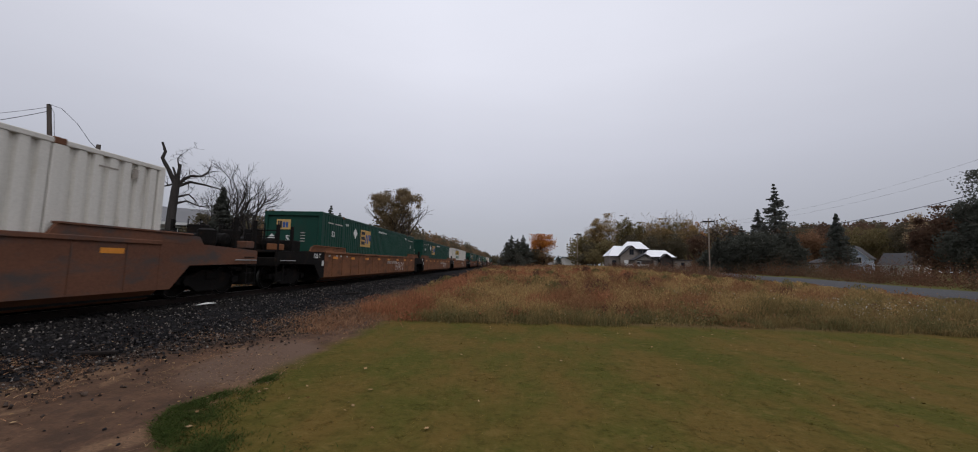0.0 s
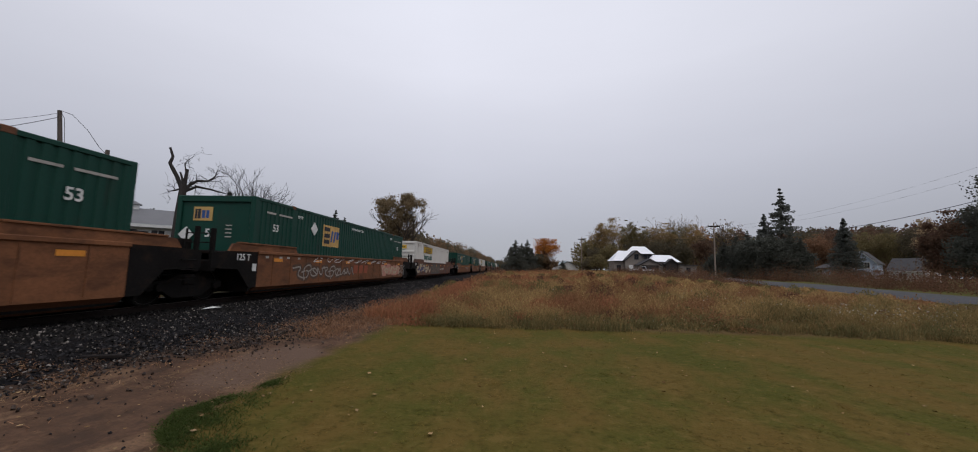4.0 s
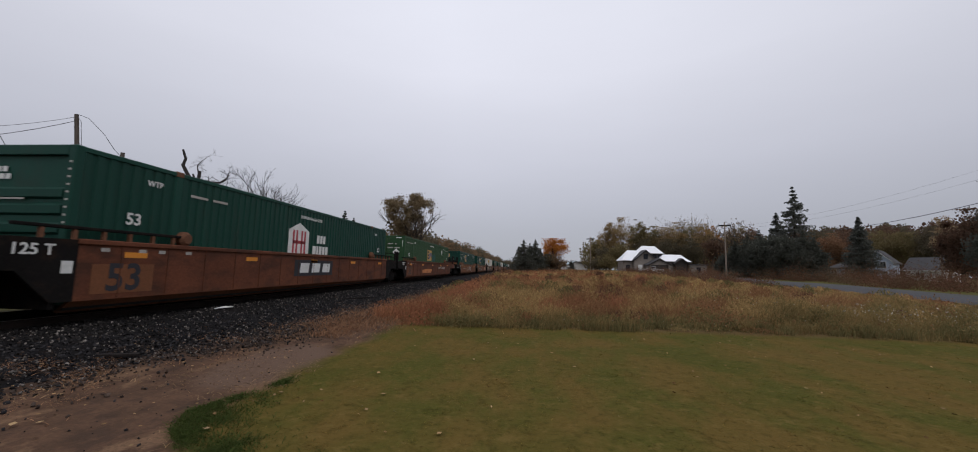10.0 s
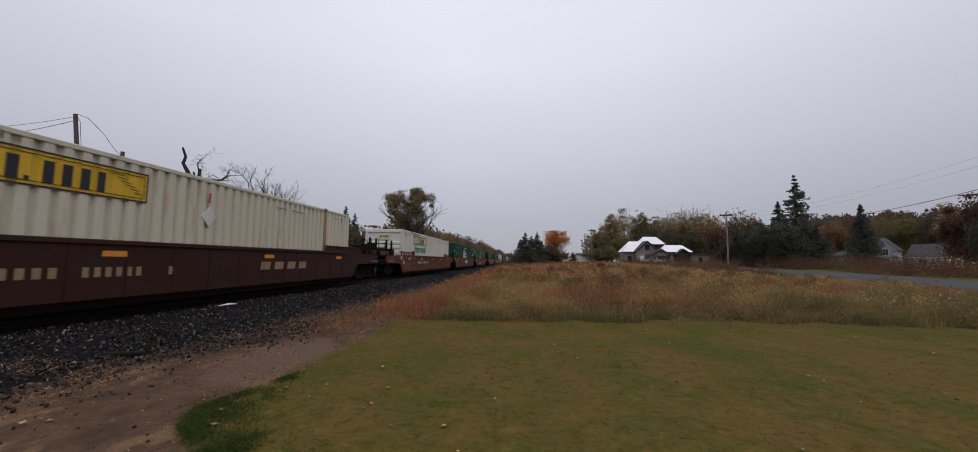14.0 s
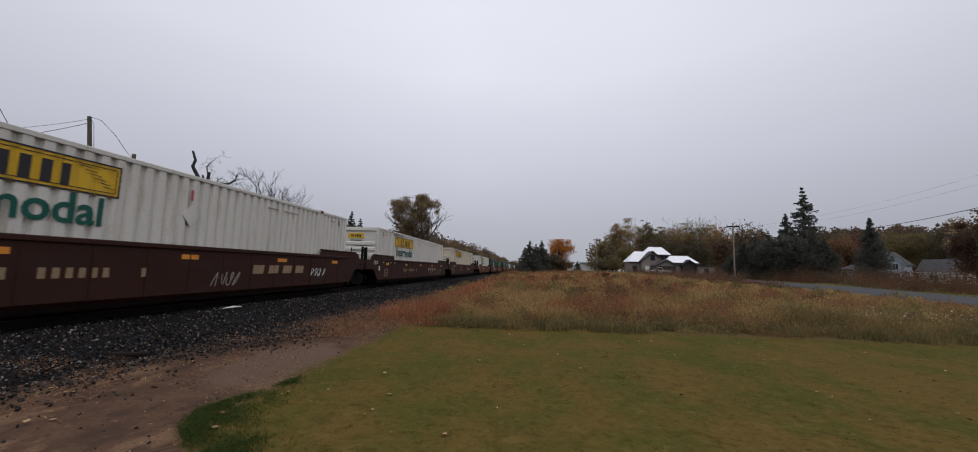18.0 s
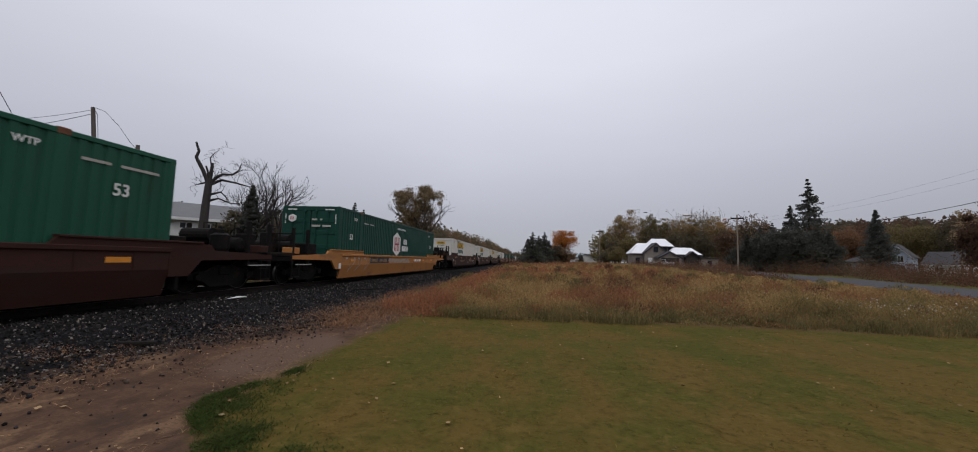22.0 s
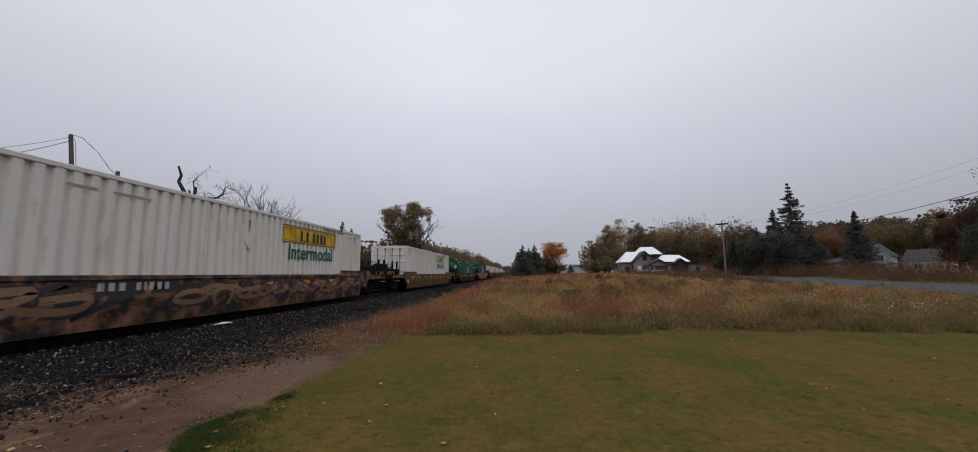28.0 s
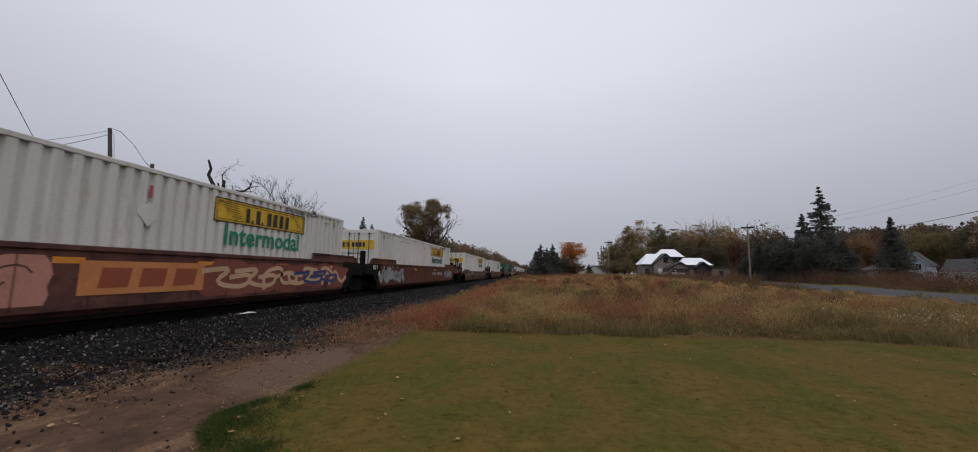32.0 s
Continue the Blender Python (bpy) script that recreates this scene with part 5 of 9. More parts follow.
            for sg in (1, -1):
                part("side_step", once((round(outer, 2), "sstep"), lambda: Shape().box(1.36, outer - 0.5, 0.28, 1.46, outer - 0.05, 0.31).box(1.40, outer - 0.5, 0.3, 1.43, outer - 0.46, 0.85).box(1.40, outer - 0.09, 0.3, 1.43, outer - 0.05, 0.85).mesh("side_step", M["grime"])), None, car, "", flip @ Matrix.Diagonal((sg, 1, 1, 1)))
                part("side_handle", once((round(outer, 2), top, "shand"), lambda: Shape().tube([(1.50, outer - 1.1, top - 0.42), (1.50, outer - 0.15, top - 0.42)], 0.016, 6).mesh("side_handle", M["lock_steel"])), None, car, "pale steel hand rail", flip @ Matrix.Diagonal((sg, 1, 1, 1)))
                part("pull_rod", once((round(outer, 2), "prod"), lambda: Shape().tube([(0.75, outer - 2.3, 0.56), (0.75, outer - 0.2, 0.62)], 0.03, 6).box(0.6, outer - 1.9, 0.40, 0.95, outer - 1.5, 0.72, 0.03).mesh("pull_rod", M["grime"])), None, car, "", flip @ Matrix.Diagonal((sg, 1, 1, 1)))
            part("brake_stand", once((round(outer, 2), top, "bst"), lambda: Shape().box(-0.62, outer - 0.42, top - 0.08, -0.12, outer - 0.12, top + 0.66, 0.03).box(-0.5, outer - 0.12, top + 0.1, -0.24, outer - 0.06, top + 0.5, 0.02).mesh("brake_stand", M["black_steel"])), None, car, "tall dark brake stand", flip)
            for q in (-0.9, 0.15):
                part("hand_hold", once((round(outer, 2), top, "hhold", q), lambda: Shape().tube([(q, outer - 0.08, top - 0.05), (q, outer - 0.08, top + 0.85), (q + 0.42, outer - 0.08, top + 0.85), (q + 0.42, outer - 0.08, top - 0.05)], 0.022, 6).mesh("hand_hold", M["grime"])), None, car, "", flip)
            for sg in (1, -1):
                part("end_cheek", once((paint, round(outer, 2), top, "cheek", sg), lambda: Shape().box(min(sg * 1.02, sg * 1.40), outer - 0.50, top - 0.06, max(sg * 1.02, sg * 1.40), outer - 0.06, top + 0.16, 0.02).mesh("end_cheek", mat)), None, car, "painted steel cheek of the end platform", flip)
            truck(car, sgn * (h + 1.95), s_c)
        elif e == 0:
            truck(car, h + el, s_c)
    # tape marks, load code and the size number
    x = W - 0.036
    if details:
        details(car, x, h, top)
    return car


def marks(size_style="dark53", tapes=8, code="bars", load="125 T"):
    def make(car, x, h, top):
        for k in range(tapes):
            yy = -h + 1.2 + k * (2 * h - 2.4) / max(tapes - 1, 1)
            side_rect("reflective_tape", car, M["orange_mark"], x, yy - 0.24, top - 0.32, yy + 0.24, top - 0.21)
        if load:
            side_writing(load, 0.26, M["chalk"], car, -h - 0.55, top - 0.22, x + 0.004)
        side_rect("inspection_plate", car, M["chalk"], x, -h - 0.12, top - 0.62, -h + 0.06, top - 0.40, "small pale inspection plate")
        if size_style == "dark53":
            side_rect("number_panel", car, M["number_tan"], x, -h + 0.38, 0.42, -h + 1.62, 0.98, "tan panel behind the number")
            side_writing("53", 0.74, M["ink"], car, -h + 1.0, 0.70, x + 0.006)
        elif size_style == "cream53":
            side_writing("53", 0.60, M["cream_mark"], car, -h + 1.0, 0.66, x + 0.004)
        for yy in (-h + 0.5, -h + 1.25, -h + 1.7, -h + 2.4):
            bars(car, M["chalk"], x, yy, top - 0.26, top - 0.10, [0.05, 0.08], 0.03, name="small_print")
        if code == "bars":
            bars(car, M["chalk"], x, 0.7, top - 0.56, top - 0.33, [0.17, 0.17, 0.17, 0.17, -0.12, 0.13, 0.15, 0.15, 0.15, 0.15, 0.15], 0.05, name="car_number_bar", slant=0.06)
        elif code == "cream":
            bars(car, M["cream_mark"], x, -4.1, top - 0.73, top - 0.50, [0.17, 0.17, 0.17, 0.17, -0.25, 0.15, 0.15, 0.15, 0.15, 0.15, 0.15, -0.5, 0.13], 0.05, name="car_number_bar")
        elif code == "pale":
            bars(car, M["chalk"], x, -4.5, top - 0.38, top - 0.14, [0.18, 0.18, 0.18, -0.14, 0.15, 0.06, 0.15, 0.15, 0.15], 0.05, name="car_number_bar")
        elif code == "panel":
            side_rect("number_panel", car, M["ink"], x, -5.15, top - 0.42, -2.55, top - 0.12, "black panel behind the car number")
            bars(car, M["cream_mark"], x + 0.004, -5.0, top - 0.37, top - 0.17, [0.16, 0.16, 0.16, 0.16, -0.2, 0.14, 0.14, 0.14, 0.14, 0.14, 0.14], 0.05, name="car_number_bar")
    return make


def glyph(rnd, y0, y1, z0, z1):
    """A bulging closed outline, as sprayed letters have."""
    w, hh = (y1 - y0) / 2, (z1 - z0) / 2
    ym, zm = (y0 + y1) / 2, (z0 + z1) / 2
    lean = (rnd.random() - 0.5) * 0.5
    p2, p3, p5 = rnd.random() * 6.28, rnd.random() * 6.28, rnd.random() * 6.28
    pts = []
    for k in range(22):
        a = 2 * math.pi * k / 22
        r = 0.98 + 0.13 * math.sin(2 * a + p2) + 0.15 * math.sin(3 * a + p3) + 0.10 * math.sin(5 * a + p5)
        c, s_ = math.cos(a), math.sin(a)
        q = (abs(c) ** 3 + abs(s_) ** 3) ** (1 / 3)
        v = max(-1, min(1, s_ / q * r))
        pts.append((ym + w * (c / q * r + lean * v), zm + hh * v))
    return pts


def sprayed(car, x, seed, y0, y1, z0, z1, fill, edge, letters):
    """Sprayed paint: crowded bulging shapes that cannot be read, a rim of another colour round each."""
    rnd = random.Random(seed)
    step = (y1 - y0) / letters
    for k in range(letters):
        a, b_ = y0 + k * step - 0.06 * step, y0 + (k + 1) * step + 0.06 * step
        lo, hi = z0 + rnd.random() * 0.08 * (z1 - z0), z1 - rnd.random() * 0.14 * (z1 - z0)
        pts = glyph(rnd, a, b_, lo, hi)
        ym, zm = (a + b_) / 2, (lo + hi) / 2
        g = 0.05
        rim = [(p + math.copysign(g, p - ym), min(max(q + math.copysign(g, q - zm), 0.33), z1 + 0.05)) for p, q in pts]
        part("sprayed_rim", Shape().slab(rim, x, x + 0.0015 + 0.0003 * k), M[edge], car, "sprayed outline")
        part("sprayed_patch", Shape().slab(pts, x, x + 0.006 + 0.0004 * k), M[fill], car, "sprayed patch")
        if fill != edge:
            c0, c1 = rnd.random() * 6.28, 0.25 + 0.3 * rnd.random()
            pl = [(ym + (b_ - a) * 0.26 * math.cos(c0 + q * 0.4), zm + (hi - lo) * c1 * 0.8 * math.sin((c0 + q * 0.4) * 1.3)) for q in range(12)]
            v, xx = [], x + 0.008 + 0.0004 * k
            for q, (p0, p1) in enumerate(pl):
                (a0, b0), (a1, b1) = pl[max(q - 1, 0)], pl[min(q + 1, 11)]
                dx, dz = a1 - a0, b1 - b0
                ll = math.hypot(dx, dz) or 1
                v += [(xx, p0 - dz / ll * 0.016, p1 + dx / ll * 0.016), (xx, p0 + dz / ll * 0.016, p1 - dx / ll * 0.016)]
            line = Shape().add(v, [(2 * q, 2 * q + 1, 2 * q + 3, 2 * q + 2) for q in range(11)])
            part("sprayed_stroke", line, M[edge], car)


def scrawl(car, x, seed, y0, y1, z0, z1, mat, strokes=6, r=0.018, lean=False):
    """Thin sprayed lines that loop and cannot be read."""
    rnd = random.Random(seed)
    step = (y1 - y0) / strokes
    for k in range(strokes):
        yc = y0 + (k + 0.5) * step
        ph, tw = rnd.random() * 6.28, 0.6 + rnd.random()
        pts = []
        for q in range(21):
            a = ph + q / 20 * 5.6
            pts.append((yc + step * 0.62 * math.cos(a) * (0.6 + 0.4 * math.cos(a * tw)), (z0 + z1) / 2 + (z1 - z0) * 0.48 * math.sin(a * (1 + 0.2 * tw))))
        v, xx = [], x + 0.005 + 0.0003 * k
        for q, (a, b_) in enumerate(pts):
            (a0, b0), (a1, b1) = pts[max(q - 1, 0)], pts[min(q + 1, 20)]
            dx, dz = a1 - a0, b1 - b0
            ll = math.hypot(dx, dz) or 1
            nx, nz = -dz / ll * r, dx / ll * r
            v += [(xx, a + nx, b_ + nz), (xx, a - nx, b_ - nz)]
        if lean:
            v = [(a - LEAN * max(0.0, CREASE - c), b_, c) for a, b_, c in v]
        part("sprayed_line", Shape().add(v, [(2 * q, 2 * q + 1, 2 * q + 3, 2 * q + 2) for q in range(20)]), M[mat], car)


STROKES = (((0, 0.2), (0.3, 1), (0.35, 0.1), (0.75, 0.9), (0.6, 0.25), (1, 0.6)), ((0, 0.8), (0.55, 0.95), (0.2, 0.35), (0.85, 0.1), (0.95, 0.7), (0.5, 0.55)), ((0, 0.5), (0.25, 0), (0.5, 1), (0.6, 0.3), (0.9, 0.85), (1, 0.0)),
           ((0.1, 0), (0.0, 0.75), (0.5, 1.0), (0.45, 0.2), (1.0, 0.3), (0.75, 0.8), (0.3, 0.5)), ((0, 0.05), (0.4, 0.6), (0.1, 0.95), (0.8, 0.8), (0.5, 0.05), (1, 0.2)))


def tagging(car, x, seed, y0, y1, z0, z1, count, line, r, under=None, wide=2.0, lean=False):
    """Sprayed letters in thick crossing strokes that cannot be read, each on a wider underlay."""
    rnd = random.Random(seed)
    step = (y1 - y0) / count
    for k in range(count):
        pts = rnd.choice(STROKES)
        flip, skew = rnd.random() < 0.4, (rnd.random() - 0.5) * 0.3
        lo, hi = z0 + 0.1 * rnd.random() * (z1 - z0), z1 - 0.15 * rnd.random() * (z1 - z0)
        path = [(y0 + step * (k + -0.35 + (1 - a if flip else a) * 1.7 + skew * (b_ - 0.5)), lo + (hi - lo) * b_) for a, b_ in pts]
        for _ in range(2):
            cut = [path[0]]
            for (a0, b0), (a1, b1) in zip(path, path[1:]):
                cut += [(a0 * 0.75 + a1 * 0.25, b0 * 0.75 + b1 * 0.25), (a0 * 0.25 + a1 * 0.75, b0 * 0.25 + b1 * 0.75)]
            path = cut + [path[-1]]
        for name, mat, half, lift in (("sprayed_rim", under, r * wide, 0.0015), ("sprayed_stroke", line, r, 0.005)):
            if mat is None:
                continue
            v, xx = [], x + lift + 0.0003 * k
            m = len(path)
            for q, (a, b_) in enumerate(path):
                (a0, b0), (a1, b1) = path[max(q - 1, 0)], path[min(q + 1, m - 1)]
                dx, dz = a1 - a0, b1 - b0
                ll = math.hypot(dx, dz) or 1
                nx, nz = -dz / ll * half, dx / ll * half
                v += [(xx, a + nx, min(max(b_ + nz, z0 - 0.03), z1 + 0.03)), (xx, a - nx, min(max(b_ - nz, z0 - 0.03), z1 + 0.03))]
            if lean:
                v = [(a - LEAN * max(0.0, CREASE - c), b_, c) for a, b_, c in v]
            part(name, Shape().add(v, [(2 * q, 2 * q + 1, 2 * q + 3, 2 * q + 2) for q in range(m - 1)]), M[mat], car)


def brand_panel(car, x, y0, z0, w, hh, back, fore, n=3):
    if back:
        side_rect("logo_panel", car, M[back], x, y0, z0, y0 + w, z0 + hh, "dark logo panel")
    bars(car, M[fore], x + 0.004, y0 + 0.12 * w, z0 + 0.2 * hh, z0 + 0.8 * hh, [w * 0.62 / n] * n, w * 0.08, name="logo_block", slant=0.1 * hh)


def both(*fs):
    def make(car, x, h, top):
        for q in fs:
            q(car, x, h, top)
    return make


def build_train():
    G, JD = "plate", 1.9
    # cars that lead, far down the line from the start
    lead = [(-33.0, "dark_green_steel", "tan_brown_car", "JC", "square_livery"), (-53.0, "dark_green_steel", "tan_brown_car", "JJ", "square_livery"), (-73.0, "white_steel", "tan_brown_car", "CJ", "white_livery"),
            (-97.5, "dark_green_steel", "red_brown_car", "JC", "square_livery"), (-117.5, "dark_green_steel", "maroon_car", "JJ", "house_livery"), (-137.5, "mid_green_steel", "maroon_car", "CJ", "square_livery"),
            (-162.0, "white_steel", "red_brown_car", "CC", "white_livery"), (-186.5, "dark_green_steel", "red_brown_car", "CC", "square_livery")]
    for s, paint, car, ends, kind in lead:
        el = tuple(JD if e == "J" else 3.9 for e in ends)
        container(s, paint, "", "flat" if kind != "white_livery" else "ribbed", {"square_livery": square_livery(), "white_livery": white_livery(), "house_livery": house_livery()}[kind])
        well_car(s, car, ends, True, G, True, both(marks("none", 8, "bars"), lambda c, x, h, t: scrawl(c, x, 3, 2.5, 4.6, 0.4, 1.0, "chalk", 5)), "rust-brown", el)

    def row(s, paint, rear, det, car, ends, tall, guides, black, mk, words):
        el = tuple(JD if e == "J" else 3.9 for e in ends)
        container(s, paint, "", rear, det)
        well_car(s, car, ends, tall, guides, black, mk, words, el)

    row(-8.7, "white_steel", "ribbed", white_livery(), "grey_brown_car", "CJ", True, G, (False, True),
        both(marks("none", 7, "none"), lambda c, x, h, t: bars(c, M["chalk"], x, 1.9, t - 0.75, t - 0.48, [0.2, 0.2, 0.2, 0.2, 0.2, 0.2, 0.2, 0.2, 0.2, 0.12], 0.05, name="car_number_bar", slant=0.07),
             lambda c, x, h, t: side_rect("sprayed_ground", c, M["spray_teal"], x - 0.001, -2.7, 0.36, 1.75, t - 0.13, "dull grey-green sprayed ground", 0.002), lambda c, x, h, t: tagging(c, x + 0.002, 11, -2.5, 1.6, 0.42, t - 0.16, 5, "faint_line", 0.035),
             lambda c, x, h, t: tagging(c, x, 4, -8.1, -3.4, 0.42, 1.26, 4, "spray_cream", 0.115, "spray_dark", 1.25), lambda c, x, h, t: tagging(c, x + 0.007, 14, -7.6, -5.4, 0.5, 1.15, 2, "spray_blue", 0.06)), "weathered grey-brown spray-painted")
    row(12.0, "dark_green_steel", "flat", square_livery(), "tan_brown_car", "JJ", True, G, True,
        both(marks("none", 6, "none"), lambda c, x, h, t: tagging(c, x, 21, -5.9, -0.9, 0.40, 1.10, 7, "grey_mark", 0.028, "spray_brown", 4.2),
             lambda c, x, h, t: brand_panel(c, x, -1.0, 0.50, 2.4, 0.68, None, "spray_red"), lambda c, x, h, t: sprayed(c, x, 8, 3.6, 7.1, 0.45, 1.15, "spray_pink", "spray_pink", 4), lambda c, x, h, t: tagging(c, x + 0.007, 9, 3.8, 6.9, 0.5, 1.08, 4, "spray_cream", 0.05), lambda c, x, h, t: scrawl(c, x, 24, 7.2, 8.5, 0.36, 1.15, "worn_white", 5, 0.014),
             lambda c, x, h, t: scrawl(c, x, 2, -4.8, 4.5, 1.15, 1.35, "chalk", 9, 0.012)), "tan-brown spray-painted")
    row(32.4, "dark_green_steel", "flat", square_livery(), "tan_brown_car", "JC", True, G, True,
        both(marks("none", 8, "none"), lambda c, x, h, t: tagging(c, x, 31, 0.3, 2.1, 0.40, 1.28, 2, "chalk", 0.04, "grey_brown_car", 2.5),
             lambda c, x, h, t: sprayed(c, x, 33, 2.25, 3.1, 0.36, 1.3, "grey_brown_car", "chalk", 1), lambda c, x, h, t: scrawl(c, x, 34, -3.0, 0.0, 0.4, 1.1, "grey_mark", 9, 0.016),
             lambda c, x, h, t: bars(c, M["chalk"], x, -5.8, t - 0.68, t - 0.48, [0.14] * 4 + [-0.1] + [0.12] * 6, 0.04, name="car_number_bar", slant=0.05)), "tan-brown spray-painted")
    row(57.3, "leaf_green_steel", "door", square_livery("logo_tan", True, "door", -1.5, 2.46, 6.05, 0.8), "red_brown_car", "CJ", True, "rail", (False, True),
        both(marks("dark53", 5, "none"), lambda c, x, h, t: bars(c, M["chalk"], x, 2.55, t - 0.64, t - 0.38, [0.2, 0.2, 0.2, 0.2, -0.25] + [0.2] * 6, 0.07, name="car_number_bar", slant=0.06),
             lambda c, x, h, t: sprayed(c, x, 5, -3.4, -0.4, 0.55, 0.8, "spray_orange", "spray_orange", 2)), "red-brown")
    row(77.7, "dark_green_steel", "ribbed", house_livery("ribbed"), "red_brown_car", "JJ", True, "rail", True,
        both(marks("dark53", 5, "none"), lambda c, x, h, t: brand_panel(c, x, -1.3, 0.62, 2.8, 0.58, "ink", "chalk", 3)), "orange-brown")
    row(98.4, "white_steel", "ribbed", white_livery("logo_pale", "logo_green"), "red_brown_car", "JC", True, "rail", False,
        both(marks("dark53", 5, "none"), lambda c, x, h, t: side_rect("number_panel", c, M["ink"], x, -5.0, t - 0.70, -0.95, t - 0.34, "black panel behind the car number"),
             lambda c, x, h, t: bars(c, M["chalk"], x + 0.004, -4.8, t - 0.64, t - 0.40, [0.24, 0.24, 0.24, 0.24, -0.25] + [0.22] * 6, 0.085, name="car_number_bar", slant=0.06)), "red-brown")
    row(123.1, "cream_steel", "ribbed", white_livery(only_logo=True), "maroon_car", "CJ", True, G, False,
        both(marks("cream53", 4, "cream", None), lambda c, x, h, t: brand_panel(c, x, 1.6, 0.68, 2.9, 0.4, None, "cream_mark", 4)), "dark maroon")
    row(143.8, "white_steel", "ribbed", white_livery("logo_yellow", "logo_deep_green"), "maroon_car", "JJ", True, G, False,
        both(marks("cream53", 5, "cream"), lambda c, x, h, t: brand_panel(c, x, 1.8, 0.66, 2.9, 0.4, None, "cream_mark", 4), lambda c, x, h, t: scrawl(c, x, 41, 2.6, 6.9, 0.4, 0.9, "grey_mark", 6, 0.015)), "dark maroon")
    row(164.1, "white_steel", "ribbed", white_livery(), "maroon_car", "JC", True, G, False,
        both(marks("cream53", 5, "cream", None), lambda c, x, h, t: brand_panel(c, x, 1.8, 0.66, 3.0, 0.42, None, "cream_mark", 4), lambda c, x, h, t: scrawl(c, x, 42, 0.7, 1.7, 0.45, 0.8, "grey_mark", 4, 0.015),
             lambda c, x, h, t: scrawl(c, x, 43, 5.2, 6.3, 0.62, 0.9, "chalk", 4, 0.015)), "dark maroon")
    row(188.8, "dark_green_steel", "door", house_livery("door", True), "yellow_car", "CC", False, G, False,
        both(marks("none", 7, "panel", None), lambda c, x, h, t: scrawl(c, x, 51, -7.7, -5.1, 0.36, 0.98, "grey_mark", 3, 0.018, True), lambda c, x, h, t: sprayed(c, x, 52, -2.5, 1.2, 0.70, 0.98, "grey_mark", "yellow_car", 7),
             lambda c, x, h, t: brand_panel(c, x, 2.2, 0.75, 1.9, 0.24, None, "chalk", 3)), "faded yellow-orange")
    row(213.1, "mid_green_steel", "door", square_livery("logo_tan", False, "door", -0.77, 2.25, 4.4, -0.2), "maroon_car", "CC", False, G, False,
        both(marks("none", 7, "pale", None), lambda c, x, h, t: bars(c, M["grey_mark"], x, 2.4, 0.70, 0.92, [0.2, 0.2, 0.2, 0.2, 0.2, 0.2], 0.06)), "dark maroon")
    row(237.5, "white_steel", "door", white_livery("logo_pale", "logo_green", near=False), "ochre_car", "CC", False, G, False,
        both(marks("none", 8, "none", None), lambda c, x, h, t: bars(c, M["spray_dark"], x, -4.1, t - 0.4, t - 0.14, [0.2, 0.2, 0.2, -0.2, 0.16, 0.08, 0.16, 0.16, 0.16], 0.07, name="car_number_bar")), "tan-brown")
    row(262.1, "white_steel", "door", white_door_livery(near=False), "camouflage_car", "CC", False, G, False,
        both(marks("none", 8, "none", None), lambda c, x, h, t: side_rect("number_panel", c, M["ink"], x, -4.4, t - 0.38, -2.5, t - 0.08, "black panel behind the car number"),
             lambda c, x, h, t: bars(c, M["chalk"], x + 0.004, -4.3, t - 0.33, t - 0.13, [0.16, 0.16, 0.16, -0.1, 0.14, 0.06, 0.14, 0.14, 0.14], 0.045, name="car_number_bar"),
             lambda c, x, h, t: scrawl(c, x, 61, -8.0, 7.6, 0.34, 0.98, "spray_dark", 10, 0.06, True), lambda c, x, h, t: scrawl(c, x + 0.002, 62, -7.0, 7.0, 0.36, 0.9, "camouflage_car", 10, 0.05, True),
             lambda c, x, h, t: tagging(c, x + 0.004, 64, -8.0, -4.6, 0.34, 0.96, 3, "swirl_tan", 0.07, "spray_dark", 1.7, True), lambda c, x, h, t: tagging(c, x + 0.004, 65, -2.3, 7.6, 0.34, 0.96, 8, "swirl_tan", 0.06, "spray_dark", 1.8, True)), "brown, dark-swirled spray-painted")
    row(286.1, "white_steel", "door", white_door_livery(near=False), "red_brown_car", "CJ", True, G, (False, True),
        both(marks("none", 4, "none"), lambda c, x, h, t: tagging(c, x, 71, -8.0, -6.3, 0.42, 1.22, 3, "spray_silver", 0.15, "spray_dark", 1.28), lambda c, x, h, t: tagging(c, x, 72, -6.0, -4.8, 0.42, 1.18, 2, "spray_silver", 0.15, "spray_dark", 1.28),
             lambda c, x, h, t: tagging(c, x, 73, 5.7, 8.2, 0.40, 1.26, 4, "spray_silver", 0.06, "spray_dark", 1.9),
             lambda c, x, h, t: bars(c, M["chalk"], x, 1.8, t - 0.68, t - 0.42, [0.2, 0.2, 0.2, 0.2, -0.25] + [0.2] * 6, 0.07, name="car_number_bar", slant=0.06)), "red-brown spray-painted")
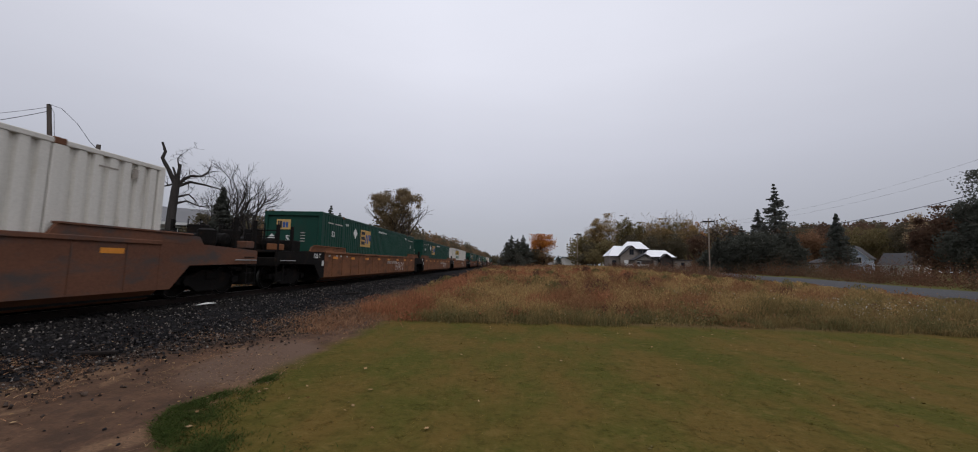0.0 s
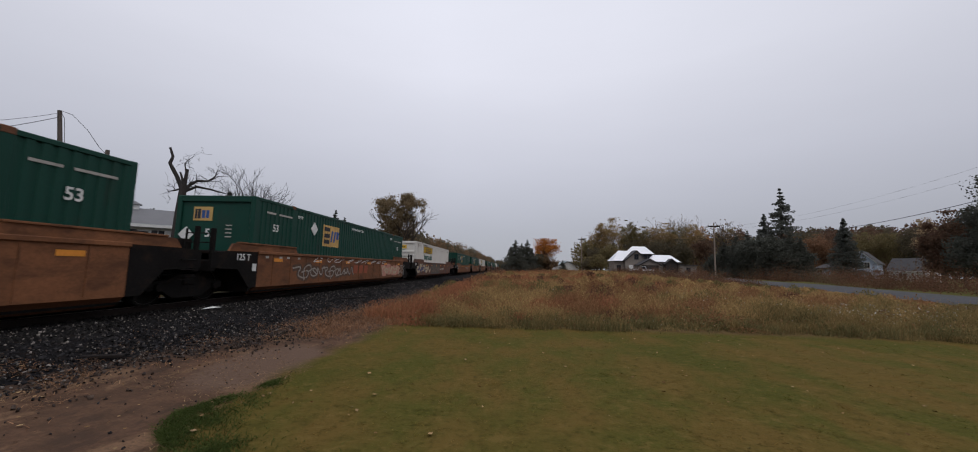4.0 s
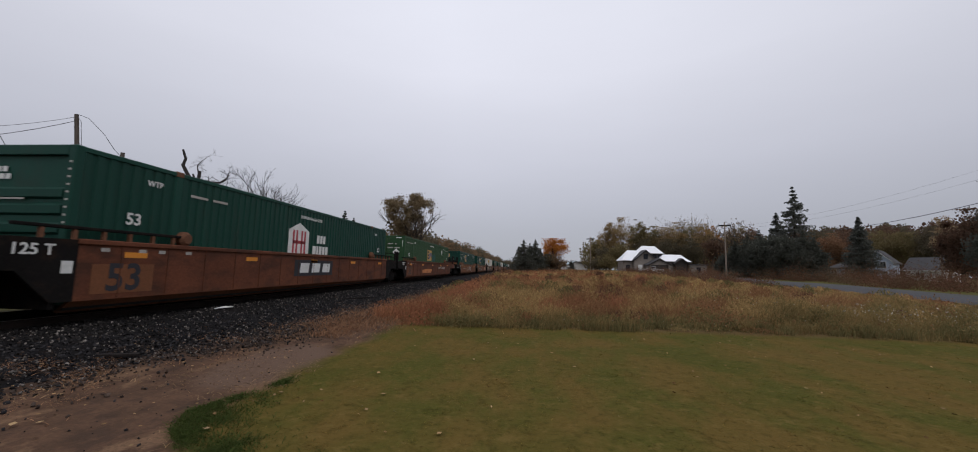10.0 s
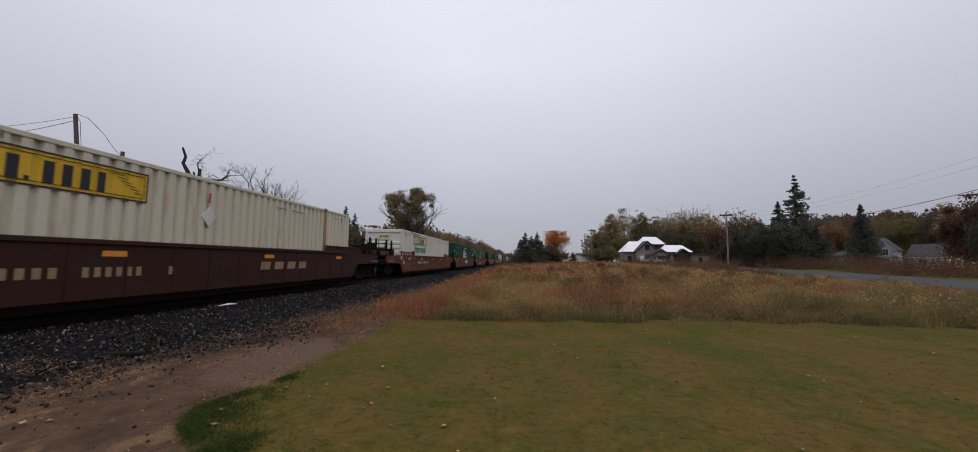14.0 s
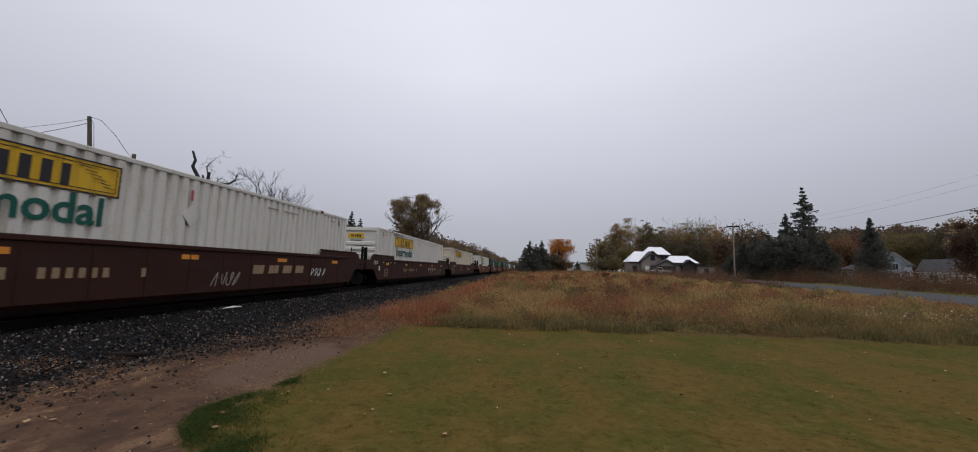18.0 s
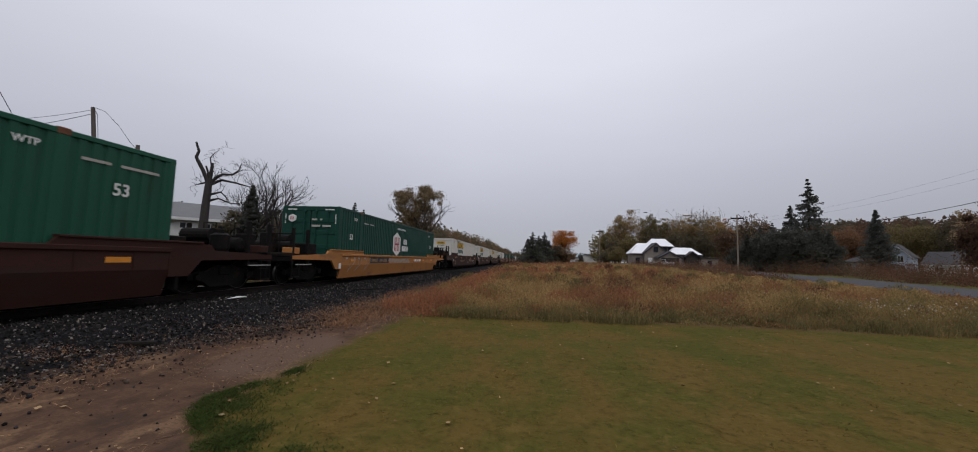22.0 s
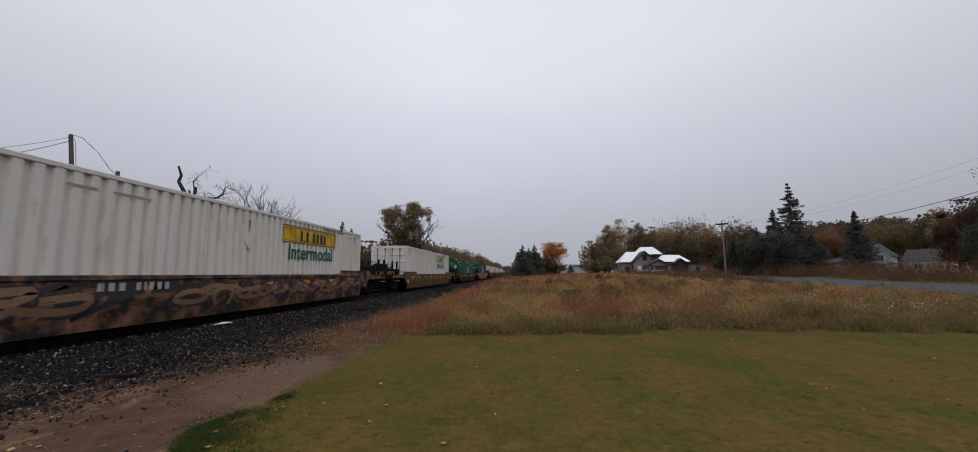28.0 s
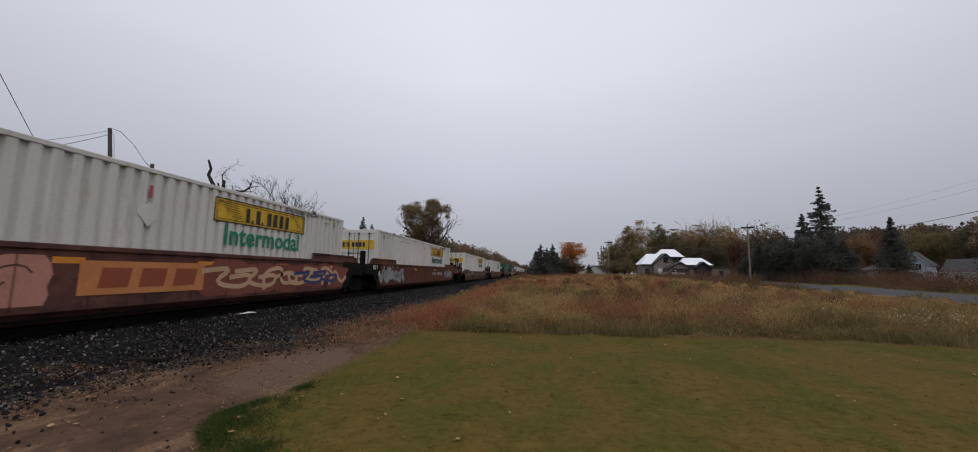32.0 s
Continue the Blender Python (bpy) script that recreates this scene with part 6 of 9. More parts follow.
    row(306.25, "white_steel", "door", white_door_livery("logo_yellow", "logo_green", near=False), "pink_car", "JJ", True, G, (True, False),
        both(marks("none", 6, "none"), lambda c, x, h, t: sprayed(c, x, 81, -7.9, -1.6, 0.40, 1.28, "spray_pink", "pink_car", 5), lambda c, x, h, t: tagging(c, x + 0.009, 84, -7.6, -5.0, 0.45, 1.15, 2, "spray_blue", 0.10, "spray_sand", 1.4),
             lambda c, x, h, t: sprayed(c, x, 88, 1.3, 8.3, 0.38, 1.28, "spray_dusk", "spray_dusk", 5), lambda c, x, h, t: tagging(c, x + 0.009, 82, 1.6, 8.0, 0.45, 1.22, 6, "spray_sand", 0.06, "spray_dusk", 2.0), lambda c, x, h, t: tagging(c, x + 0.012, 85, 5.2, 7.4, 0.5, 1.1, 2, "spray_blue", 0.05),
             lambda c, x, h, t: brand_panel(c, x + 0.008, -1.25, 0.55, 2.6, 0.62, "spray_orange", "spray_red", 3)), "brown, pink and orange sprayed")


build_train()

# ---------------------------------------------------------------- plants
M["bark"] = material("grey_brown_bark", (0.075, 0.06, 0.048), 0.9, 14, 2, 0.35, 0.6, streak=(3, 3, 0.4))
M["pale_bark"] = material("pale_grey_twigs", (0.20, 0.18, 0.16), 0.9, 14, 2, 0.3, 0.3)
M["dead_bark"] = material("weathered_dead_bark", (0.040, 0.035, 0.033), 0.9, 14, 2, 0.35, 0.6, streak=(3, 3, 0.4))


def leaf_material(name, a, b_):
    return material(name, a, 0.85, 6, 0.25, 0.25, 0.0, island=0.12, second=b_, spec=0.04, thin=0.5)


# evergreen and dull tones are lifted and greyed: distance haze put into the colour
LEAF = {
    "gold": leaf_material("golden_olive_leaves", (0.330, 0.222, 0.108), (0.235, 0.172, 0.085)),
    "olive": leaf_material("olive_green_leaves", (0.168, 0.145, 0.070), (0.210, 0.158, 0.080)),
    "orange": leaf_material("orange_leaves", (0.360, 0.165, 0.042), (0.300, 0.130, 0.042)),
    "bright": leaf_material("bright_orange_leaves", (0.480, 0.200, 0.045), (0.400, 0.150, 0.040)),
    "ember": leaf_material("dull_orange_red_leaves", (0.235, 0.125, 0.075), (0.200, 0.120, 0.070)),
    "bronze": leaf_material("bronze_brown_leaves", (0.235, 0.172, 0.100), (0.185, 0.138, 0.084)),
    "rust": leaf_material("rust_brown_leaves", (0.140, 0.082, 0.055), (0.115, 0.072, 0.052)),
    "brown": leaf_material("dull_brown_leaves", (0.190, 0.128, 0.078), (0.215, 0.138, 0.080)),
    "dark": leaf_material("dark_evergreen_leaves", (0.092, 0.096, 0.080), (0.100, 0.103, 0.085)),
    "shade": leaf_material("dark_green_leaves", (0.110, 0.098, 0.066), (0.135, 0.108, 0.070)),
    "needle": leaf_material("spruce_needles", (0.098, 0.104, 0.092), (0.118, 0.122, 0.106)),
    "pale": leaf_material("pale_yellow_leaves", (0.380, 0.275, 0.160), (0.290, 0.215, 0.130)),
}


def quads(rng, centres, size, flat=0.0, stretch=1.0):
    """Small leaf-like quads at the given centres, turned at random."""
    n = len(centres)
    a = rng.normal(size=(n, 3))
    a[:, 2] *= 1 - flat
    a /= np.linalg.norm(a, axis=1)[:, None] + 1e-9
    r = rng.normal(size=(n, 3))
    b_ = np.cross(a, r)
    b_ /= np.linalg.norm(b_, axis=1)[:, None] + 1e-9
    s = (size * (0.6 + 0.8 * rng.random_sample(n)))[:, None] if np.ndim(size) == 0 else np.asarray(size)[:, None]
    a, b_ = a * s * 0.5 * stretch, b_ * s * 0.5
    v = np.stack([centres - a, centres + b_ * 0.8, centres + a, centres - b_ * 0.8], 1).reshape(-1, 3)
    return v, np.arange(4 * n).reshape(-1, 4)


def limb_points(rng, p, d, length, bend, n=4):
    pts = [np.array(p, float)]
    d = np.array(d, float)
    for _ in range(n):
        d = d + rng.normal(size=3) * bend
        d /= np.linalg.norm(d)
        pts.append(pts[-1] + d * length / n)
    return pts, d


def grow(rng, shape, p, d, length, radius, level, tips, spread=0.75, bend=0.14, up=0.12, kids=(3, 4), sides=(7, 5, 4, 3, 3), least=0.008):
    """Branches that fork; tips gathers the ends."""
    pts, dd = limb_points(rng, p, d, length, bend)
    r1 = max(radius * (0.6 if level else 0.4), least)
    shape.tube(pts, list(np.linspace(radius, r1, len(pts))), sides[min(4 - level, 4)] if level < 4 else sides[0], False)
    if level == 0:
        tips.append(pts[-1])
        return
    for _ in range(rng.randint(kids[0], kids[1] + 1)):
        k = rng.randint(2, len(pts))
        side = rng.normal(size=3)
        side -= dd * side.dot(dd)
        side /= np.linalg.norm(side) + 1e-9
        nd = dd * (1 - spread * 0.5) + side * spread * (0.6 + 0.6 * rng.random_sample()) + np.array([0, 0, up])
        nd /= np.linalg.norm(nd)
        grow(rng, shape, pts[k], nd, length * (0.55 + 0.25 * rng.random_sample()), r1 * (0.75 if k > 2 else 0.9), level - 1, tips, spread, bend, up, kids, sides, least)
    tips.append(pts[-1])


def leafy_tree(x, y, height, radius, leaf, label, seed, leaves=2600, size=0.4, low=0.25, dense=1.0, trunk=0.22, group="", clump=0.17):
    """A tree with a forked trunk and a crown of leaves in uneven clumps."""
    rng = np.random.RandomState(seed)
    z = ground_at(x, y)
    t = thing("tree", pose(x, y, z - 0.1), label, "tree", group)
    s, tips = Shape(), []
    top = height * (low + 0.18)
    pts, d = limb_points(rng, (0, 0, 0), (0, 0, 1), top, 0.05)
    s.tube(pts, list(np.linspace(trunk * 1.25, trunk * 0.75, len(pts))), 9, False)
    n = 7
    for k in range(n):
        a = 2 * math.pi * (k + 0.5 * rng.random_sample()) / n
        out = 0.35 + 0.55 * rng.random_sample()
        base = pts[rng.randint(2, len(pts))]
        length = (height - base[2]) * (0.42 + 0.2 * rng.random_sample())
        grow(rng, s, base, (math.cos(a) * out * radius / height * 2.2, math.sin(a) * out * radius / height * 2.2, 1.0), length, trunk * 0.42, 2, tips, 0.8, 0.14, 0.15, (2, 3))
    part("trunk", s, M["bark"], t)
    tips = np.array(tips)
    # pull the branch ends into the crown's outline and hang clumps of leaves there
    c = np.array([0, 0, height * (low + (1 - low) * 0.55)])
    q = (tips - c) / np.array([radius, radius, height * (1 - low) * 0.52])
    rr = np.linalg.norm(q, axis=1)
    q = q / np.maximum(rr, 1.0)[:, None]
    extra = rng.normal(size=(int(len(tips) * 0.6), 3))
    extra /= np.linalg.norm(extra, axis=1)[:, None]
    extra *= (0.45 + 0.6 * rng.random_sample(len(extra)))[:, None]
    q = np.concatenate([q, extra])
    hubs = q * np.array([radius, radius, height * (1 - low) * 0.52]) + c
    w = rng.random_sample(len(hubs)) ** 1.5 + 0.1
    pick = rng.choice(len(hubs), size=int(leaves * dense), p=w / w.sum())
    cl = clump * (0.5 + rng.random_sample(len(hubs)))
    cen = hubs[pick] + np.clip(rng.normal(size=(len(pick), 3)), -1.6, 1.6) * (cl[pick] * radius)[:, None] * np.array([1, 1, 0.75])
    cen[:, 2] = np.maximum(cen[:, 2], 0.3)
    cen[:, 2] = np.minimum(cen[:, 2], height * 1.02)
    v, f = quads(rng, cen, size)
    part("crown", array_mesh("crown", v, f, LEAF[leaf]), None, t)
    return t


def spruce(x, y, height, radius, label, seed, leaf="needle", group="", n_whorl=34, ragged=0.3):
    """A conifer: a straight stem with tiers of boughs that sag and lift again at the tip, needles hanging from them."""
    rng = np.random.RandomState(seed)
    t = thing("conifer", pose(x, y, ground_at(x, y) - 0.1), label, "tree", group)
    s = Shape().tube([(0, 0, 0), (0, 0, height * 0.5), (0, 0, height * 0.98)], [height * 0.016, height * 0.010, 0.01], 8, False)
    cen, sizes = [], []
    for k in range(n_whorl):
        u = k / (n_whorl - 1)
        z = height * (0.05 + 0.93 * u)
        r = radius * (1 - u) ** 0.9 * (1 - ragged * 0.6 * rng.random_sample()) + 0.12
        if u < 0.12:
            r *= 0.8
        for j in range(9 if u < 0.8 else 6):
            a = rng.random_sample() * 6.283
            z = height * (0.05 + 0.93 * u) + height * 0.075 * (rng.random_sample() - 0.5) * (1.15 - u)
            rr = r * (0.62 + 0.38 * rng.random_sample())
            out, side = np.array([math.cos(a), math.sin(a), 0]), np.array([-math.sin(a), math.cos(a), 0])
            sag = 0.30 * (1 - u) + 0.06
            path = [np.array([0, 0, z]) + out * rr * q + np.array([0, 0, rr * (-sag * q * 1.6 + sag * q * q * 1.15)]) for q in (0.0, 0.4, 0.75, 1.0)]
            s.tube(path, [0.05, 0.035, 0.02, 0.008], 3, False)
            m = int(20 + 46 * rr / radius)
            q = rng.random_sample(m) ** 0.75
            p = np.array([0, 0, z]) + out * (rr * q)[:, None] + np.array([0, 0, 1.0]) * (rr * (-sag * q * 1.6 + sag * q * q * 1.15))[:, None]
            p += side * (rng.normal(size=m) * 0.19 * rr * (1.15 - 0.7 * q))[:, None]
            p[:, 2] -= 0.20 * rr * rng.random_sample(m) ** 2
            cen.append(p)
            sizes.append(np.full(m, 0.010 * height + 0.09) * (0.6 + 0.6 * rng.random_sample(m)))
    part("trunk", s, M["bark"], t)
    v, f = quads(rng, np.concatenate(cen), np.concatenate(sizes), 0.2, 1.9)
    part("crown", array_mesh("crown", v, f, LEAF[leaf]), None, t)
    return t


def at(az, dist):
    return math.sin(radians(az)) * dist, math.cos(radians(az)) * dist


def up_to(el, az, dist):
    """Height above the ground of what is seen at that elevation."""
    x, y = at(az, dist)
    return EYE + dist * math.tan(radians(el)) - ground_at(x, y)


def place_tree(az, dist, el, half, leaf, label, seed, **k):
    x, y = at(az, dist)
    return leafy_tree(x, y, up_to(el, az, dist), dist * math.tan(radians(half)), leaf, label, seed, **k)


def place_spruce(az, dist, el, half, label, seed, **k):
    x, y = at(az, dist)
    return spruce(x, y, up_to(el, az, dist), dist * math.tan(radians(half)), label, seed, **k)


def bare_tree(x, y, height, trunk, label, seed, level=4, mat="bark", spread=0.8, kids=(3, 4), first=0.3, out=0.5, least=0.008, leaf="", leaves=0, size=0.2):
    rng = np.random.RandomState(seed)
    t = thing("bare_tree", pose(x, y, ground_at(x, y) - 0.1), label, "tree")
    s, tips = Shape(), []
    pts, d = limb_points(rng, (0, 0, 0), (0.02, 0, 1), height * first, 0.04)
    s.tube(pts, list(np.linspace(trunk * 1.3, trunk * 0.8, len(pts))), 10, False)
    for k in range(5):
        a = k * 1.257 + rng.random_sample()
        grow(rng, s, pts[-1], (math.cos(a) * out, math.sin(a) * out, 1), height * (0.36 + 0.08 * rng.random_sample()), trunk * 0.55, level - 1, tips, spread, 0.13, 0.2, kids, least=least)
    part("trunk", s, M[mat], t, "bare forked branches")
    if leaf:
        tips = np.array(tips)
        cen = tips[rng.randint(0, len(tips), leaves)] + rng.normal(size=(leaves, 3)) * height * 0.022
        v, f = quads(rng, cen, size)
        part("crown", array_mesh("crown", v, f, LEAF[leaf]), None, t, "thin remaining leaves")
    return t


def dead_tree(x, y, dist):
    """A broken old tree: a thick trunk, three snapped stems and long crooked limbs."""
    t = thing("dead_tree", pose(x, y, ground_at(x, y) - 0.1), "dead old tree with snapped stems and crooked bare limbs", "tree")
    k = dist / 32.0
    # sideways means across the view, towards the right of the picture
    rx, ry = math.cos(radians(42)), math.sin(radians(42))
    rng = np.random.RandomState(77)

    def P(u, z, w=0.0):
        return (u * rx * k * 1.35 + w * ry * k, u * ry * k * 1.35 - w * rx * k, z * k * 1.055)
    trunk = Shape()
    trunk.tube([P(-0.12, -0.1), P(-0.08, 2.0), P(-0.04, 4.4), P(0.0, 5.6), P(0.03, 6.3)], [0.36, 0.28, 0.24, 0.22, 0.19], 12, False)
    part("trunk", trunk, M["dead_bark"], t)
    stems = [([P(-0.05, 6.1), P(-0.28, 6.8), P(-0.50, 7.34), P(-0.62, 7.66), P(-0.53, 8.1), P(-0.68, 8.7)], [0.12, 0.105, 0.10, 0.09, 0.075, 0.055]),
             ([P(0.05, 6.2), P(0.08, 6.9), P(0.11, 7.4)], [0.11, 0.09, 0.08]),
             ([P(0.06, 7.2), P(-0.02, 7.75), P(0.12, 8.05), P(0.32, 8.35)], [0.04, 0.03, 0.02, 0.01]),
             ([P(0.0, 6.4), P(-0.08, 6.8), P(-0.17, 7.15)], [0.07, 0.06, 0.045]),
             ([P(0.1, 6.0), P(0.3, 6.4), P(0.58, 6.7), P(1.05, 6.77), P(1.33, 7.15), P(1.42, 7.65)], [0.10, 0.09, 0.075, 0.06, 0.04, 0.015]),
             ([P(1.1, 6.8), P(1.5, 7.2), P(2.0, 7.28)], [0.03, 0.02, 0.01]),
             ([P(0.1, 5.9), P(0.58, 6.3), P(1.25, 6.2), P(2.1, 5.98)], [0.09, 0.075, 0.05, 0.02]),
             ([P(0.1, 5.2), P(0.58, 5.45), P(0.85, 5.1), P(1.0, 4.8)], [0.07, 0.05, 0.035, 0.015]),
             ([P(0.0, 6.1), P(-0.3, 5.9), P(-0.56, 5.77)], [0.06, 0.045, 0.02]),
             ([P(0.0, 4.7), P(0.5, 5.0), P(1.1, 4.7), P(1.8, 4.9)], [0.07, 0.05, 0.035, 0.015])]
    for i, (pts, r) in enumerate(stems):
        s = Shape()
        s.tube(pts, [1.15 * q for q in r], 7, True)
        tips = []
        for q in range(1, len(pts)):
            for _ in range(0 if i in (0, 1, 3) else 3):
                dd = rng.normal(size=3) + np.array([0.2 * rx, 0.2 * ry, 0.2])
                grow(rng, s, pts[q], dd / np.linalg.norm(dd), 0.62 * k, min(r[q] * 0.4, 0.03), 2, tips, 0.9, 0.2, 0.1, (1, 2))
        part("limb", s, M["dead_bark"], t)


def lobed_tree(x, y, height, az):
    """A broad half-leafed tree: bare spreading branches, leaves in a few large lobes on a narrow foot."""
    rng = np.random.RandomState(220)
    t = bare_tree(x, y, height * 0.80, 0.42, "large half-leafed golden-brown tree across the track", 221, 4, "bark", 0.42, (3, 4), 0.2, 0.22, 0.02)
    rx, ry = math.cos(radians(az)), -math.sin(radians(az))
    cen = []

    def clump_at(u, w, z, su, sz, n):
        p = rng.normal(size=(n, 3)) * np.array([su, su, sz])
        p[:, 0] += u
        p[:, 1] += w
        q = p.copy()
        q[:, 0], q[:, 1] = p[:, 0] * rx - p[:, 1] * ry, p[:, 0] * ry + p[:, 1] * rx
        q[:, 2] = np.clip(p[:, 2] + z, 0.3, height * 1.01)
        cen.append(q)
    # a dense heart, then many small tufts out along the fanned branches
    for k in range(26):
        clump_at(rng.normal() * 0.95, rng.normal() * 0.9, height * (0.12 + 0.62 * rng.random_sample()), 0.55, 0.60, 420)
    for k in range(80):
        side = (rng.random_sample() * 2 - 1) * 0.85
        far = 0.58 + 0.42 * rng.random_sample() ** 0.7
        if side > 0.45 and far < 0.9:
            continue
        clump_at(4.5 * far * math.sin(side), rng.normal() * 1.6, height * (0.10 + 0.88 * far * math.cos(side * 0.75)), 0.22 + 0.22 * rng.random_sample(), 0.24, 130 + rng.randint(120))
    v, f = quads(rng, np.concatenate(cen), 0.18)
    part("crown", array_mesh("crown", v, f, LEAF["bronze"]), None, t)


def build_trees():
    # row behind the house
    rows = [(10.6, 150, 4.5, 1.1, "olive"), (12.2, 145, 6.5, 1.3, "gold"), (14.2, 150, 7.2, 1.5, "gold"), (15.9, 142, 6.8, 1.1, "olive"), (17.6, 150, 5.9, 1.2, "olive"), (19.2, 148, 5.9, 1.2, "gold"),
            (20.6, 146, 6.3, 1.2, "gold"), (22.2, 150, 6.0, 1.3, "olive"), (23.9, 145, 6.1, 1.2, "gold"), (25.0, 150, 5.8, 1.1, "orange"), (27.6, 140, 5.6, 1.2, "olive"), (29.0, 138, 5.3, 1.2, "rust"),
            (11.4, 140, 3.2, 1.2, "shade"), (13.4, 138, 3.4, 1.2, "olive"), (16.5, 138, 4.2, 1.4, "shade"), (19.6, 136, 4.2, 1.5, "shade"), (22.6, 136, 4.2, 1.5, "shade"), (25.2, 130, 4.0, 1.4, "rust")]
    what = {"olive": "olive-green autumn tree behind the house", "gold": "golden-brown autumn tree behind the house", "orange": "orange autumn tree behind the house", "rust": "rust-brown autumn tree behind the house", "shade": "dark green tree behind the house"}
    for k, (az, d, el, hw, leaf) in enumerate(rows):
        place_tree(az, d, el, hw, leaf, what[leaf], 100 + k, leaves=8500, size=0.26, low=0.08 if el < 5 else 0.2, group="trees behind the house")
    for k, (az, el, mat) in enumerate(((20.4, 5.7, "pale_bark"), (21.3, 6.0, "pale_bark"), (22.3, 6.1, "pale_bark"), (23.2, 5.7, "pale_bark"), (18.3, 5.0, "bark"), (16.9, 4.9, "bark"))):
        x, y = at(az, 158)
        bare_tree(x, y, up_to(el, az, 158), 0.30, "slender half-bare tree above the others", 9 + k, 4, mat, 0.55, (3, 4), 0.3, 0.28, 0.035, "pale" if mat == "pale_bark" else "brown", 260, 0.34)
    x, y = at(26.9, 97)
    bare_tree(x, y, up_to(5.1, 26.9, 97), 0.26, "thin brown-leaved tree by a pole", 140, 4, "bark", 0.85, (3, 4), 0.42, 0.55, 0.03, "brown", 800, 0.26)
    x, y = at(28.4, 100)
    bare_tree(x, y, up_to(4.2, 28.4, 100), 0.22, "thin brown-leaved tree by a pole", 141, 4, "bark", 0.8, (3, 4), 0.35, 0.5, 0.03, "brown", 500, 0.26)
    # dark evergreens
    for k, (az, d, el, hw) in enumerate([(26.4, 94, 2.0, 1.1), (27.5, 92, 3.2, 1.3), (29.0, 90, 4.0, 1.4), (30.3, 86, 4.4, 1.5), (31.8, 84, 4.2, 1.5), (33.2, 83, 4.1, 1.5), (34.6, 84, 3.7, 1.2)]):
        place_tree(az, d, el, hw, "dark", "dense dark evergreen shrub tree", 160 + k, leaves=9000, size=0.24, low=0.0, group="dark evergreens", clump=0.26)
    for k, (az, d, el, hw) in enumerate([(27.3, 90, 4.0, 2.0), (28.6, 88, 4.8, 2.3), (29.8, 87, 5.3, 2.4), (30.9, 85, 4.8, 2.2), (32.3, 83, 4.8, 2.4), (33.9, 82, 5.0, 2.4), (34.9, 83, 4.3, 2.0), (35.5, 86, 2.6, 1.2)]):
        place_spruce(az, d, el, hw, "dense dark evergreen in a close row", 170 + k, leaf="dark", group="dark evergreens", n_whorl=26)
    place_spruce(33.2, 88, 10.2, 4.9, "tall dark spruce with drooping boughs", 180, n_whorl=27, ragged=0.7)
    place_spruce(31.55, 92, 7.3, 2.8, "dark spruce beside a taller one", 181)
    place_spruce(38.62, 100, 6.35, 2.7, "dark spruce beside the blue house", 182, n_whorl=40)
    for k, (az, d, el, hw, leaf, lab) in enumerate([(36.2, 118, 4.5, 1.2, "ember", "orange-red autumn tree near the blue house"), (37.3, 122, 4.3, 1.1, "rust", "rust-brown autumn tree near the blue house"),
                                               (40.6, 128, 4.7, 1.2, "olive", "olive autumn tree behind the houses"), (42.2, 126, 4.6, 1.3, "olive", "olive autumn tree behind the houses"), (43.8, 124, 4.8, 1.2, "shade", "dark green tree behind the houses"),
                                               (44.6, 98, 5.8, 0.8, "pale", "pale yellow half-bare tree"), (45.5, 80, 5.6, 1.3, "rust", "dark rust-brown tree beside the road"), (46.8, 78, 6.3, 1.5, "rust", "dark rust-brown tree beside the road"),
                                               (49.2, 74, 9.3, 1.9, "dark", "large dark green tree beside the road"), (51.6, 74, 8.7, 2.2, "dark", "large dark green tree beside the road"), (50.0, 72, 5.5, 1.8, "dark", "dense dark tree beside the road"), (47.8, 73, 4.5, 1.6, "dark", "dense dark tree beside the road"), (52.5, 72, 6.0, 2.0, "dark", "dense dark tree beside the road")]):
        place_tree(az, d, el, hw, leaf, lab, 190 + k, leaves=2400 if leaf == "pale" else 9500, size=0.24, low=0.05 if leaf in ("dark", "rust") else 0.12, clump=0.22)
    # at the far end of the field, beside the track
    for k, (az, d, el, hw) in enumerate([(-0.4, 86, 3.2, 2.6), (0.3, 84, 4.2, 3.0), (1.2, 86, 3.7, 2.8), (2.0, 88, 4.25, 3.0), (2.7, 90, 3.0, 2.2)]):
        place_spruce(az, d, el, hw, "dark broad pine at the end of the field", 210 + k, leaf="dark", n_whorl=24, ragged=0.8)
    place_tree(4.75, 95, 4.3, 1.65, "bright", "round bright orange autumn tree", 215, leaves=11000, size=0.18, low=0.25, clump=0.18)
    for k, (az, d, el, hw, leaf) in enumerate([(3.6, 92, 2.1, 1.1, "shade"), (5.0, 92, 2.0, 1.2, "brown"), (10.6, 120, 1.6, 1.2, "shade"), (11.8, 118, 2.2, 1.2, "olive")]):
        place_tree(az, d, el, hw, leaf, "low dull autumn shrub tree at the end of the field", 216 + k, leaves=5000, size=0.2, low=0.0)
    place_spruce(7.07, 150, 1.35, 1.1, "small dark spruce before a distant shed", 219, n_whorl=16)
    # across the track
    x, y = at(-16.3, 60)
    lobed_tree(x, y, up_to(10.7, -16.3, 60), -16.3)
    x, y = at(-42.0, 32)
    dead_tree(x, y, 29.5)
    x, y = at(-34.9, 38)
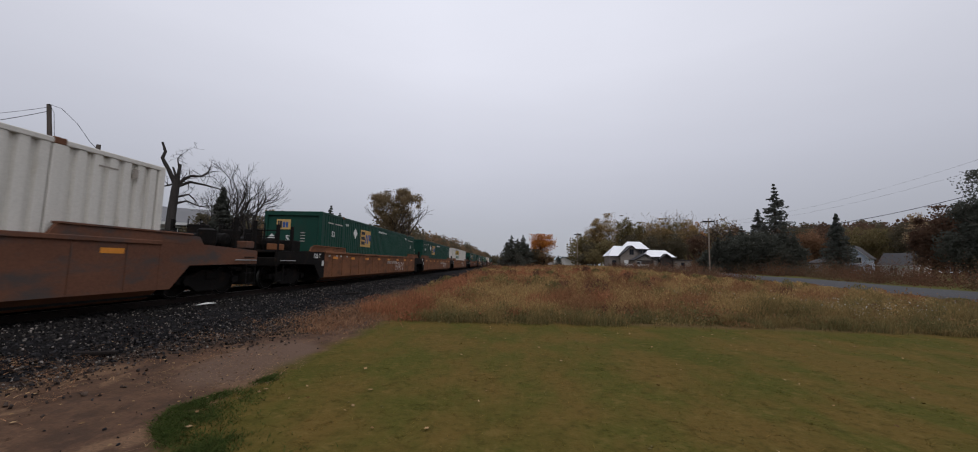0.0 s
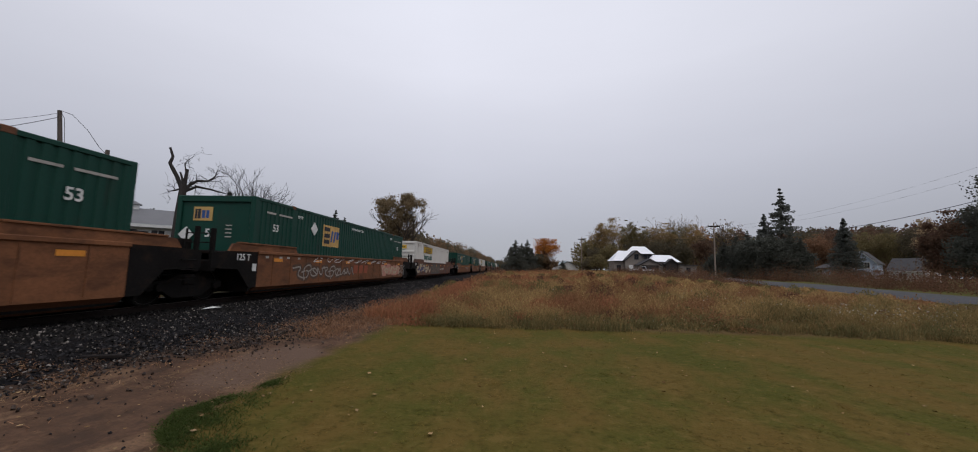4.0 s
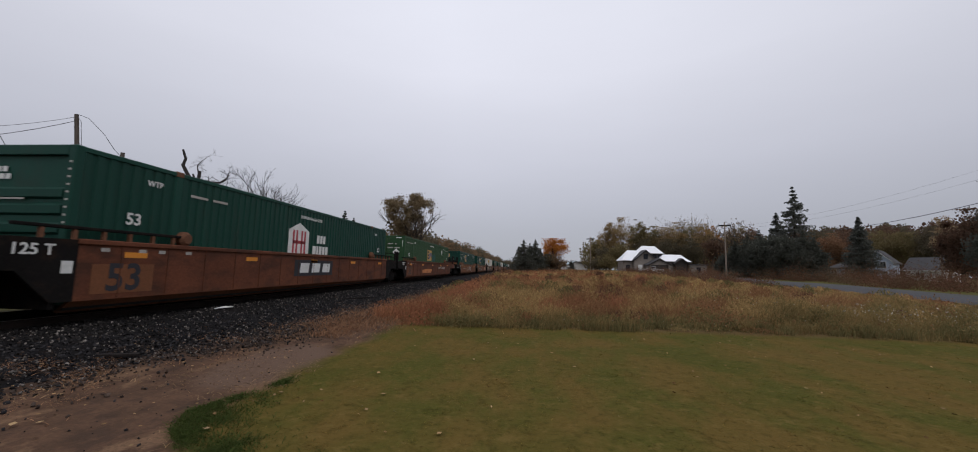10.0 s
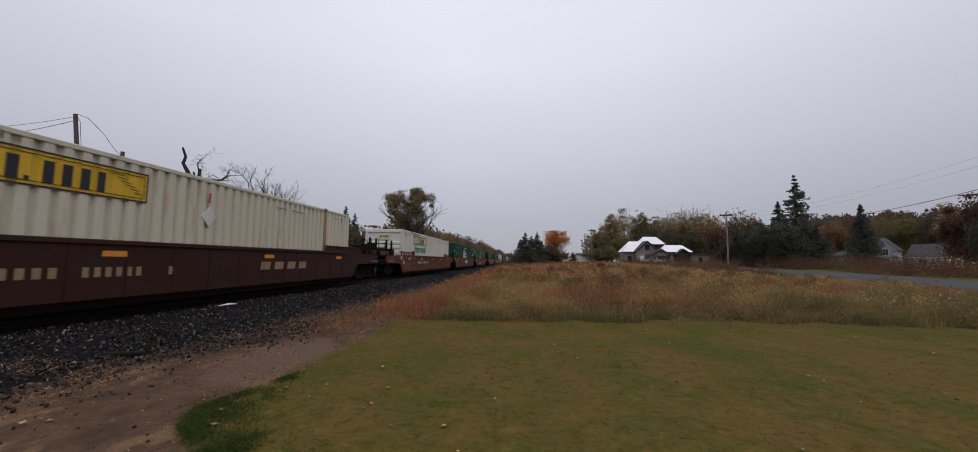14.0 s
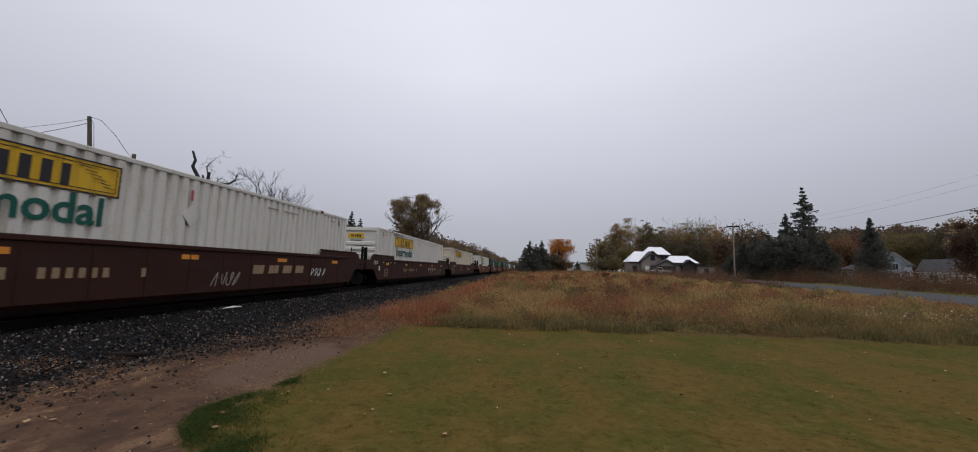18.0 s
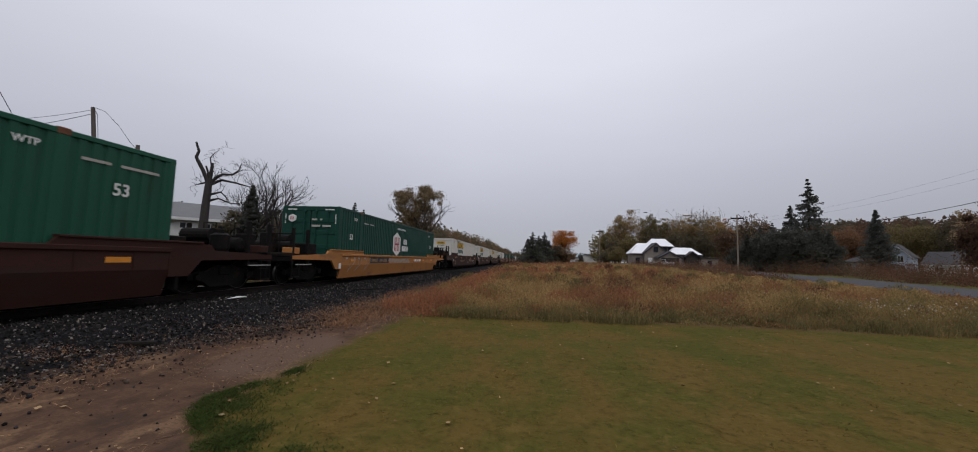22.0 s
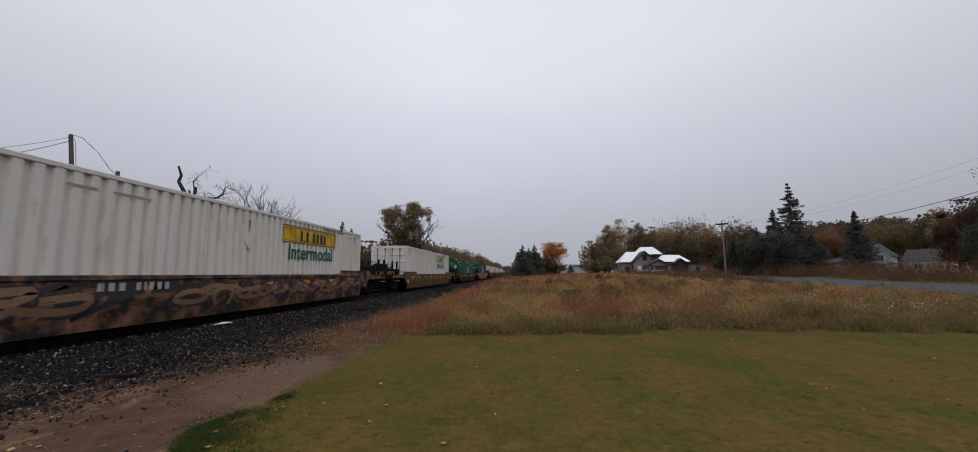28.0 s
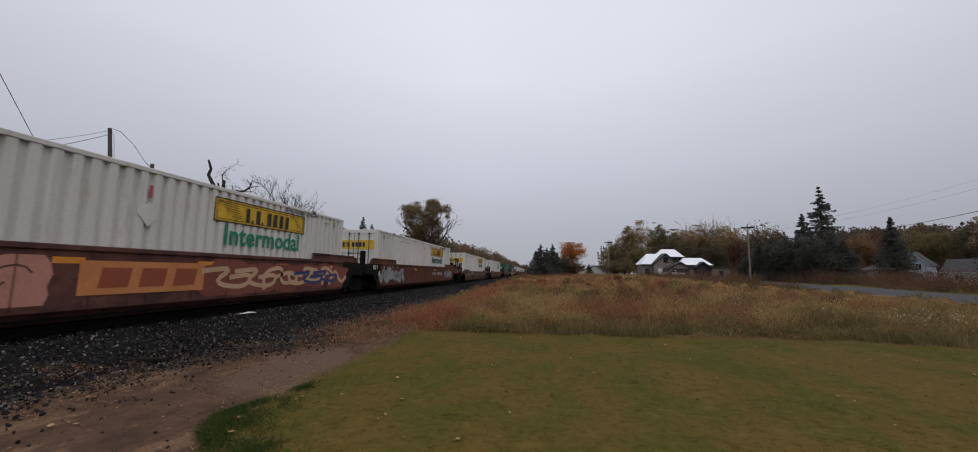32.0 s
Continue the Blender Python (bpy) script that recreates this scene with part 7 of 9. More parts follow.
    bare_tree(x, y, up_to(10.0, -34.9, 38), 0.30, "bare grey tree with fine twigs", 41, 5, "dead_bark", 0.5, (3, 3), 0.22, 0.26)
    x, y = at(-37.0, 37)
    bare_tree(x, y, up_to(8.6, -37.2, 37), 0.22, "bare grey tree with fine twigs", 42, 5, "dead_bark", 0.5, (3, 3), 0.2, 0.3)
    place_spruce(-37.4, 36, 8.6, 3.0, "small dark spruce behind the dead tree", 230, n_whorl=30, ragged=0.15)
    place_spruce(-25.1, 75, 7.4, 2.6, "dark spruce across the track", 231, n_whorl=26)
    place_spruce(-23.9, 76, 6.5, 2.2, "dark spruce across the track", 232, n_whorl=24)
    place_spruce(-58.7, 56, 11.9, 3.2, "tall dark spruce behind orange trees", 233)
    for k, (az, d, el, hw, leaf) in enumerate([(-60.5, 40, 8.2, 3.4, "gold"), (-57.6, 40, 6.6, 2.8, "orange"), (-54.8, 42, 6.5, 2.6, "orange"), (-52.6, 46, 6.0, 2.0, "orange"), (-50.8, 50, 5.9, 1.6, "gold")]):
        place_tree(az, d, el, hw, leaf, "orange autumn tree across the track" if leaf == "orange" else "golden autumn tree across the track", 240 + k, leaves=12000, size=0.135, low=0.03, group="autumn trees across the track", clump=0.22)
    for k, (az, d, el, hw, leaf) in enumerate([(-30.4, 46, 5.8, 3.0, "brown"), (-27.2, 50, 5.3, 2.4, "rust"), (-33.5, 48, 5.2, 2.6, "shade"), (-38.6, 42, 5.0, 2.0, "shade"), (-24.0, 58, 4.8, 2.2, "shade"), (-21.0, 62, 4.6, 2.0, "brown")]):
        place_tree(az, d, el, hw, leaf, "low brown-green tree across the track", 250 + k, leaves=2600, size=0.3, low=0.02, group="low trees across the track", clump=0.2)


build_trees()


def woods(name, label, spots, leaf, size, seed):
    """Far woods: many crowns of leaves and their stems, as one object. spots: x, y, height, radius."""
    rng = np.random.RandomState(seed)
    cen, stems = [], Shape()
    for x, y, h, r in spots:
        z = ground_at(x, y)
        n = int(190 + 26 * h)
        q = rng.normal(size=(n, 3))
        q /= np.linalg.norm(q, axis=1)[:, None]
        q *= (0.55 + 0.5 * rng.random_sample(n))[:, None]
        q = q * np.array([r, r, h * 0.48]) + np.array([x, y, z + h * 0.53])
        cen.append(q)
        stems.tube([(x, y, z - 0.2), (x, y, z + h * 0.7)], [0.2, 0.08], 5, False)
    v, f = quads(rng, np.concatenate(cen), size)
    k = len(v)
    sv = np.array(stems.v)
    me = array_mesh(name, np.concatenate([v, sv]), np.concatenate([f, np.array(stems.f) + k]), LEAF[leaf])
    tagged(new(name, me), label, "woods", kind="stuff")


def build_woods():
    rng = np.random.RandomState(3)
    # row of trees along the far side of the track
    a = [(-21 - 7 * rng.random_sample(), y, 7.5 + 3.5 * rng.random_sample(), 3.0 + rng.random_sample()) for y in np.arange(76, 420, 3.2)]
    woods("woods", "row of brown-green trees along the far side of the track", a[::2], "shade", 0.65, 1)
    woods("woods", "row of brown autumn trees along the far side of the track", a[1::2], "brown", 0.65, 2)
    # wooded hill behind the houses
    b_ = []
    for k in range(150):
        az = 33 + 26 * rng.random_sample()
        d = 210 + 130 * rng.random_sample()
        x, y = at(az, d)
        el = 4.7 + 0.6 * rng.random_sample()
        b_.append((x, y, min(up_to(el, az, d), 34), 4.5 + 2.5 * rng.random_sample()))
    woods("woods", "wooded hill with dull green and brown trees", b_[:80], "shade", 1.15, 4)
    woods("woods", "wooded hill with dull brown trees", b_[80:], "rust", 1.15, 5)
    c = []
    for k in range(70):
        az = 9 + 24 * rng.random_sample()
        d = 175 + 60 * rng.random_sample()
        x, y = at(az, d)
        c.append((x, y, up_to(3.4 + 1.1 * rng.random_sample(), az, d), 4.0 + 2 * rng.random_sample()))
    woods("woods", "dull olive woods far behind the field", c, "olive", 0.9, 6)
    e = []
    for k in range(70):
        az = -66 + 34 * rng.random_sample()
        d = 95 + 50 * rng.random_sample()
        x, y = at(az, d)
        e.append((x, y, up_to(4.6 + 1.0 * rng.random_sample(), az, d), 2.6 + 1.2 * rng.random_sample()))
    woods("woods", "dark evergreen woods behind the shed", e, "dark", 0.7, 7)
    # distant edge that closes the open horizon at the end of the line
    g = []
    for k in range(60):
        az = -9 + 20 * rng.random_sample()
        d = 330 + 120 * rng.random_sample()
        x, y = at(az, d)
        g.append((x, y, up_to(0.75 + 0.5 * rng.random_sample(), az, d), 7 + 3 * rng.random_sample()))
    woods("woods", "low distant woods at the end of the line", g, "shade", 1.2, 8)


build_woods()


def blades(name, label, rng, xy, height, width, mat, bend=0.35, z=None, kind="stuff"):
    """Grass: tapered bent blades, one triangle pair and a tip each."""
    n = len(xy)
    a = rng.random_sample(n) * 6.283
    wx, wy = np.cos(a) * width / 2, np.sin(a) * width / 2
    l = rng.normal(size=(n, 2)) * (bend * height)[:, None]
    z = ground_z(xy[:, 0], xy[:, 1]) if z is None else z
    x, y = xy[:, 0], xy[:, 1]
    zz = z - 0.01
    v = np.stack([np.stack([x - wx, y - wy, zz], -1), np.stack([x + wx, y + wy, zz], -1),
                  np.stack([x + wx * 0.8 + l[:, 0] * 0.35, y + wy * 0.8 + l[:, 1] * 0.35, zz + height * 0.6], -1),
                  np.stack([x - wx * 0.8 + l[:, 0] * 0.35, y - wy * 0.8 + l[:, 1] * 0.35, zz + height * 0.6], -1),
                  np.stack([x + l[:, 0], y + l[:, 1], zz + height], -1)], 1).reshape(-1, 3)
    k = np.arange(n)[:, None] * 5
    f = np.concatenate([k + np.array([[0, 1, 2]]), k + np.array([[0, 2, 3]]), k + np.array([[3, 2, 4]])])
    me = array_mesh(name, v, f, mat)
    return tagged(new(name, me), label, "grass", kind=kind)


GRASS = {
    "lawn": lawn_blade_material(),
    "lush": material("fresh_green_blades", (0.044, 0.070, 0.018), 0.9, 20, 0.7, 0.3, 0.0, island=0.3, second=(0.066, 0.080, 0.022), spec=0.05, thin=0.4),
    "straw": material("straw_coloured_stems", (0.400, 0.275, 0.120), 0.9, 10, 0.3, 0.3, 0.0, island=0.25, second=(0.310, 0.200, 0.085), spec=0.05, thin=0.4),
    "red": material("rust_red_weeds", (0.265, 0.112, 0.062), 0.9, 10, 0.3, 0.3, 0.0, island=0.25, second=(0.360, 0.166, 0.084), spec=0.05, thin=0.4),
    "brush": material("dark_rust_brush", (0.125, 0.062, 0.042), 0.9, 10, 0.3, 0.3, 0.0, island=0.2, second=(0.150, 0.082, 0.050), spec=0.05, thin=0.4),
    "weed": material("olive_weeds", (0.225, 0.168, 0.070), 0.9, 10, 0.3, 0.3, 0.0, island=0.25, second=(0.275, 0.190, 0.082), spec=0.05, thin=0.4),
    "dull": material("dull_brown_weeds", (0.285, 0.158, 0.078), 0.9, 10, 0.3, 0.3, 0.0, island=0.25, second=(0.220, 0.112, 0.056), spec=0.05, thin=0.4),
    "clump": material("dark_green_weed_leaves", (0.135, 0.122, 0.052), 0.9, 10, 0.5, 0.3, 0.0, island=0.25, second=(0.175, 0.140, 0.062), spec=0.05, thin=0.4),
    "shrub": material("dull_olive_brown_shrubs", (0.120, 0.088, 0.055), 0.9, 10, 0.3, 0.3, 0.0, island=0.2, second=(0.150, 0.105, 0.060), spec=0.05, thin=0.4),
    "rusty_straw": material("reddish_straw", (0.270, 0.152, 0.088), 0.9, 10, 0.5, 0.3, 0.0, island=0.3, second=(0.20, 0.105, 0.060), spec=0.05, thin=0.3),
    "litter": material("dry_grass_litter", (0.224, 0.140, 0.076), 0.9, 10, 0.5, 0.3, 0.0, island=0.4, second=(0.134, 0.084, 0.050), spec=0.1),
    "seed": material("white_seed_heads", (0.46, 0.43, 0.37), 0.9, 10, 0.5, 0.15, 0.0, island=0.3),
    "leaf": material("fallen_leaves", (0.224, 0.129, 0.056), 0.8, 10, 0.5, 0.2, 0.0, island=0.4, second=(0.314, 0.213, 0.112)),
}


def lumps(xy, cell, seed):
    """Smooth random value, about -1 to 1, on a grid of that cell."""
    g = np.random.RandomState(seed).random_sample((97, 97)) * 2 - 1
    u, w = xy[:, 0] / cell + 40 + seed, xy[:, 1] / cell + 7
    i, j = np.floor(u).astype(int), np.floor(w).astype(int)
    a, b_ = u - i, w - j
    a, b_ = a * a * (3 - 2 * a), b_ * b_ * (3 - 2 * b_)
    i, j = i % 96, j % 96
    return (g[i, j] * (1 - a) + g[i + 1, j] * a) * (1 - b_) + (g[i, j + 1] * (1 - a) + g[i + 1, j + 1] * a) * b_


def field_edge(x):
    return 10.95 + 0.45 * np.sin((np.asarray(x) - 1.6) * 0.34) + 0.14 * np.sin(x * 1.9) + 0.10 * np.sin(x * 5.3 + 1)


def lawn_edge(y):
    """Where the grass begins beside the dirt strip."""
    return np.interp(y, (0, 2, 3.0, 3.4, 3.8, 4.2, 5, 6, 8.5, 11), (-1.8, -2.2, -2.6, -2.95, -3.42, -3.45, -3.2, -3.12, -3.2, -3.3))


def build_lawn():
    rng = np.random.RandomState(12)
    # tufts, closer together near by, each a handful of blades
    n = 11500
    y = 1.6 + 9.6 * rng.random_sample(n) ** 1.25
    x = -3.4 + 15.6 * rng.random_sample(n)
    keep = (np.abs(x) < y * 1.35 + 2.0) & (x > lawn_edge(y) + 0.12 * np.sin(y * 6.1) + 0.25 * rng.random_sample(n)) & (y < field_edge(x) + 0.1)
    hubs = np.stack([x, y], -1)[keep]
    hubs = hubs[lumps(hubs, 0.5, 13) + 0.5 * rng.normal(size=len(hubs)) > -0.5]
    xy = np.repeat(hubs, 14, 0)
    xy = xy + rng.normal(size=xy.shape) * np.repeat(0.018 + 0.035 * rng.random_sample(len(hubs)), 14)[:, None]
    tall = np.repeat(0.009 + 0.013 * rng.random_sample(len(hubs)) ** 2, 14) * (0.6 + 0.6 * rng.random_sample(len(xy)))
    blades("lawn_grass", "short mown green and golden autumn grass", rng, xy, tall, 0.009 + 0.006 * rng.random_sample(len(xy)), GRASS["lawn"], 2.4)
    # a lush tuft along the dirt edge
    n = 26000
    y = 3.05 + 2.2 * rng.random_sample(n) ** 1.5 + 0.2 * rng.normal(size=n)
    w = 0.45 * np.clip(1.2 - (y - 3.2) / 2.0, 0.2, 1.2)
    x = lawn_edge(y) - 0.05 + w * 0.95 * np.abs(rng.normal(size=n))
    x = np.maximum(x, lawn_edge(y) - 0.12 + 0.1 * rng.normal(size=n))
    xy = np.stack([x, y], -1)
    xy = xy[lumps(xy, 0.35, 11) + 0.8 * lumps(xy, 0.14, 12) + 0.6 * rng.normal(size=n) > 0.15]
    blades("grass_tuft", "lush dark green grass by the dirt path", rng, xy, 0.016 + 0.040 * rng.random_sample(len(xy)), np.full(len(xy), 0.008), GRASS["lush"], 1.3)
    # small dark weeds and broad leaves among the mown grass
    n = 40
    y = 2.0 + 9.0 * rng.random_sample(n) ** 1.3
    x = -3.0 + 15 * rng.random_sample(n)
    hub = np.stack([x, y, ground_z(x, y) + 0.012], -1)
    c = np.repeat(hub, 4, 0) + rng.normal(size=(n * 4, 3)) * np.array([0.025, 0.025, 0.004])
    v, f = quads(rng, c, 0.03, 0.0)
    v[:, 2] = np.repeat(c[:, 2], 4) + (v[:, 2] - np.repeat(c[:, 2], 4)) * 0.3
    tagged(new("lawn_weeds", array_mesh("lawn_weeds", v, f, GRASS["clump"])), "small dark green weeds scattered in the lawn", "weeds", kind="stuff")
    # fallen leaves
    n = 230
    y = 2.3 + 9.5 * rng.random_sample(n) ** 1.3
    x = -5.5 + 16 * rng.random_sample(n)
    c = np.stack([x, y, ground_z(x, y) + 0.02], -1)
    v, f = quads(rng, c, 0.055, 0.0)
    v[:, 2] = np.repeat(c[:, 2], 4) + (v[:, 2] - np.repeat(c[:, 2], 4)) * 0.35 + 0.006
    tagged(new("fallen_leaves", array_mesh("fallen_leaves", v, f, GRASS["leaf"])), "scattered brown and tan fallen leaves on the lawn", "leaves", kind="stuff")


build_lawn()


def road_side(x, y):
    """Distance to the right of the road's near edge."""
    return (x - ROAD_X) * math.cos(radians(ROAD_AZ)) - (y - 30) * math.sin(radians(ROAD_AZ))


def verge(x, y):
    """How tall weeds may grow: full in the field, low on the mown verge of the road."""
    return 0.10 + 0.90 * np.maximum(smoothstep(-1.5, -11.0, road_side(x, y)), smoothstep(40.0, 58.0, y))


def build_field():
    rng = np.random.RandomState(21)

    def spread(n, y0, y1, power):
        y = y0 + (y1 - y0) * rng.random_sample(n) ** power
        x = -4.8 + (y * 1.35 + 5.5 + 4.8) * rng.random_sample(n)
        keep = (y > field_edge(x) + 0.5 * rng.random_sample(n) - 0.25) & (road_side(x, y) < -0.7) & (x > -4.3 + 0.35 * np.sin(y * 0.8) + 1.3 * rng.random_sample(n) ** 2.5)
        return np.stack([x, y], -1)[keep]

    def patch(xy, s, seed):
        return np.sin(xy[:, 0] * s + seed) * np.sin(xy[:, 1] * s * 0.8 + seed * 1.7) + 0.6 * np.sin(xy[:, 0] * s * 2.3 + xy[:, 1] * s * 1.9 + seed)
    near = spread(60000, 10.6, 34, 1.6)
    far = spread(46000, 26, 108, 1.4)
    kinds = (("red", "rust-red autumn weeds in the field"), ("weed", "olive-green weeds in the field"), ("straw", "straw-coloured dry grass in the field"), ("dull", "dull brown weeds in the field"), ("clump", "grey-green weeds in the field"))

    def sort_of(xy):
        """Which weed grows where: rust at the track end and in drifts, olive and green along the lawn and to the seed heads, tan between."""
        x, y = xy[:, 0], xy[:, 1]
        r = rng.random_sample(len(xy))
        deep = y - field_edge(x)
        p1, p2, p3 = 1.5 * lumps(xy, 2.2, 1), 1.5 * lumps(xy, 1.1, 4) + 0.6 * lumps(xy, 0.5, 5), 1.6 * lumps(xy, 3.0, 7) + 0.6 * lumps(xy, 0.9, 8)
        rust = 0.9 * smoothstep(-1.9, -3.2, x) - 0.35 * smoothstep(-2.6, -1.2, x) * smoothstep(1.2, -0.6, x) + 0.60 * smoothstep(3.0, 12.0, deep) - 0.45 * smoothstep(5, 13, x) + 0.45 * p3
        green = 0.95 * smoothstep(1.8, 0.2, deep) * smoothstep(-3, -1, x) + 0.5 * smoothstep(5, 12, x) * smoothstep(9, 2, deep) + 0.5 * p1
        cls = np.where(rust + 0.3 * (r - 0.5) > 0.52, 0, np.where(green + 0.3 * (rng.random_sample(len(xy)) - 0.5) > 0.42, np.where(rng.random_sample(len(xy)) < 0.35 + 0.3 * smoothstep(1.5, 0.2, deep), 4, 1), np.where(p2 + 0.35 * (r - 0.5) > -0.1, 2, 3)))
        return cls
    for tag, xy, hs, ws in (("near", near, (0.10, 0.34), 0.010), ("far", far, (0.30, 0.45), 0.075)):
        cls = sort_of(xy)
        for k, (m, lab) in enumerate(kinds):
            q = xy[cls == k]
            env = 0.65 + 0.35 * patch(q, 1.1, 2.0 + k)
            ramp_in = (0.50 + 0.50 * smoothstep(0.0, 2.0, q[:, 1] - field_edge(q[:, 0]))) * (0.3 + 0.7 * smoothstep(-4.4, -2.4, q[:, 0])) * verge(q[:, 0], q[:, 1])
            hgt = ramp_in * np.clip((hs[0] + hs[1] * rng.random_sample(len(q))) * (0.75 + 0.35 * env), 0.08, 1.3)
            w = ws * (0.6 + 0.9 * rng.random_sample(len(q))) * (1 if tag == "near" else 1 + 0.012 * q[:, 1])
            blades("field_weeds", lab, rng, q, hgt, w, GRASS[m], 0.6)
    # bushy weeds: low mounds of small leaves, taller inside the field
    spots_ = spread(1900, 10.7, 46, 1.5)
    cls = sort_of(spots_)
    for k, (m, lab) in enumerate(kinds):
        cen = []
        for bx, by in spots_[cls == k]:
            deep = by - float(field_edge(bx))
            grown = float((0.45 + 0.55 * smoothstep(0.0, 2.4, deep)) * (0.35 + 0.65 * smoothstep(-4.8, -2.4, bx)) * verge(bx, by))
            r, hgt = (0.20 + 0.55 * rng.random_sample() ** 1.5) * (0.6 + 0.4 * grown), (0.18 + 0.70 * rng.random_sample() ** 2) * grown
            cnt = int(30 + 330 * r * r + 40 * grown)
            p = rng.normal(size=(cnt, 3)) * np.array([r * 0.62, r * 0.62, 1.0])
            u = np.clip(1 - (p[:, 0] ** 2 + p[:, 1] ** 2) / (1.8 * r) ** 2, 0.1, 1)
            p[:, 2] = 0.02 + hgt * u * (0.3 + 0.7 * rng.random_sample(cnt) ** 0.6)
            cen.append(p + np.array([bx, by, ground_at(bx, by)]))
        cen = np.concatenate(cen)
        v, f = quads(rng, cen, 0.030 + 0.0022 * np.clip(cen[:, 1] - 11, 0, 40), -1.0, 2.2)
        tagged(new("bushy_weeds", array_mesh("bushy_weeds", v, f, GRASS[m])), lab.replace("in the field", "in bushy mounds"), "weeds", kind="stuff")
    # taller bushes that stand out of the field
    spots_ = spread(260, 12.6, 50, 1.3)
    for k, (m, lab) in enumerate((("brush", "dark rust bushes in the field"), ("weed", "olive bushes in the field"), ("straw", "pale dry bushes in the field"), ("clump", "dark green bushes in the field"), ("dull", "brown bushes in the field"))):
        cen = []
        for bx, by in spots_[k::5]:
            grown = float((0.35 + 0.65 * smoothstep(1.0, 4.5, by - float(field_edge(bx)))) * (0.5 + 0.5 * smoothstep(-4.4, -2.0, bx)) * verge(bx, by))
            r_, hgt = 0.3 + 0.5 * rng.random_sample(), grown * (0.5 + 0.5 * rng.random_sample())
            cnt = int(500 * r_)
            p = rng.normal(size=(cnt, 3)) * np.array([r_ * 0.5, r_ * 0.5, 1.0])
            u = np.clip(1 - (p[:, 0] ** 2 + p[:, 1] ** 2) / (1.6 * r_) ** 2, 0.1, 1)
            p[:, 2] = 0.05 + hgt * u * (0.25 + 0.75 * rng.random_sample(cnt))
            cen.append(p + np.array([bx, by, ground_at(bx, by)]))
        cen = np.concatenate(cen)
        v, f = quads(rng, cen, 0.035 + 0.0022 * np.clip(cen[:, 1] - 11, 0, 40), -1.5, 2.4)
        tagged(new("field_bushes", array_mesh("field_bushes", v, f, GRASS[m])), lab, "bushes", kind="stuff")
    # fanned tufts of tall dry grass
    spots_ = spread(2700, 10.8, 52, 1.7)
    cls = sort_of(spots_)
    for k, (m, lab) in enumerate(kinds):
        q, hh = [], []
        for bx, by in spots_[cls == k]:
            grown = float((0.5 + 0.5 * smoothstep(0.1, 2.2, by - float(field_edge(bx)))) * (0.4 + 0.6 * smoothstep(-4.6, -2.6, bx)) * verge(bx, by))
            cnt = 30 + rng.randint(60)
            q.append(np.array([bx, by]) + rng.normal(size=(cnt, 2)) * 0.13 * (0.6 + rng.random_sample()))
            hh.append(grown * (0.30 + 0.55 * rng.random_sample()) * (0.6 + 0.5 * rng.random_sample(cnt)))
        q, hh = np.concatenate(q), np.concatenate(hh)
        blades("grass_tufts", lab.replace("in the field", "in tall tufts"), rng, q, hh, 0.012 + 0.0012 * np.clip(q[:, 1] - 11, 0, 40), GRASS[m], 0.42)
    # leafy herbs among the stems
    for seed, cnt, m, lab, y0, y1, size in ((1, 5000, "weed", "leafy olive weeds", 10.9, 20, 0.045), (2, 5000, "dull", "leafy brown weeds", 10.9, 30, 0.05), (3, 5000, "red", "leafy rust-red weeds", 11, 40, 0.055)):
        xy = spread(cnt, y0, y1, 1.6)
        if m == "red":
            xy = xy[(xy[:, 0] < 3.5)]
        z = ground_z(xy[:, 0], xy[:, 1]) + 0.06 + (0.28 + 0.22 * np.clip(patch(xy, 0.9, seed), 0, 1.2)) * rng.random_sample(len(xy))
        v, f = quads(rng, np.stack([xy[:, 0], xy[:, 1], z], -1), size)
        tagged(new("field_herbs", array_mesh("field_herbs", v, f, GRASS[m])), lab + " along the lawn edge", "weeds", kind="stuff")
    # low dark green clumps where the field meets the lawn
    cen = []
    for bx, by, rx, ry, hgt in ((5.0, 11.9, 1.1, 0.35, 0.30), (6.4, 12.0, 0.7, 0.3, 0.26), (3.4, 11.7, 0.5, 0.25, 0.2), (-1.9, 10.9, 0.7, 0.3, 0.24), (-0.8, 11.1, 0.5, 0.25, 0.2), (8.6, 12.0, 0.6, 0.3, 0.24), (12.2, 11.4, 1.3, 0.35, 0.3), (5.7, 12.5, 0.9, 0.5, 0.5)):
        p = rng.normal(size=(700, 3)) * np.array([rx * 0.6, ry * 0.7, hgt * 0.5])
        p[:, 2] = np.abs(p[:, 2])
        cen.append(p + np.array([bx, by, ground_at(bx, by)]))
    v, f = quads(rng, np.concatenate(cen), 0.055)
    tagged(new("green_clumps", array_mesh("green_clumps", v, f, GRASS["clump"])), "low dark green weed clumps along the lawn edge", "weeds", kind="stuff")
    # dark rust thickets that stand out in the middle of the field
    cen = []
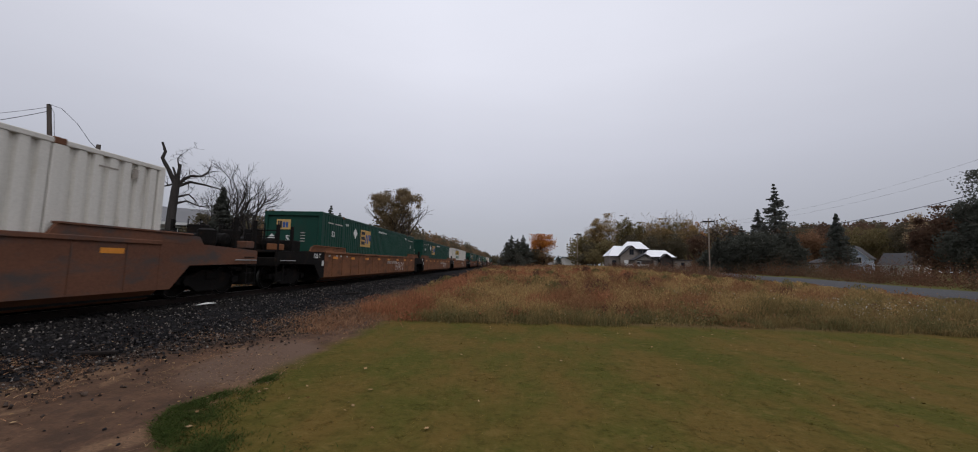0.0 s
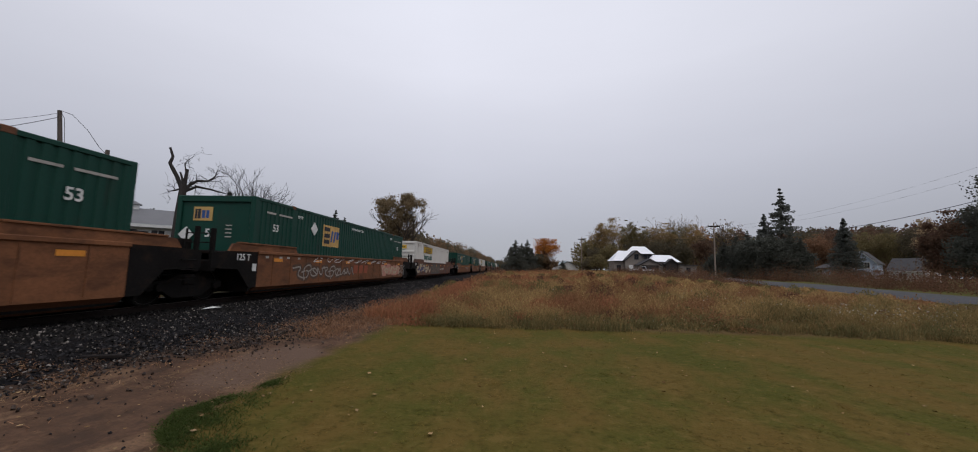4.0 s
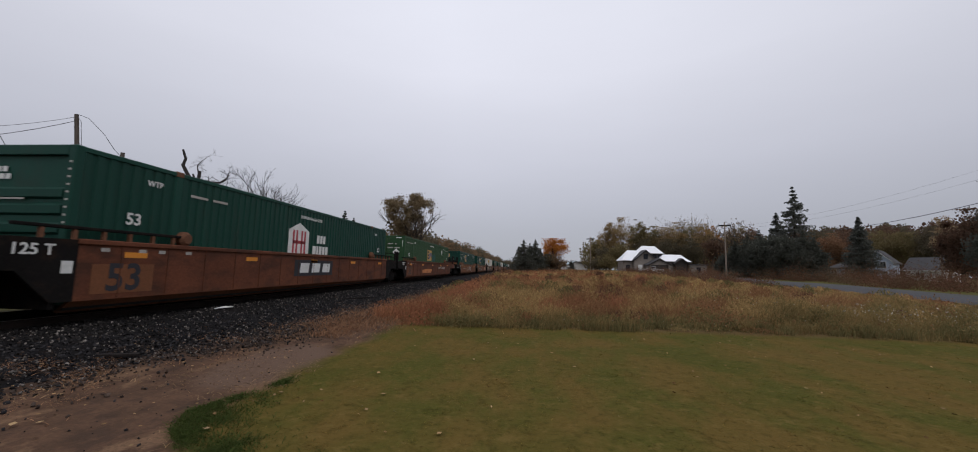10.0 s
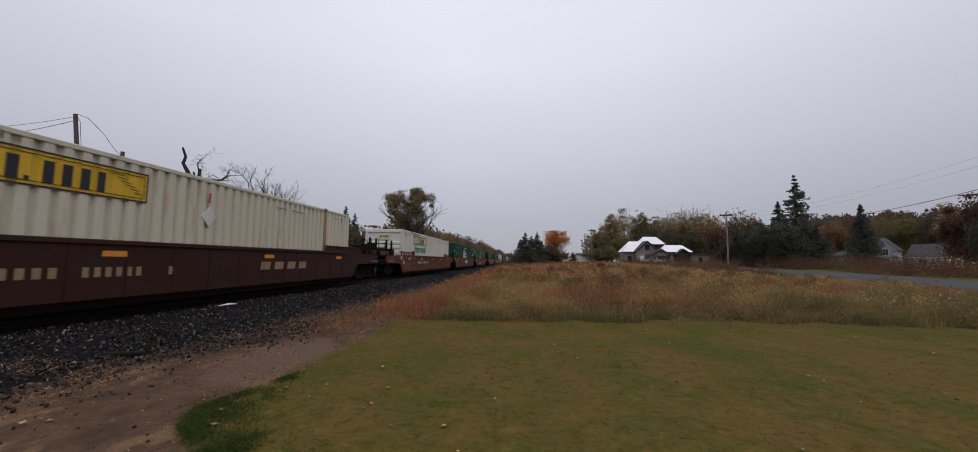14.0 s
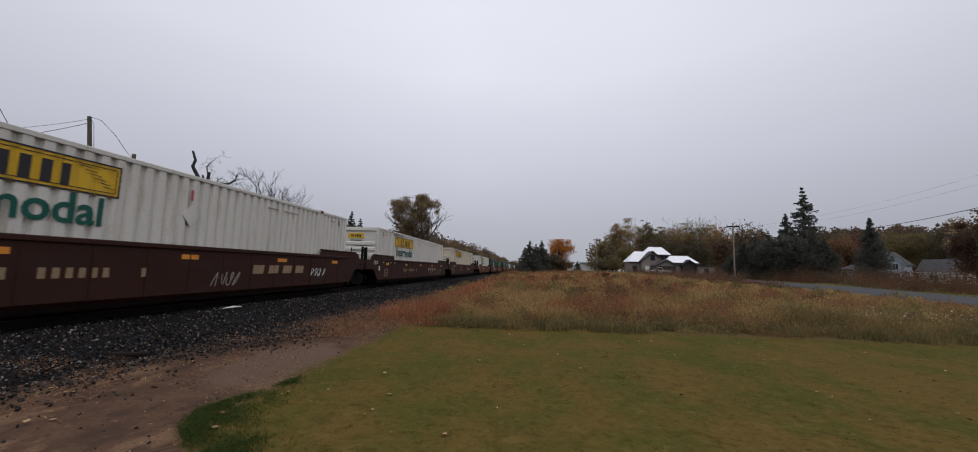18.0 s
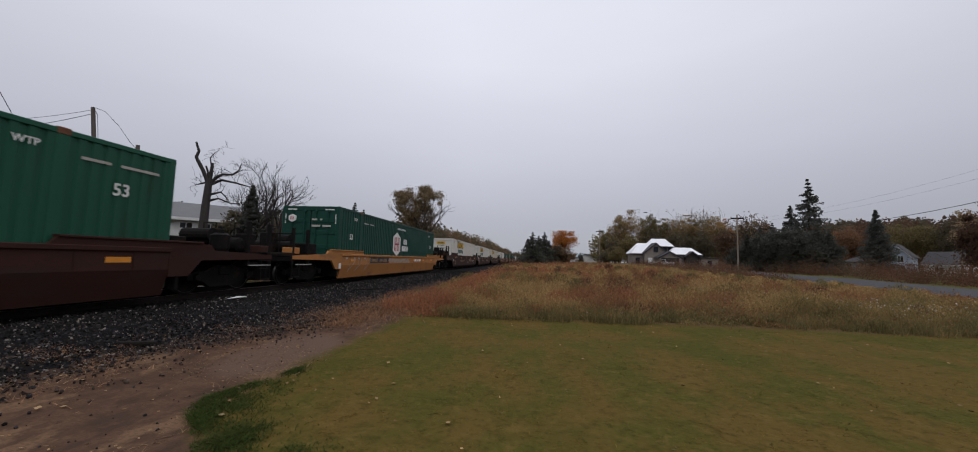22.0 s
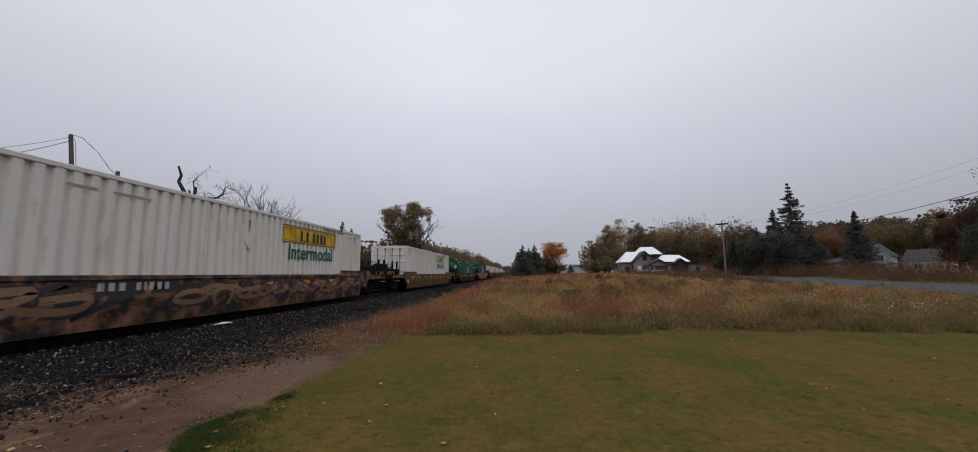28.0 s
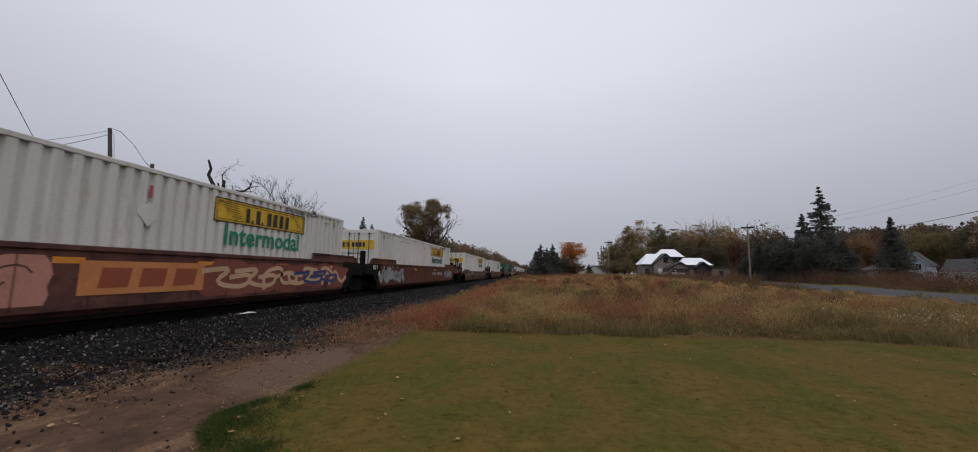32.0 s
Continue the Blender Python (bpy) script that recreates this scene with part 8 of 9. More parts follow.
    for bx, by, rx, ry, hgt in ((4.5, 20.3, 0.8, 0.6, 0.75), (7.8, 22.6, 0.45, 0.4, 0.7), (3.2, 22.8, 1.5, 0.8, 0.5), (1.2, 19.5, 1.0, 0.7, 0.45), (-1.6, 15.5, 0.9, 0.6, 0.5), (6.6, 27.0, 1.6, 0.8, 0.5), (11.5, 25.0, 1.2, 0.6, 0.45)):
        p = rng.normal(size=(900, 3)) * np.array([rx * 0.6, ry * 0.7, hgt * 0.5])
        p[:, 2] = np.abs(p[:, 2])
        cen.append(p + np.array([bx, by, ground_at(bx, by)]))
    v, f = quads(rng, np.concatenate(cen), 0.07)
    tagged(new("rust_thickets", array_mesh("rust_thickets", v, f, GRASS["brush"])), "dark rust-brown thickets in the middle of the field", "bushes", kind="stuff")
    # white seed heads
    xs, ys = [], []
    for cx, cy, sx, sy, n in ((10.9, 13.3, 0.8, 0.5, 190), (11.9, 12.9, 1.0, 0.5, 130), (14.0, 14.0, 1.8, 0.9, 130), (8.2, 14.6, 1.3, 0.7, 60), (9.0, 18.0, 2.4, 1.4, 60), (2.5, 11.5, 3.5, 0.25, 26)):
        xs.append(cx + sx * rng.normal(size=n))
        ys.append(cy + sy * rng.normal(size=n))
    x, y = np.concatenate(xs), np.concatenate(ys)
    keep = y > field_edge(x)
    x, y = x[keep], y[keep]
    z = ground_z(x, y) + 0.12 + (0.12 + 0.5 * smoothstep(0, 3, y - field_edge(x))) * rng.random_sample(len(x))
    v, f = quads(rng, np.stack([x, y, z], -1), 0.036, 0.0, 1.5)
    tagged(new("seed_heads", array_mesh("seed_heads", v, f, GRASS["seed"])), "white fluffy seed heads among the weeds", "weeds", kind="stuff")
    # brush beyond the road
    cen, hub = [], []
    for k in range(400):
        q = -22 + 112 * rng.random_sample()
        off = ROAD_W + 3.0 + 19 * rng.random_sample() ** 1.3
        bx = ROAD_X + math.sin(radians(ROAD_AZ)) * q + math.cos(radians(ROAD_AZ)) * off
        by = 30 + math.cos(radians(ROAD_AZ)) * q - math.sin(radians(ROAD_AZ)) * off
        r, h = 0.7 + 1.0 * rng.random_sample(), 1.9 + 1.3 * rng.random_sample()
        p = rng.normal(size=(300, 3)) * np.array([r * 0.6, r * 0.6, h * 0.36])
        p[:, 2] = np.abs(p[:, 2])
        cen.append(p + np.array([bx, by, ground_at(bx, by)]))
    # a rank strip of tall weeds on the near side, further on, behind which the road is lost
    for k in range(150):
        q, off = 10 + 69 * rng.random_sample(), -0.8 - 6.5 * rng.random_sample()
        bx = ROAD_X + math.sin(radians(ROAD_AZ)) * q + math.cos(radians(ROAD_AZ)) * off
        by = 30 + math.cos(radians(ROAD_AZ)) * q - math.sin(radians(ROAD_AZ)) * off
        r, h = 0.6 + 0.8 * rng.random_sample(), (1.1 + 0.7 * rng.random_sample()) * float(smoothstep(9, 19, q))
        p = rng.normal(size=(240, 3)) * np.array([r * 0.6, r * 0.6, max(h, 0.05) * 0.42])
        p[:, 2] = np.abs(p[:, 2])
        cen.append(p + np.array([bx, by, ground_at(bx, by)]))
    for k, (m, lab) in enumerate((("brush", "rust-red brush"), ("shrub", "dull brown brush"), ("brush", "rust-brown brush"))):
        v, f = quads(rng, np.concatenate(cen[k::3]), 0.115)
        tagged(new("roadside_brush", array_mesh("roadside_brush", v, f, GRASS[m])), lab + " beyond the road", "brush", kind="stuff")
    # shrubs at the far end of the field and beside the track
    cen = []
    for k in range(190):
        if k < 100:
            az = -3.2 + 14 * rng.random_sample()
            d = 62 + 34 * rng.random_sample()
            bx, by = at(az, d)
        else:
            by = 24 + 60 * rng.random_sample()
            bx = -3.2 + 1.4 * rng.random_sample() + 0.0 * by
        r, h = 0.6 + 0.8 * rng.random_sample(), 0.55 + 0.55 * rng.random_sample()
        p = rng.normal(size=(120, 3)) * np.array([r * 0.6, r * 0.6, h * 0.38])
        p[:, 2] = np.abs(p[:, 2])
        cen.append(p + np.array([bx, by, ground_at(bx, by)]))
    # brush added beyond the track to screen the lit ground seen under the cars
    for k in range(150):
        bx, by = -14.2 - 4.0 * rng.random_sample(), -2 + 60 * rng.random_sample()
        r, h = 0.5 + 0.6 * rng.random_sample(), 0.5 + 0.7 * rng.random_sample()
        p = rng.normal(size=(160, 3)) * np.array([r * 0.6, r * 0.6, h * 0.4])
        p[:, 2] = np.abs(p[:, 2])
        cen.append(p + np.array([bx, by, ground_at(bx, by)]))
    for k, m in enumerate(("dull", "brush")):
        v, f = quads(rng, np.concatenate(cen[k::2]), 0.13)
        tagged(new("field_brush", array_mesh("field_brush", v, f, GRASS[m])), "low brown brush beside the track and field", "brush", kind="stuff")


build_field()


def stones(name, label, rng, x, y, z, size, mat):
    n = len(x)
    base = np.array([[-1, -1, -0.7], [1, -1, -0.7], [1, 1, -0.7], [-1, 1, -0.7], [-0.7, -0.8, 0.7], [0.8, -0.7, 0.7], [0.7, 0.8, 0.7], [-0.8, 0.7, 0.7]]) * 0.5
    fc = np.array([[4, 5, 6, 7], [0, 1, 5, 4], [1, 2, 6, 5], [2, 3, 7, 6], [3, 0, 4, 7]])
    a = rng.random_sample((n, 3)) * 6.283
    ca, sa_ = np.cos(a), np.sin(a)
    v = base[None] * (1 + 0.35 * (rng.random_sample((n, 8, 3)) - 0.5)) * (size[:, None, None] * (0.7 + 0.6 * rng.random_sample((n, 1, 3))))
    for i, j, k in ((0, 1, 2), (1, 2, 0), (0, 2, 1)):
        p, q = v[..., i] * ca[:, None, k] - v[..., j] * sa_[:, None, k], v[..., i] * sa_[:, None, k] + v[..., j] * ca[:, None, k]
        v[..., i], v[..., j] = p, q
    v += np.stack([x, y, z], -1)[:, None]
    f = (np.arange(n)[:, None, None] * 8 + fc[None]).reshape(-1, 4)
    tagged(new(name, array_mesh(name, v.reshape(-1, 3), f, mat)), label, "stones", kind="stuff")


def bed_z(x):
    px = np.array([-13.2, -12.4, -10.95, -10.2, -8.6, -7.85, -6.9, -6.1, -5.4])
    pz = np.array([-0.1, 0.05, 0.29, 0.32, 0.32, 0.30, 0.21, 0.09, -0.04]) + 0.05
    return np.interp(x, px, pz)


def build_stones():
    rng = np.random.RandomState(31)
    n = 60000
    y = 2.0 + 40 * rng.random_sample(n) ** 1.9
    x = -10.4 + 6.3 * rng.random_sample(n)
    keep = rng.random_sample(n) > smoothstep(-6.6, -3.9, x + 1.15 * smoothstep(7.5, 4.0, y) + 0.2 * np.sin(y * 1.3) + 0.12 * np.sin(y * 3.1))
    x, y = x[keep], y[keep]
    n = len(x)
    # stones by the rails get the darker colour that stands for the train's shade
    under_train = x + 0.25 * np.sin(y * 1.7) + 0.3 * rng.normal(size=n) < -7.35
    for part_, nm, lab, mat in ((~under_train, "ballast_stones", "dark crushed grey ballast stones", M["stone"]), (under_train, "oily_ballast_stones", "black ballast stones beside the rails, the train's shade in their colour", M["shaded_stone"])):
        stones(nm, lab, rng, x[part_], y[part_], np.maximum(bed_z(x[part_]), ground_z(x[part_], y[part_])) + 0.006, 0.016 + 0.030 * rng.random_sample(int(part_.sum())) ** 1.6, mat)
    n = 3600
    y = 2.2 + 30 * rng.random_sample(n) ** 1.6
    x = -8.2 + 3.4 * rng.random_sample(n) - 0.6 * smoothstep(7.5, 4.0, y)
    stones("pale_pebbles", "scattered pale pebbles on the ballast", rng, x, y, np.maximum(bed_z(x), ground_z(x, y)) + 0.018, 0.010 + 0.022 * rng.random_sample(n) ** 1.5, M["pale_stone"])
    # mud-stained stones where the ballast runs out into the dirt
    n = 9000
    y = 2.0 + 24 * rng.random_sample(n) ** 1.7
    x = -5.15 + 0.55 * rng.normal(size=n) - 1.0 * smoothstep(7.5, 4.0, y) + 0.2 * np.sin(y * 1.9)
    keep = (lumps(np.stack([x, y], -1), 0.45, 17) + 0.6 * rng.normal(size=n) > 0.0) & (x < -3.6)
    x, y = x[keep], y[keep]
    stones("muddy_stones", "mud-stained brown stones at the foot of the ballast", rng, x, y, np.maximum(bed_z(x), ground_z(x, y)) + 0.008, 0.014 + 0.030 * rng.random_sample(len(x)) ** 1.8, M["muddy_stone"])
    n = 450
    y = 2.2 + 16 * rng.random_sample(n) ** 1.3
    x = -5.6 + 2.4 * rng.random_sample(n) ** 1.4
    stones("dirt_pebbles", "small stones on the dirt strip", rng, x, y, ground_z(x, y) + 0.008, 0.008 + 0.018 * rng.random_sample(n) ** 2, M["stone"])
    # dry grass strewn over the dirt strip
    n = 30000
    y = 2.0 + 24 * rng.random_sample(n) ** 1.3
    x = -5.6 + 2.6 * rng.random_sample(n)
    xy = np.stack([x, y], -1)
    p = np.sin(x * 2.6 + y * 0.9) + np.sin(y * 1.7 - x + 1) + 0.8 * rng.normal(size=n) > 0.9
    xy = xy[p]
    blades("dry_grass", "flattened dry grass on the dirt strip", rng, xy, 0.010 + 0.016 * rng.random_sample(len(xy)), np.full(len(xy), 0.010), GRASS["litter"], 3.4, ground_z(xy[:, 0], xy[:, 1]) + 0.008)
    n = 15000
    y = 8.2 + 16 * rng.random_sample(n) ** 1.2
    x = -4.1 + 0.6 * rng.normal(size=n)
    xy = np.stack([x, y], -1)
    xy = xy[lumps(xy * np.array([1.0, 0.5]), 0.7, 9) + 0.3 * rng.normal(size=n) > 0.05]
    blades("reddish_straw", "reddish straw lying over the dirt beside the field", rng, xy, 0.03 + 0.09 * rng.random_sample(len(xy)), np.full(len(xy), 0.014), GRASS["rusty_straw"], 1.6, ground_z(xy[:, 0], xy[:, 1]) + 0.008)
    n = 16000
    y = 3.4 + 12 * rng.random_sample(n) ** 1.3
    x = -5.3 + 0.7 * rng.normal(size=n) - 0.6 * smoothstep(7.5, 4.0, y)
    xy = np.stack([x, y], -1)
    xy = xy[(lumps(xy, 0.6, 19) + 0.6 * lumps(xy, 0.25, 20) + 0.25 * rng.normal(size=n) > 0.45) & (x < -3.7)]
    blades("matted_straw", "matted rust-brown straw at the foot of the ballast", rng, xy, 0.008 + 0.018 * rng.random_sample(len(xy)), np.full(len(xy), 0.010), GRASS["rusty_straw"], 3.2, np.maximum(bed_z(xy[:, 0]), ground_z(xy[:, 0], xy[:, 1])) + 0.02)
    # brown leaves blown onto the dirt and the stones
    n = 420
    y = 2.2 + 20 * rng.random_sample(n) ** 1.4
    x = -6.4 + 3.2 * rng.random_sample(n)
    c = np.stack([x, y, np.maximum(bed_z(x), ground_z(x, y)) + 0.02], -1)
    v, f = quads(rng, c, 0.045, 0.0)
    v[:, 2] = np.repeat(c[:, 2], 4) + (v[:, 2] - np.repeat(c[:, 2], 4)) * 0.3
    tagged(new("blown_leaves", array_mesh("blown_leaves", v, f, GRASS["leaf"])), "brown and orange leaves blown onto the dirt", "leaves", kind="stuff")


build_stones()


# ---------------------------------------------------------------- poles, wires, buildings
M["pole_wood"] = material("weathered_pole_timber", (0.22, 0.175, 0.14), 0.9, 12, 2, 0.3, 0.5, streak=(4, 4, 0.3))
M["dark_pole"] = material("dark_weathered_pole_timber", (0.095, 0.078, 0.068), 0.9, 12, 2, 0.3, 0.5, streak=(4, 4, 0.3))
M["wire"] = material("black_wire_sheath", (0.03, 0.03, 0.035), 0.7, 10, 2, 0.1, 0.0)
M["insulator"] = material("grey_porcelain", (0.35, 0.35, 0.36), 0.4, 10, 2, 0.1, 0.0)
M["grey_siding"] = material("grey_stone_siding", (0.20, 0.175, 0.155), 0.85, 8, 0.8, 0.25, 0.2)
M["white_roof"] = material("white_metal_roof", (0.80, 0.81, 0.84), 0.5, 8, 0.5, 0.06, 0.02)
M["dark_trim"] = material("dark_brown_trim", (0.035, 0.03, 0.028), 0.7, 10, 1, 0.2, 0.0)
M["window_glass"] = material("dark_window_glass", (0.02, 0.022, 0.028), 0.1, 10, 1, 0.1, 0.0)
M["blue_siding"] = material("pale_blue_siding", (0.40, 0.46, 0.57), 0.7, 8, 0.8, 0.12, 0.1)
M["white_siding"] = material("white_siding", (0.55, 0.55, 0.54), 0.7, 8, 0.8, 0.12, 0.1)
M["grey_shingle"] = material("grey_roof_shingles", (0.062, 0.06, 0.063), 0.9, 10, 1.2, 0.2, 0.2)
M["teal_roof"] = material("pale_teal_metal_roof", (0.25, 0.31, 0.33), 0.6, 10, 0.6, 0.12, 0.05)
M["shed_roof"] = material("pale_grey_metal_roof", (0.135, 0.135, 0.142), 0.6, 10, 0.6, 0.12, 0.05)
M["car_white"] = material("white_car_paint", (0.52, 0.52, 0.53), 0.3, 10, 1, 0.05, 0.0)
M["tyre"] = material("black_rubber", (0.02, 0.02, 0.02), 0.9, 10, 1, 0.1, 0.0)


def utility_pole(x, y, height, radius, label, arm=0.0, turn=0.0, lean=(0.0, 0.0), wood="pole_wood"):
    t = thing("utility_pole", pose(x, y, ground_at(x, y) - 0.2, lean[0], lean[1]), label, "utility pole")
    part("post", Shape().tube([(0, 0, 0), (0, 0, height * 0.5), (0, 0, height + 0.2)], [radius * 1.15, radius, radius * 0.82], 12), M[wood], t, smooth=False)
    if arm:
        m = pose(0, 0, height - 0.45, 0, 0, turn)
        part("crossarm", Shape().box(-arm, -0.09, -0.13, arm, 0.09, 0.13, 0.01), M["tie"], t, at=m)
        for q in (-arm * 0.9, -arm * 0.45, arm * 0.45, arm * 0.9):
            part("insulator", once("insul", lambda: Shape().tube([(0, 0, 0.07), (0, 0, 0.16), (0, 0, 0.24)], [0.03, 0.07, 0.04], 8).mesh("insulator", M["insulator"])), None, t, "", m @ pose(q, 0, 0))
    return t


def cable(points, radius, label, sag=0.0, name="wire"):
    pts = []
    for a, b_ in zip(points, points[1:]):
        a, b_ = Vector(a), Vector(b_)
        for k in range(12):
            q = k / 12
            p = a.lerp(b_, q)
            p.z -= sag * 4 * q * (1 - q)
            pts.append(p)
    pts.append(Vector(points[-1]))
    ob = part(name, Shape().tube(pts, radius, 5), M["wire"])
    return tagged(ob, label, "wire")


def spot(az, dist, el):
    x, y = at(az, dist)
    return (x, y, EYE + dist * math.tan(radians(el)))


def build_poles():
    x, y = at(-52.3, 36)
    utility_pole(x + 0.63, y + 0.80, up_to(14.5, -52.3, 36), 0.135, "dark brown wooden pole without crossarm across the track", lean=(2.7, -5.4), wood="dark_pole")
    tip = spot(-52.3, 36, 14.3)
    x2, y2 = at(-48.6, 36)
    utility_pole(x2, y2, up_to(11.2, -48.6, 36), 0.14, "short leaning dark grey pole across the track", lean=(0.6, 1.0), wood="dark_pole")
    tip2 = spot(-48.35, 36, 10.5)
    cable([tip, spot(-51.4, 36, 14.1), spot(-50.2, 36, 12.9), spot(-49.2, 36, 11.4), tip2], 0.015, "slack black wire between two poles")
    cable([spot(-48.4, 36, 10.9), spot(-48.9, 36, 10.2), spot(-48.95, 36, 9.8), spot(-48.5, 36, 9.7), spot(-48.4, 36, 10.1)], 0.015, "loose wire loop on a pole")
    cable([tip, spot(-51.9, 36, 13.6), spot(-51.6, 36, 10.5), spot(-51.2, 37, 8.0), spot(-51.0, 38, 6.0)], 0.014, "thin drop wire hanging from a pole")
    cable([spot(-52.3, 36, 13.6), spot(-62, 38, 9.0)], 0.017, "black cable running off across the track", 0.3)
    cable([spot(-52.3, 36, 14.0), spot(-62, 38, 10.2)], 0.012, "thin cable running off across the track", 0.3)
    cable([spot(-54.6, 52, 6.3), spot(-60.5, 30, 18.0)], 0.018, "thin overhead wire across the track")
    x, y = at(9.7, 128)
    utility_pole(x, y, up_to(4.6, 9.7, 128), 0.14, "distant wooden utility pole with a crossarm", 1.1, -10)
    x, y = at(26.3, 86)
    utility_pole(x, y, up_to(6.3, 26.3, 86), 0.13, "pale wooden utility pole in the field", 1.0, -26)
    x, y = at(49.5, 68)
    utility_pole(x, y, up_to(6.1, 49.5, 68), 0.18, "pale wooden utility pole beside the road", 0.8, -45)
    x, y = at(44.2, 84)
    utility_pole(x, y, up_to(2.6, 44.2, 84), 0.10, "thin pale post near a house")
    x, y = at(39.4, 100)
    utility_pole(x, y, up_to(2.9, 39.4, 100), 0.10, "thin pale post near a house")
    cable([spot(33.0, 92, 4.7), spot(49.5, 68, 7.6), spot(70, 60, 10.5)], 0.035, "thick black overhead line", 0.9)
    for k, (a, b_) in enumerate(((6.0, 10.6), (5.7, 9.7))):
        cable([spot(26.3, 86, a - 0.3), spot(49.5, 62, b_), spot(70, 55, b_ + 4)], 0.007, "thin overhead power line", 1.2)


build_poles()


def window(parent, m, w, h, frame_mat="white_siding"):
    wd = part("window", Shape().box(-w / 2, -0.05, -h / 2, w / 2, 0.0, h / 2), M["window_glass"], parent, at=m)
    fr = Shape()
    for a, b_, c, d in ((-w / 2 - 0.1, -h / 2 - 0.1, w / 2 + 0.1, -h / 2), (-w / 2 - 0.1, h / 2, w / 2 + 0.1, h / 2 + 0.1), (-w / 2 - 0.1, -h / 2, -w / 2, h / 2), (w / 2, -h / 2, w / 2 + 0.1, h / 2), (-0.03, -h / 2, 0.03, h / 2)):
        fr.box(a, -0.09, b_, c, 0.0, d)
    part("frame", fr, M[frame_mat], wd)
    return wd


def gable(parent, x0, x1, y0, y1, eave, ridge, wall, roof, name="wall", over=0.35, fascia=True, trim="dark_trim"):
    """A block with a gable towards the front (-y): walls and a two-sided roof of real thickness."""
    xm = (x0 + x1) / 2
    part(name, Shape().slab([(x0, -0.5), (x1, -0.5), (x1, eave), (xm, ridge - 0.1), (x0, eave)], y0, y1, "y"), wall, parent)
    for sg, xe in ((-1, x0), (1, x1)):
        sl = (ridge - eave) / (xm - x0)
        xo = xe + sg * over
        zo = eave - over * sl
        rf = Shape().slab([(xo, zo), (xm, ridge), (xm, ridge + 0.16), (xo, zo + 0.16)], y0 - over, y1 + over, "y")
        r = part("roof", rf, roof, parent)
        if fascia:
            part("fascia", Shape().slab([(xo, zo - 0.14), (xm, ridge - 0.14), (xm, ridge + 0.02), (xo, zo + 0.02)], y0 - over - 0.05, y0 - over, "y"), M[trim], r)


def hip(parent, x0, x1, y0, y1, eave, ridge, wall, roof, over=0.4, name="wall"):
    part(name, Shape().box(x0, y0, -0.5, x1, y1, eave), wall, parent)
    d = (y1 - y0) / 2 + over
    a, b_, c, e = x0 - over, x1 + over, y0 - over, y1 + over
    q = min(d * 0.9, (b_ - a) / 2 - 0.3)
    ym = (c + e) / 2
    v = [(a, c, eave), (b_, c, eave), (b_, e, eave), (a, e, eave), (a + q, ym, ridge), (b_ - q, ym, ridge)]
    part("roof", Shape().add(v, [(0, 1, 5, 4), (1, 2, 5), (2, 3, 4, 5), (3, 0, 4), (3, 2, 1, 0)]), roof, parent)
    part("fascia", Shape().box(a, c - 0.03, eave - 0.2, b_, c, eave + 0.03), M["dark_trim"], parent)


def build_house():
    x, y = at(17.9, 110)
    t = thing("house", pose(x, y, ground_at(x, y), 0, 0, -17.9 + 22), "grey stone house with a white metal roof", "house")
    G, Wr = M["grey_siding"], M["white_roof"]
    # main two-storey block, a front gable wing, a porch, a garage wing and a small annex
    hip(t, -3.9, 2.1, -0.5, 2.5, 5.0, 7.0, G, Wr)
    hip(t, -8.6, -1.4, -2.6, 1.4, 3.0, 5.7, G, Wr, name="wing_wall")
    gable(t, -6.1, -0.5, -3.6, -1.2, 3.3, 5.6, G, M["grey_shingle"])
    gable(t, -3.6, 1.6, -6.2, -3.2, 2.1, 3.5, M["grey_siding"], M["grey_shingle"], "porch")
    # the porch is solid; this dark sheet paints the shade of its opening
    part("porch_shadow_wall", Shape().box(-3.1, -6.24, 0.0, 1.1, -6.21, 2.05), M["dark_trim"], t, "dark sheet standing for the shade inside the porch")
    for q in (-3.3, 1.3):
        part("porch_post", Shape().box(q - 0.16, -6.5, -0.3, q + 0.16, -6.22, 2.1, 0.02), G, t)
    hip(t, 0.6, 8.0, -2.6, 0.8, 3.0, 4.8, G, Wr)
    gable(t, 3.9, 7.1, -3.6, -2.0, 2.6, 3.7, M["dark_trim"], M["grey_shingle"], "dormer")
    part("garage_door", Shape().box(4.1, -3.68, -0.2, 6.9, -3.61, 2.4), M["dark_trim"], t, "dark garage door")
    part("annex_wall", Shape().box(7.3, -4.4, -0.5, 11.4, 0.0, 2.2), G, t)
    part("annex_roof", Shape().box(7.1, -4.7, 2.2, 11.6, 0.3, 2.4, 0.03), M["grey_shingle"], t)
    for px, pz, yy in ((-3.3, 4.1, -3.6), (0.2, 4.3, -0.5), (1.4, 4.3, -0.5), (-7.4, 1.3, -2.6), (9.3, 1.0, -4.4)):
        window(t, pose(px, yy, pz), 0.9, 1.2, "grey_shingle")
    part("front_door", Shape().box(-5.2, -3.7, -0.2, -4.2, -3.6, 2.0), M["white_siding"], t, "white front door")
    for q in (-3.0, 0.2):
        part("garden_wall", Shape().box(q - 1.4, -9.0, -0.5, q + 1.4, -8.7, 0.4), M["white_siding"], t)


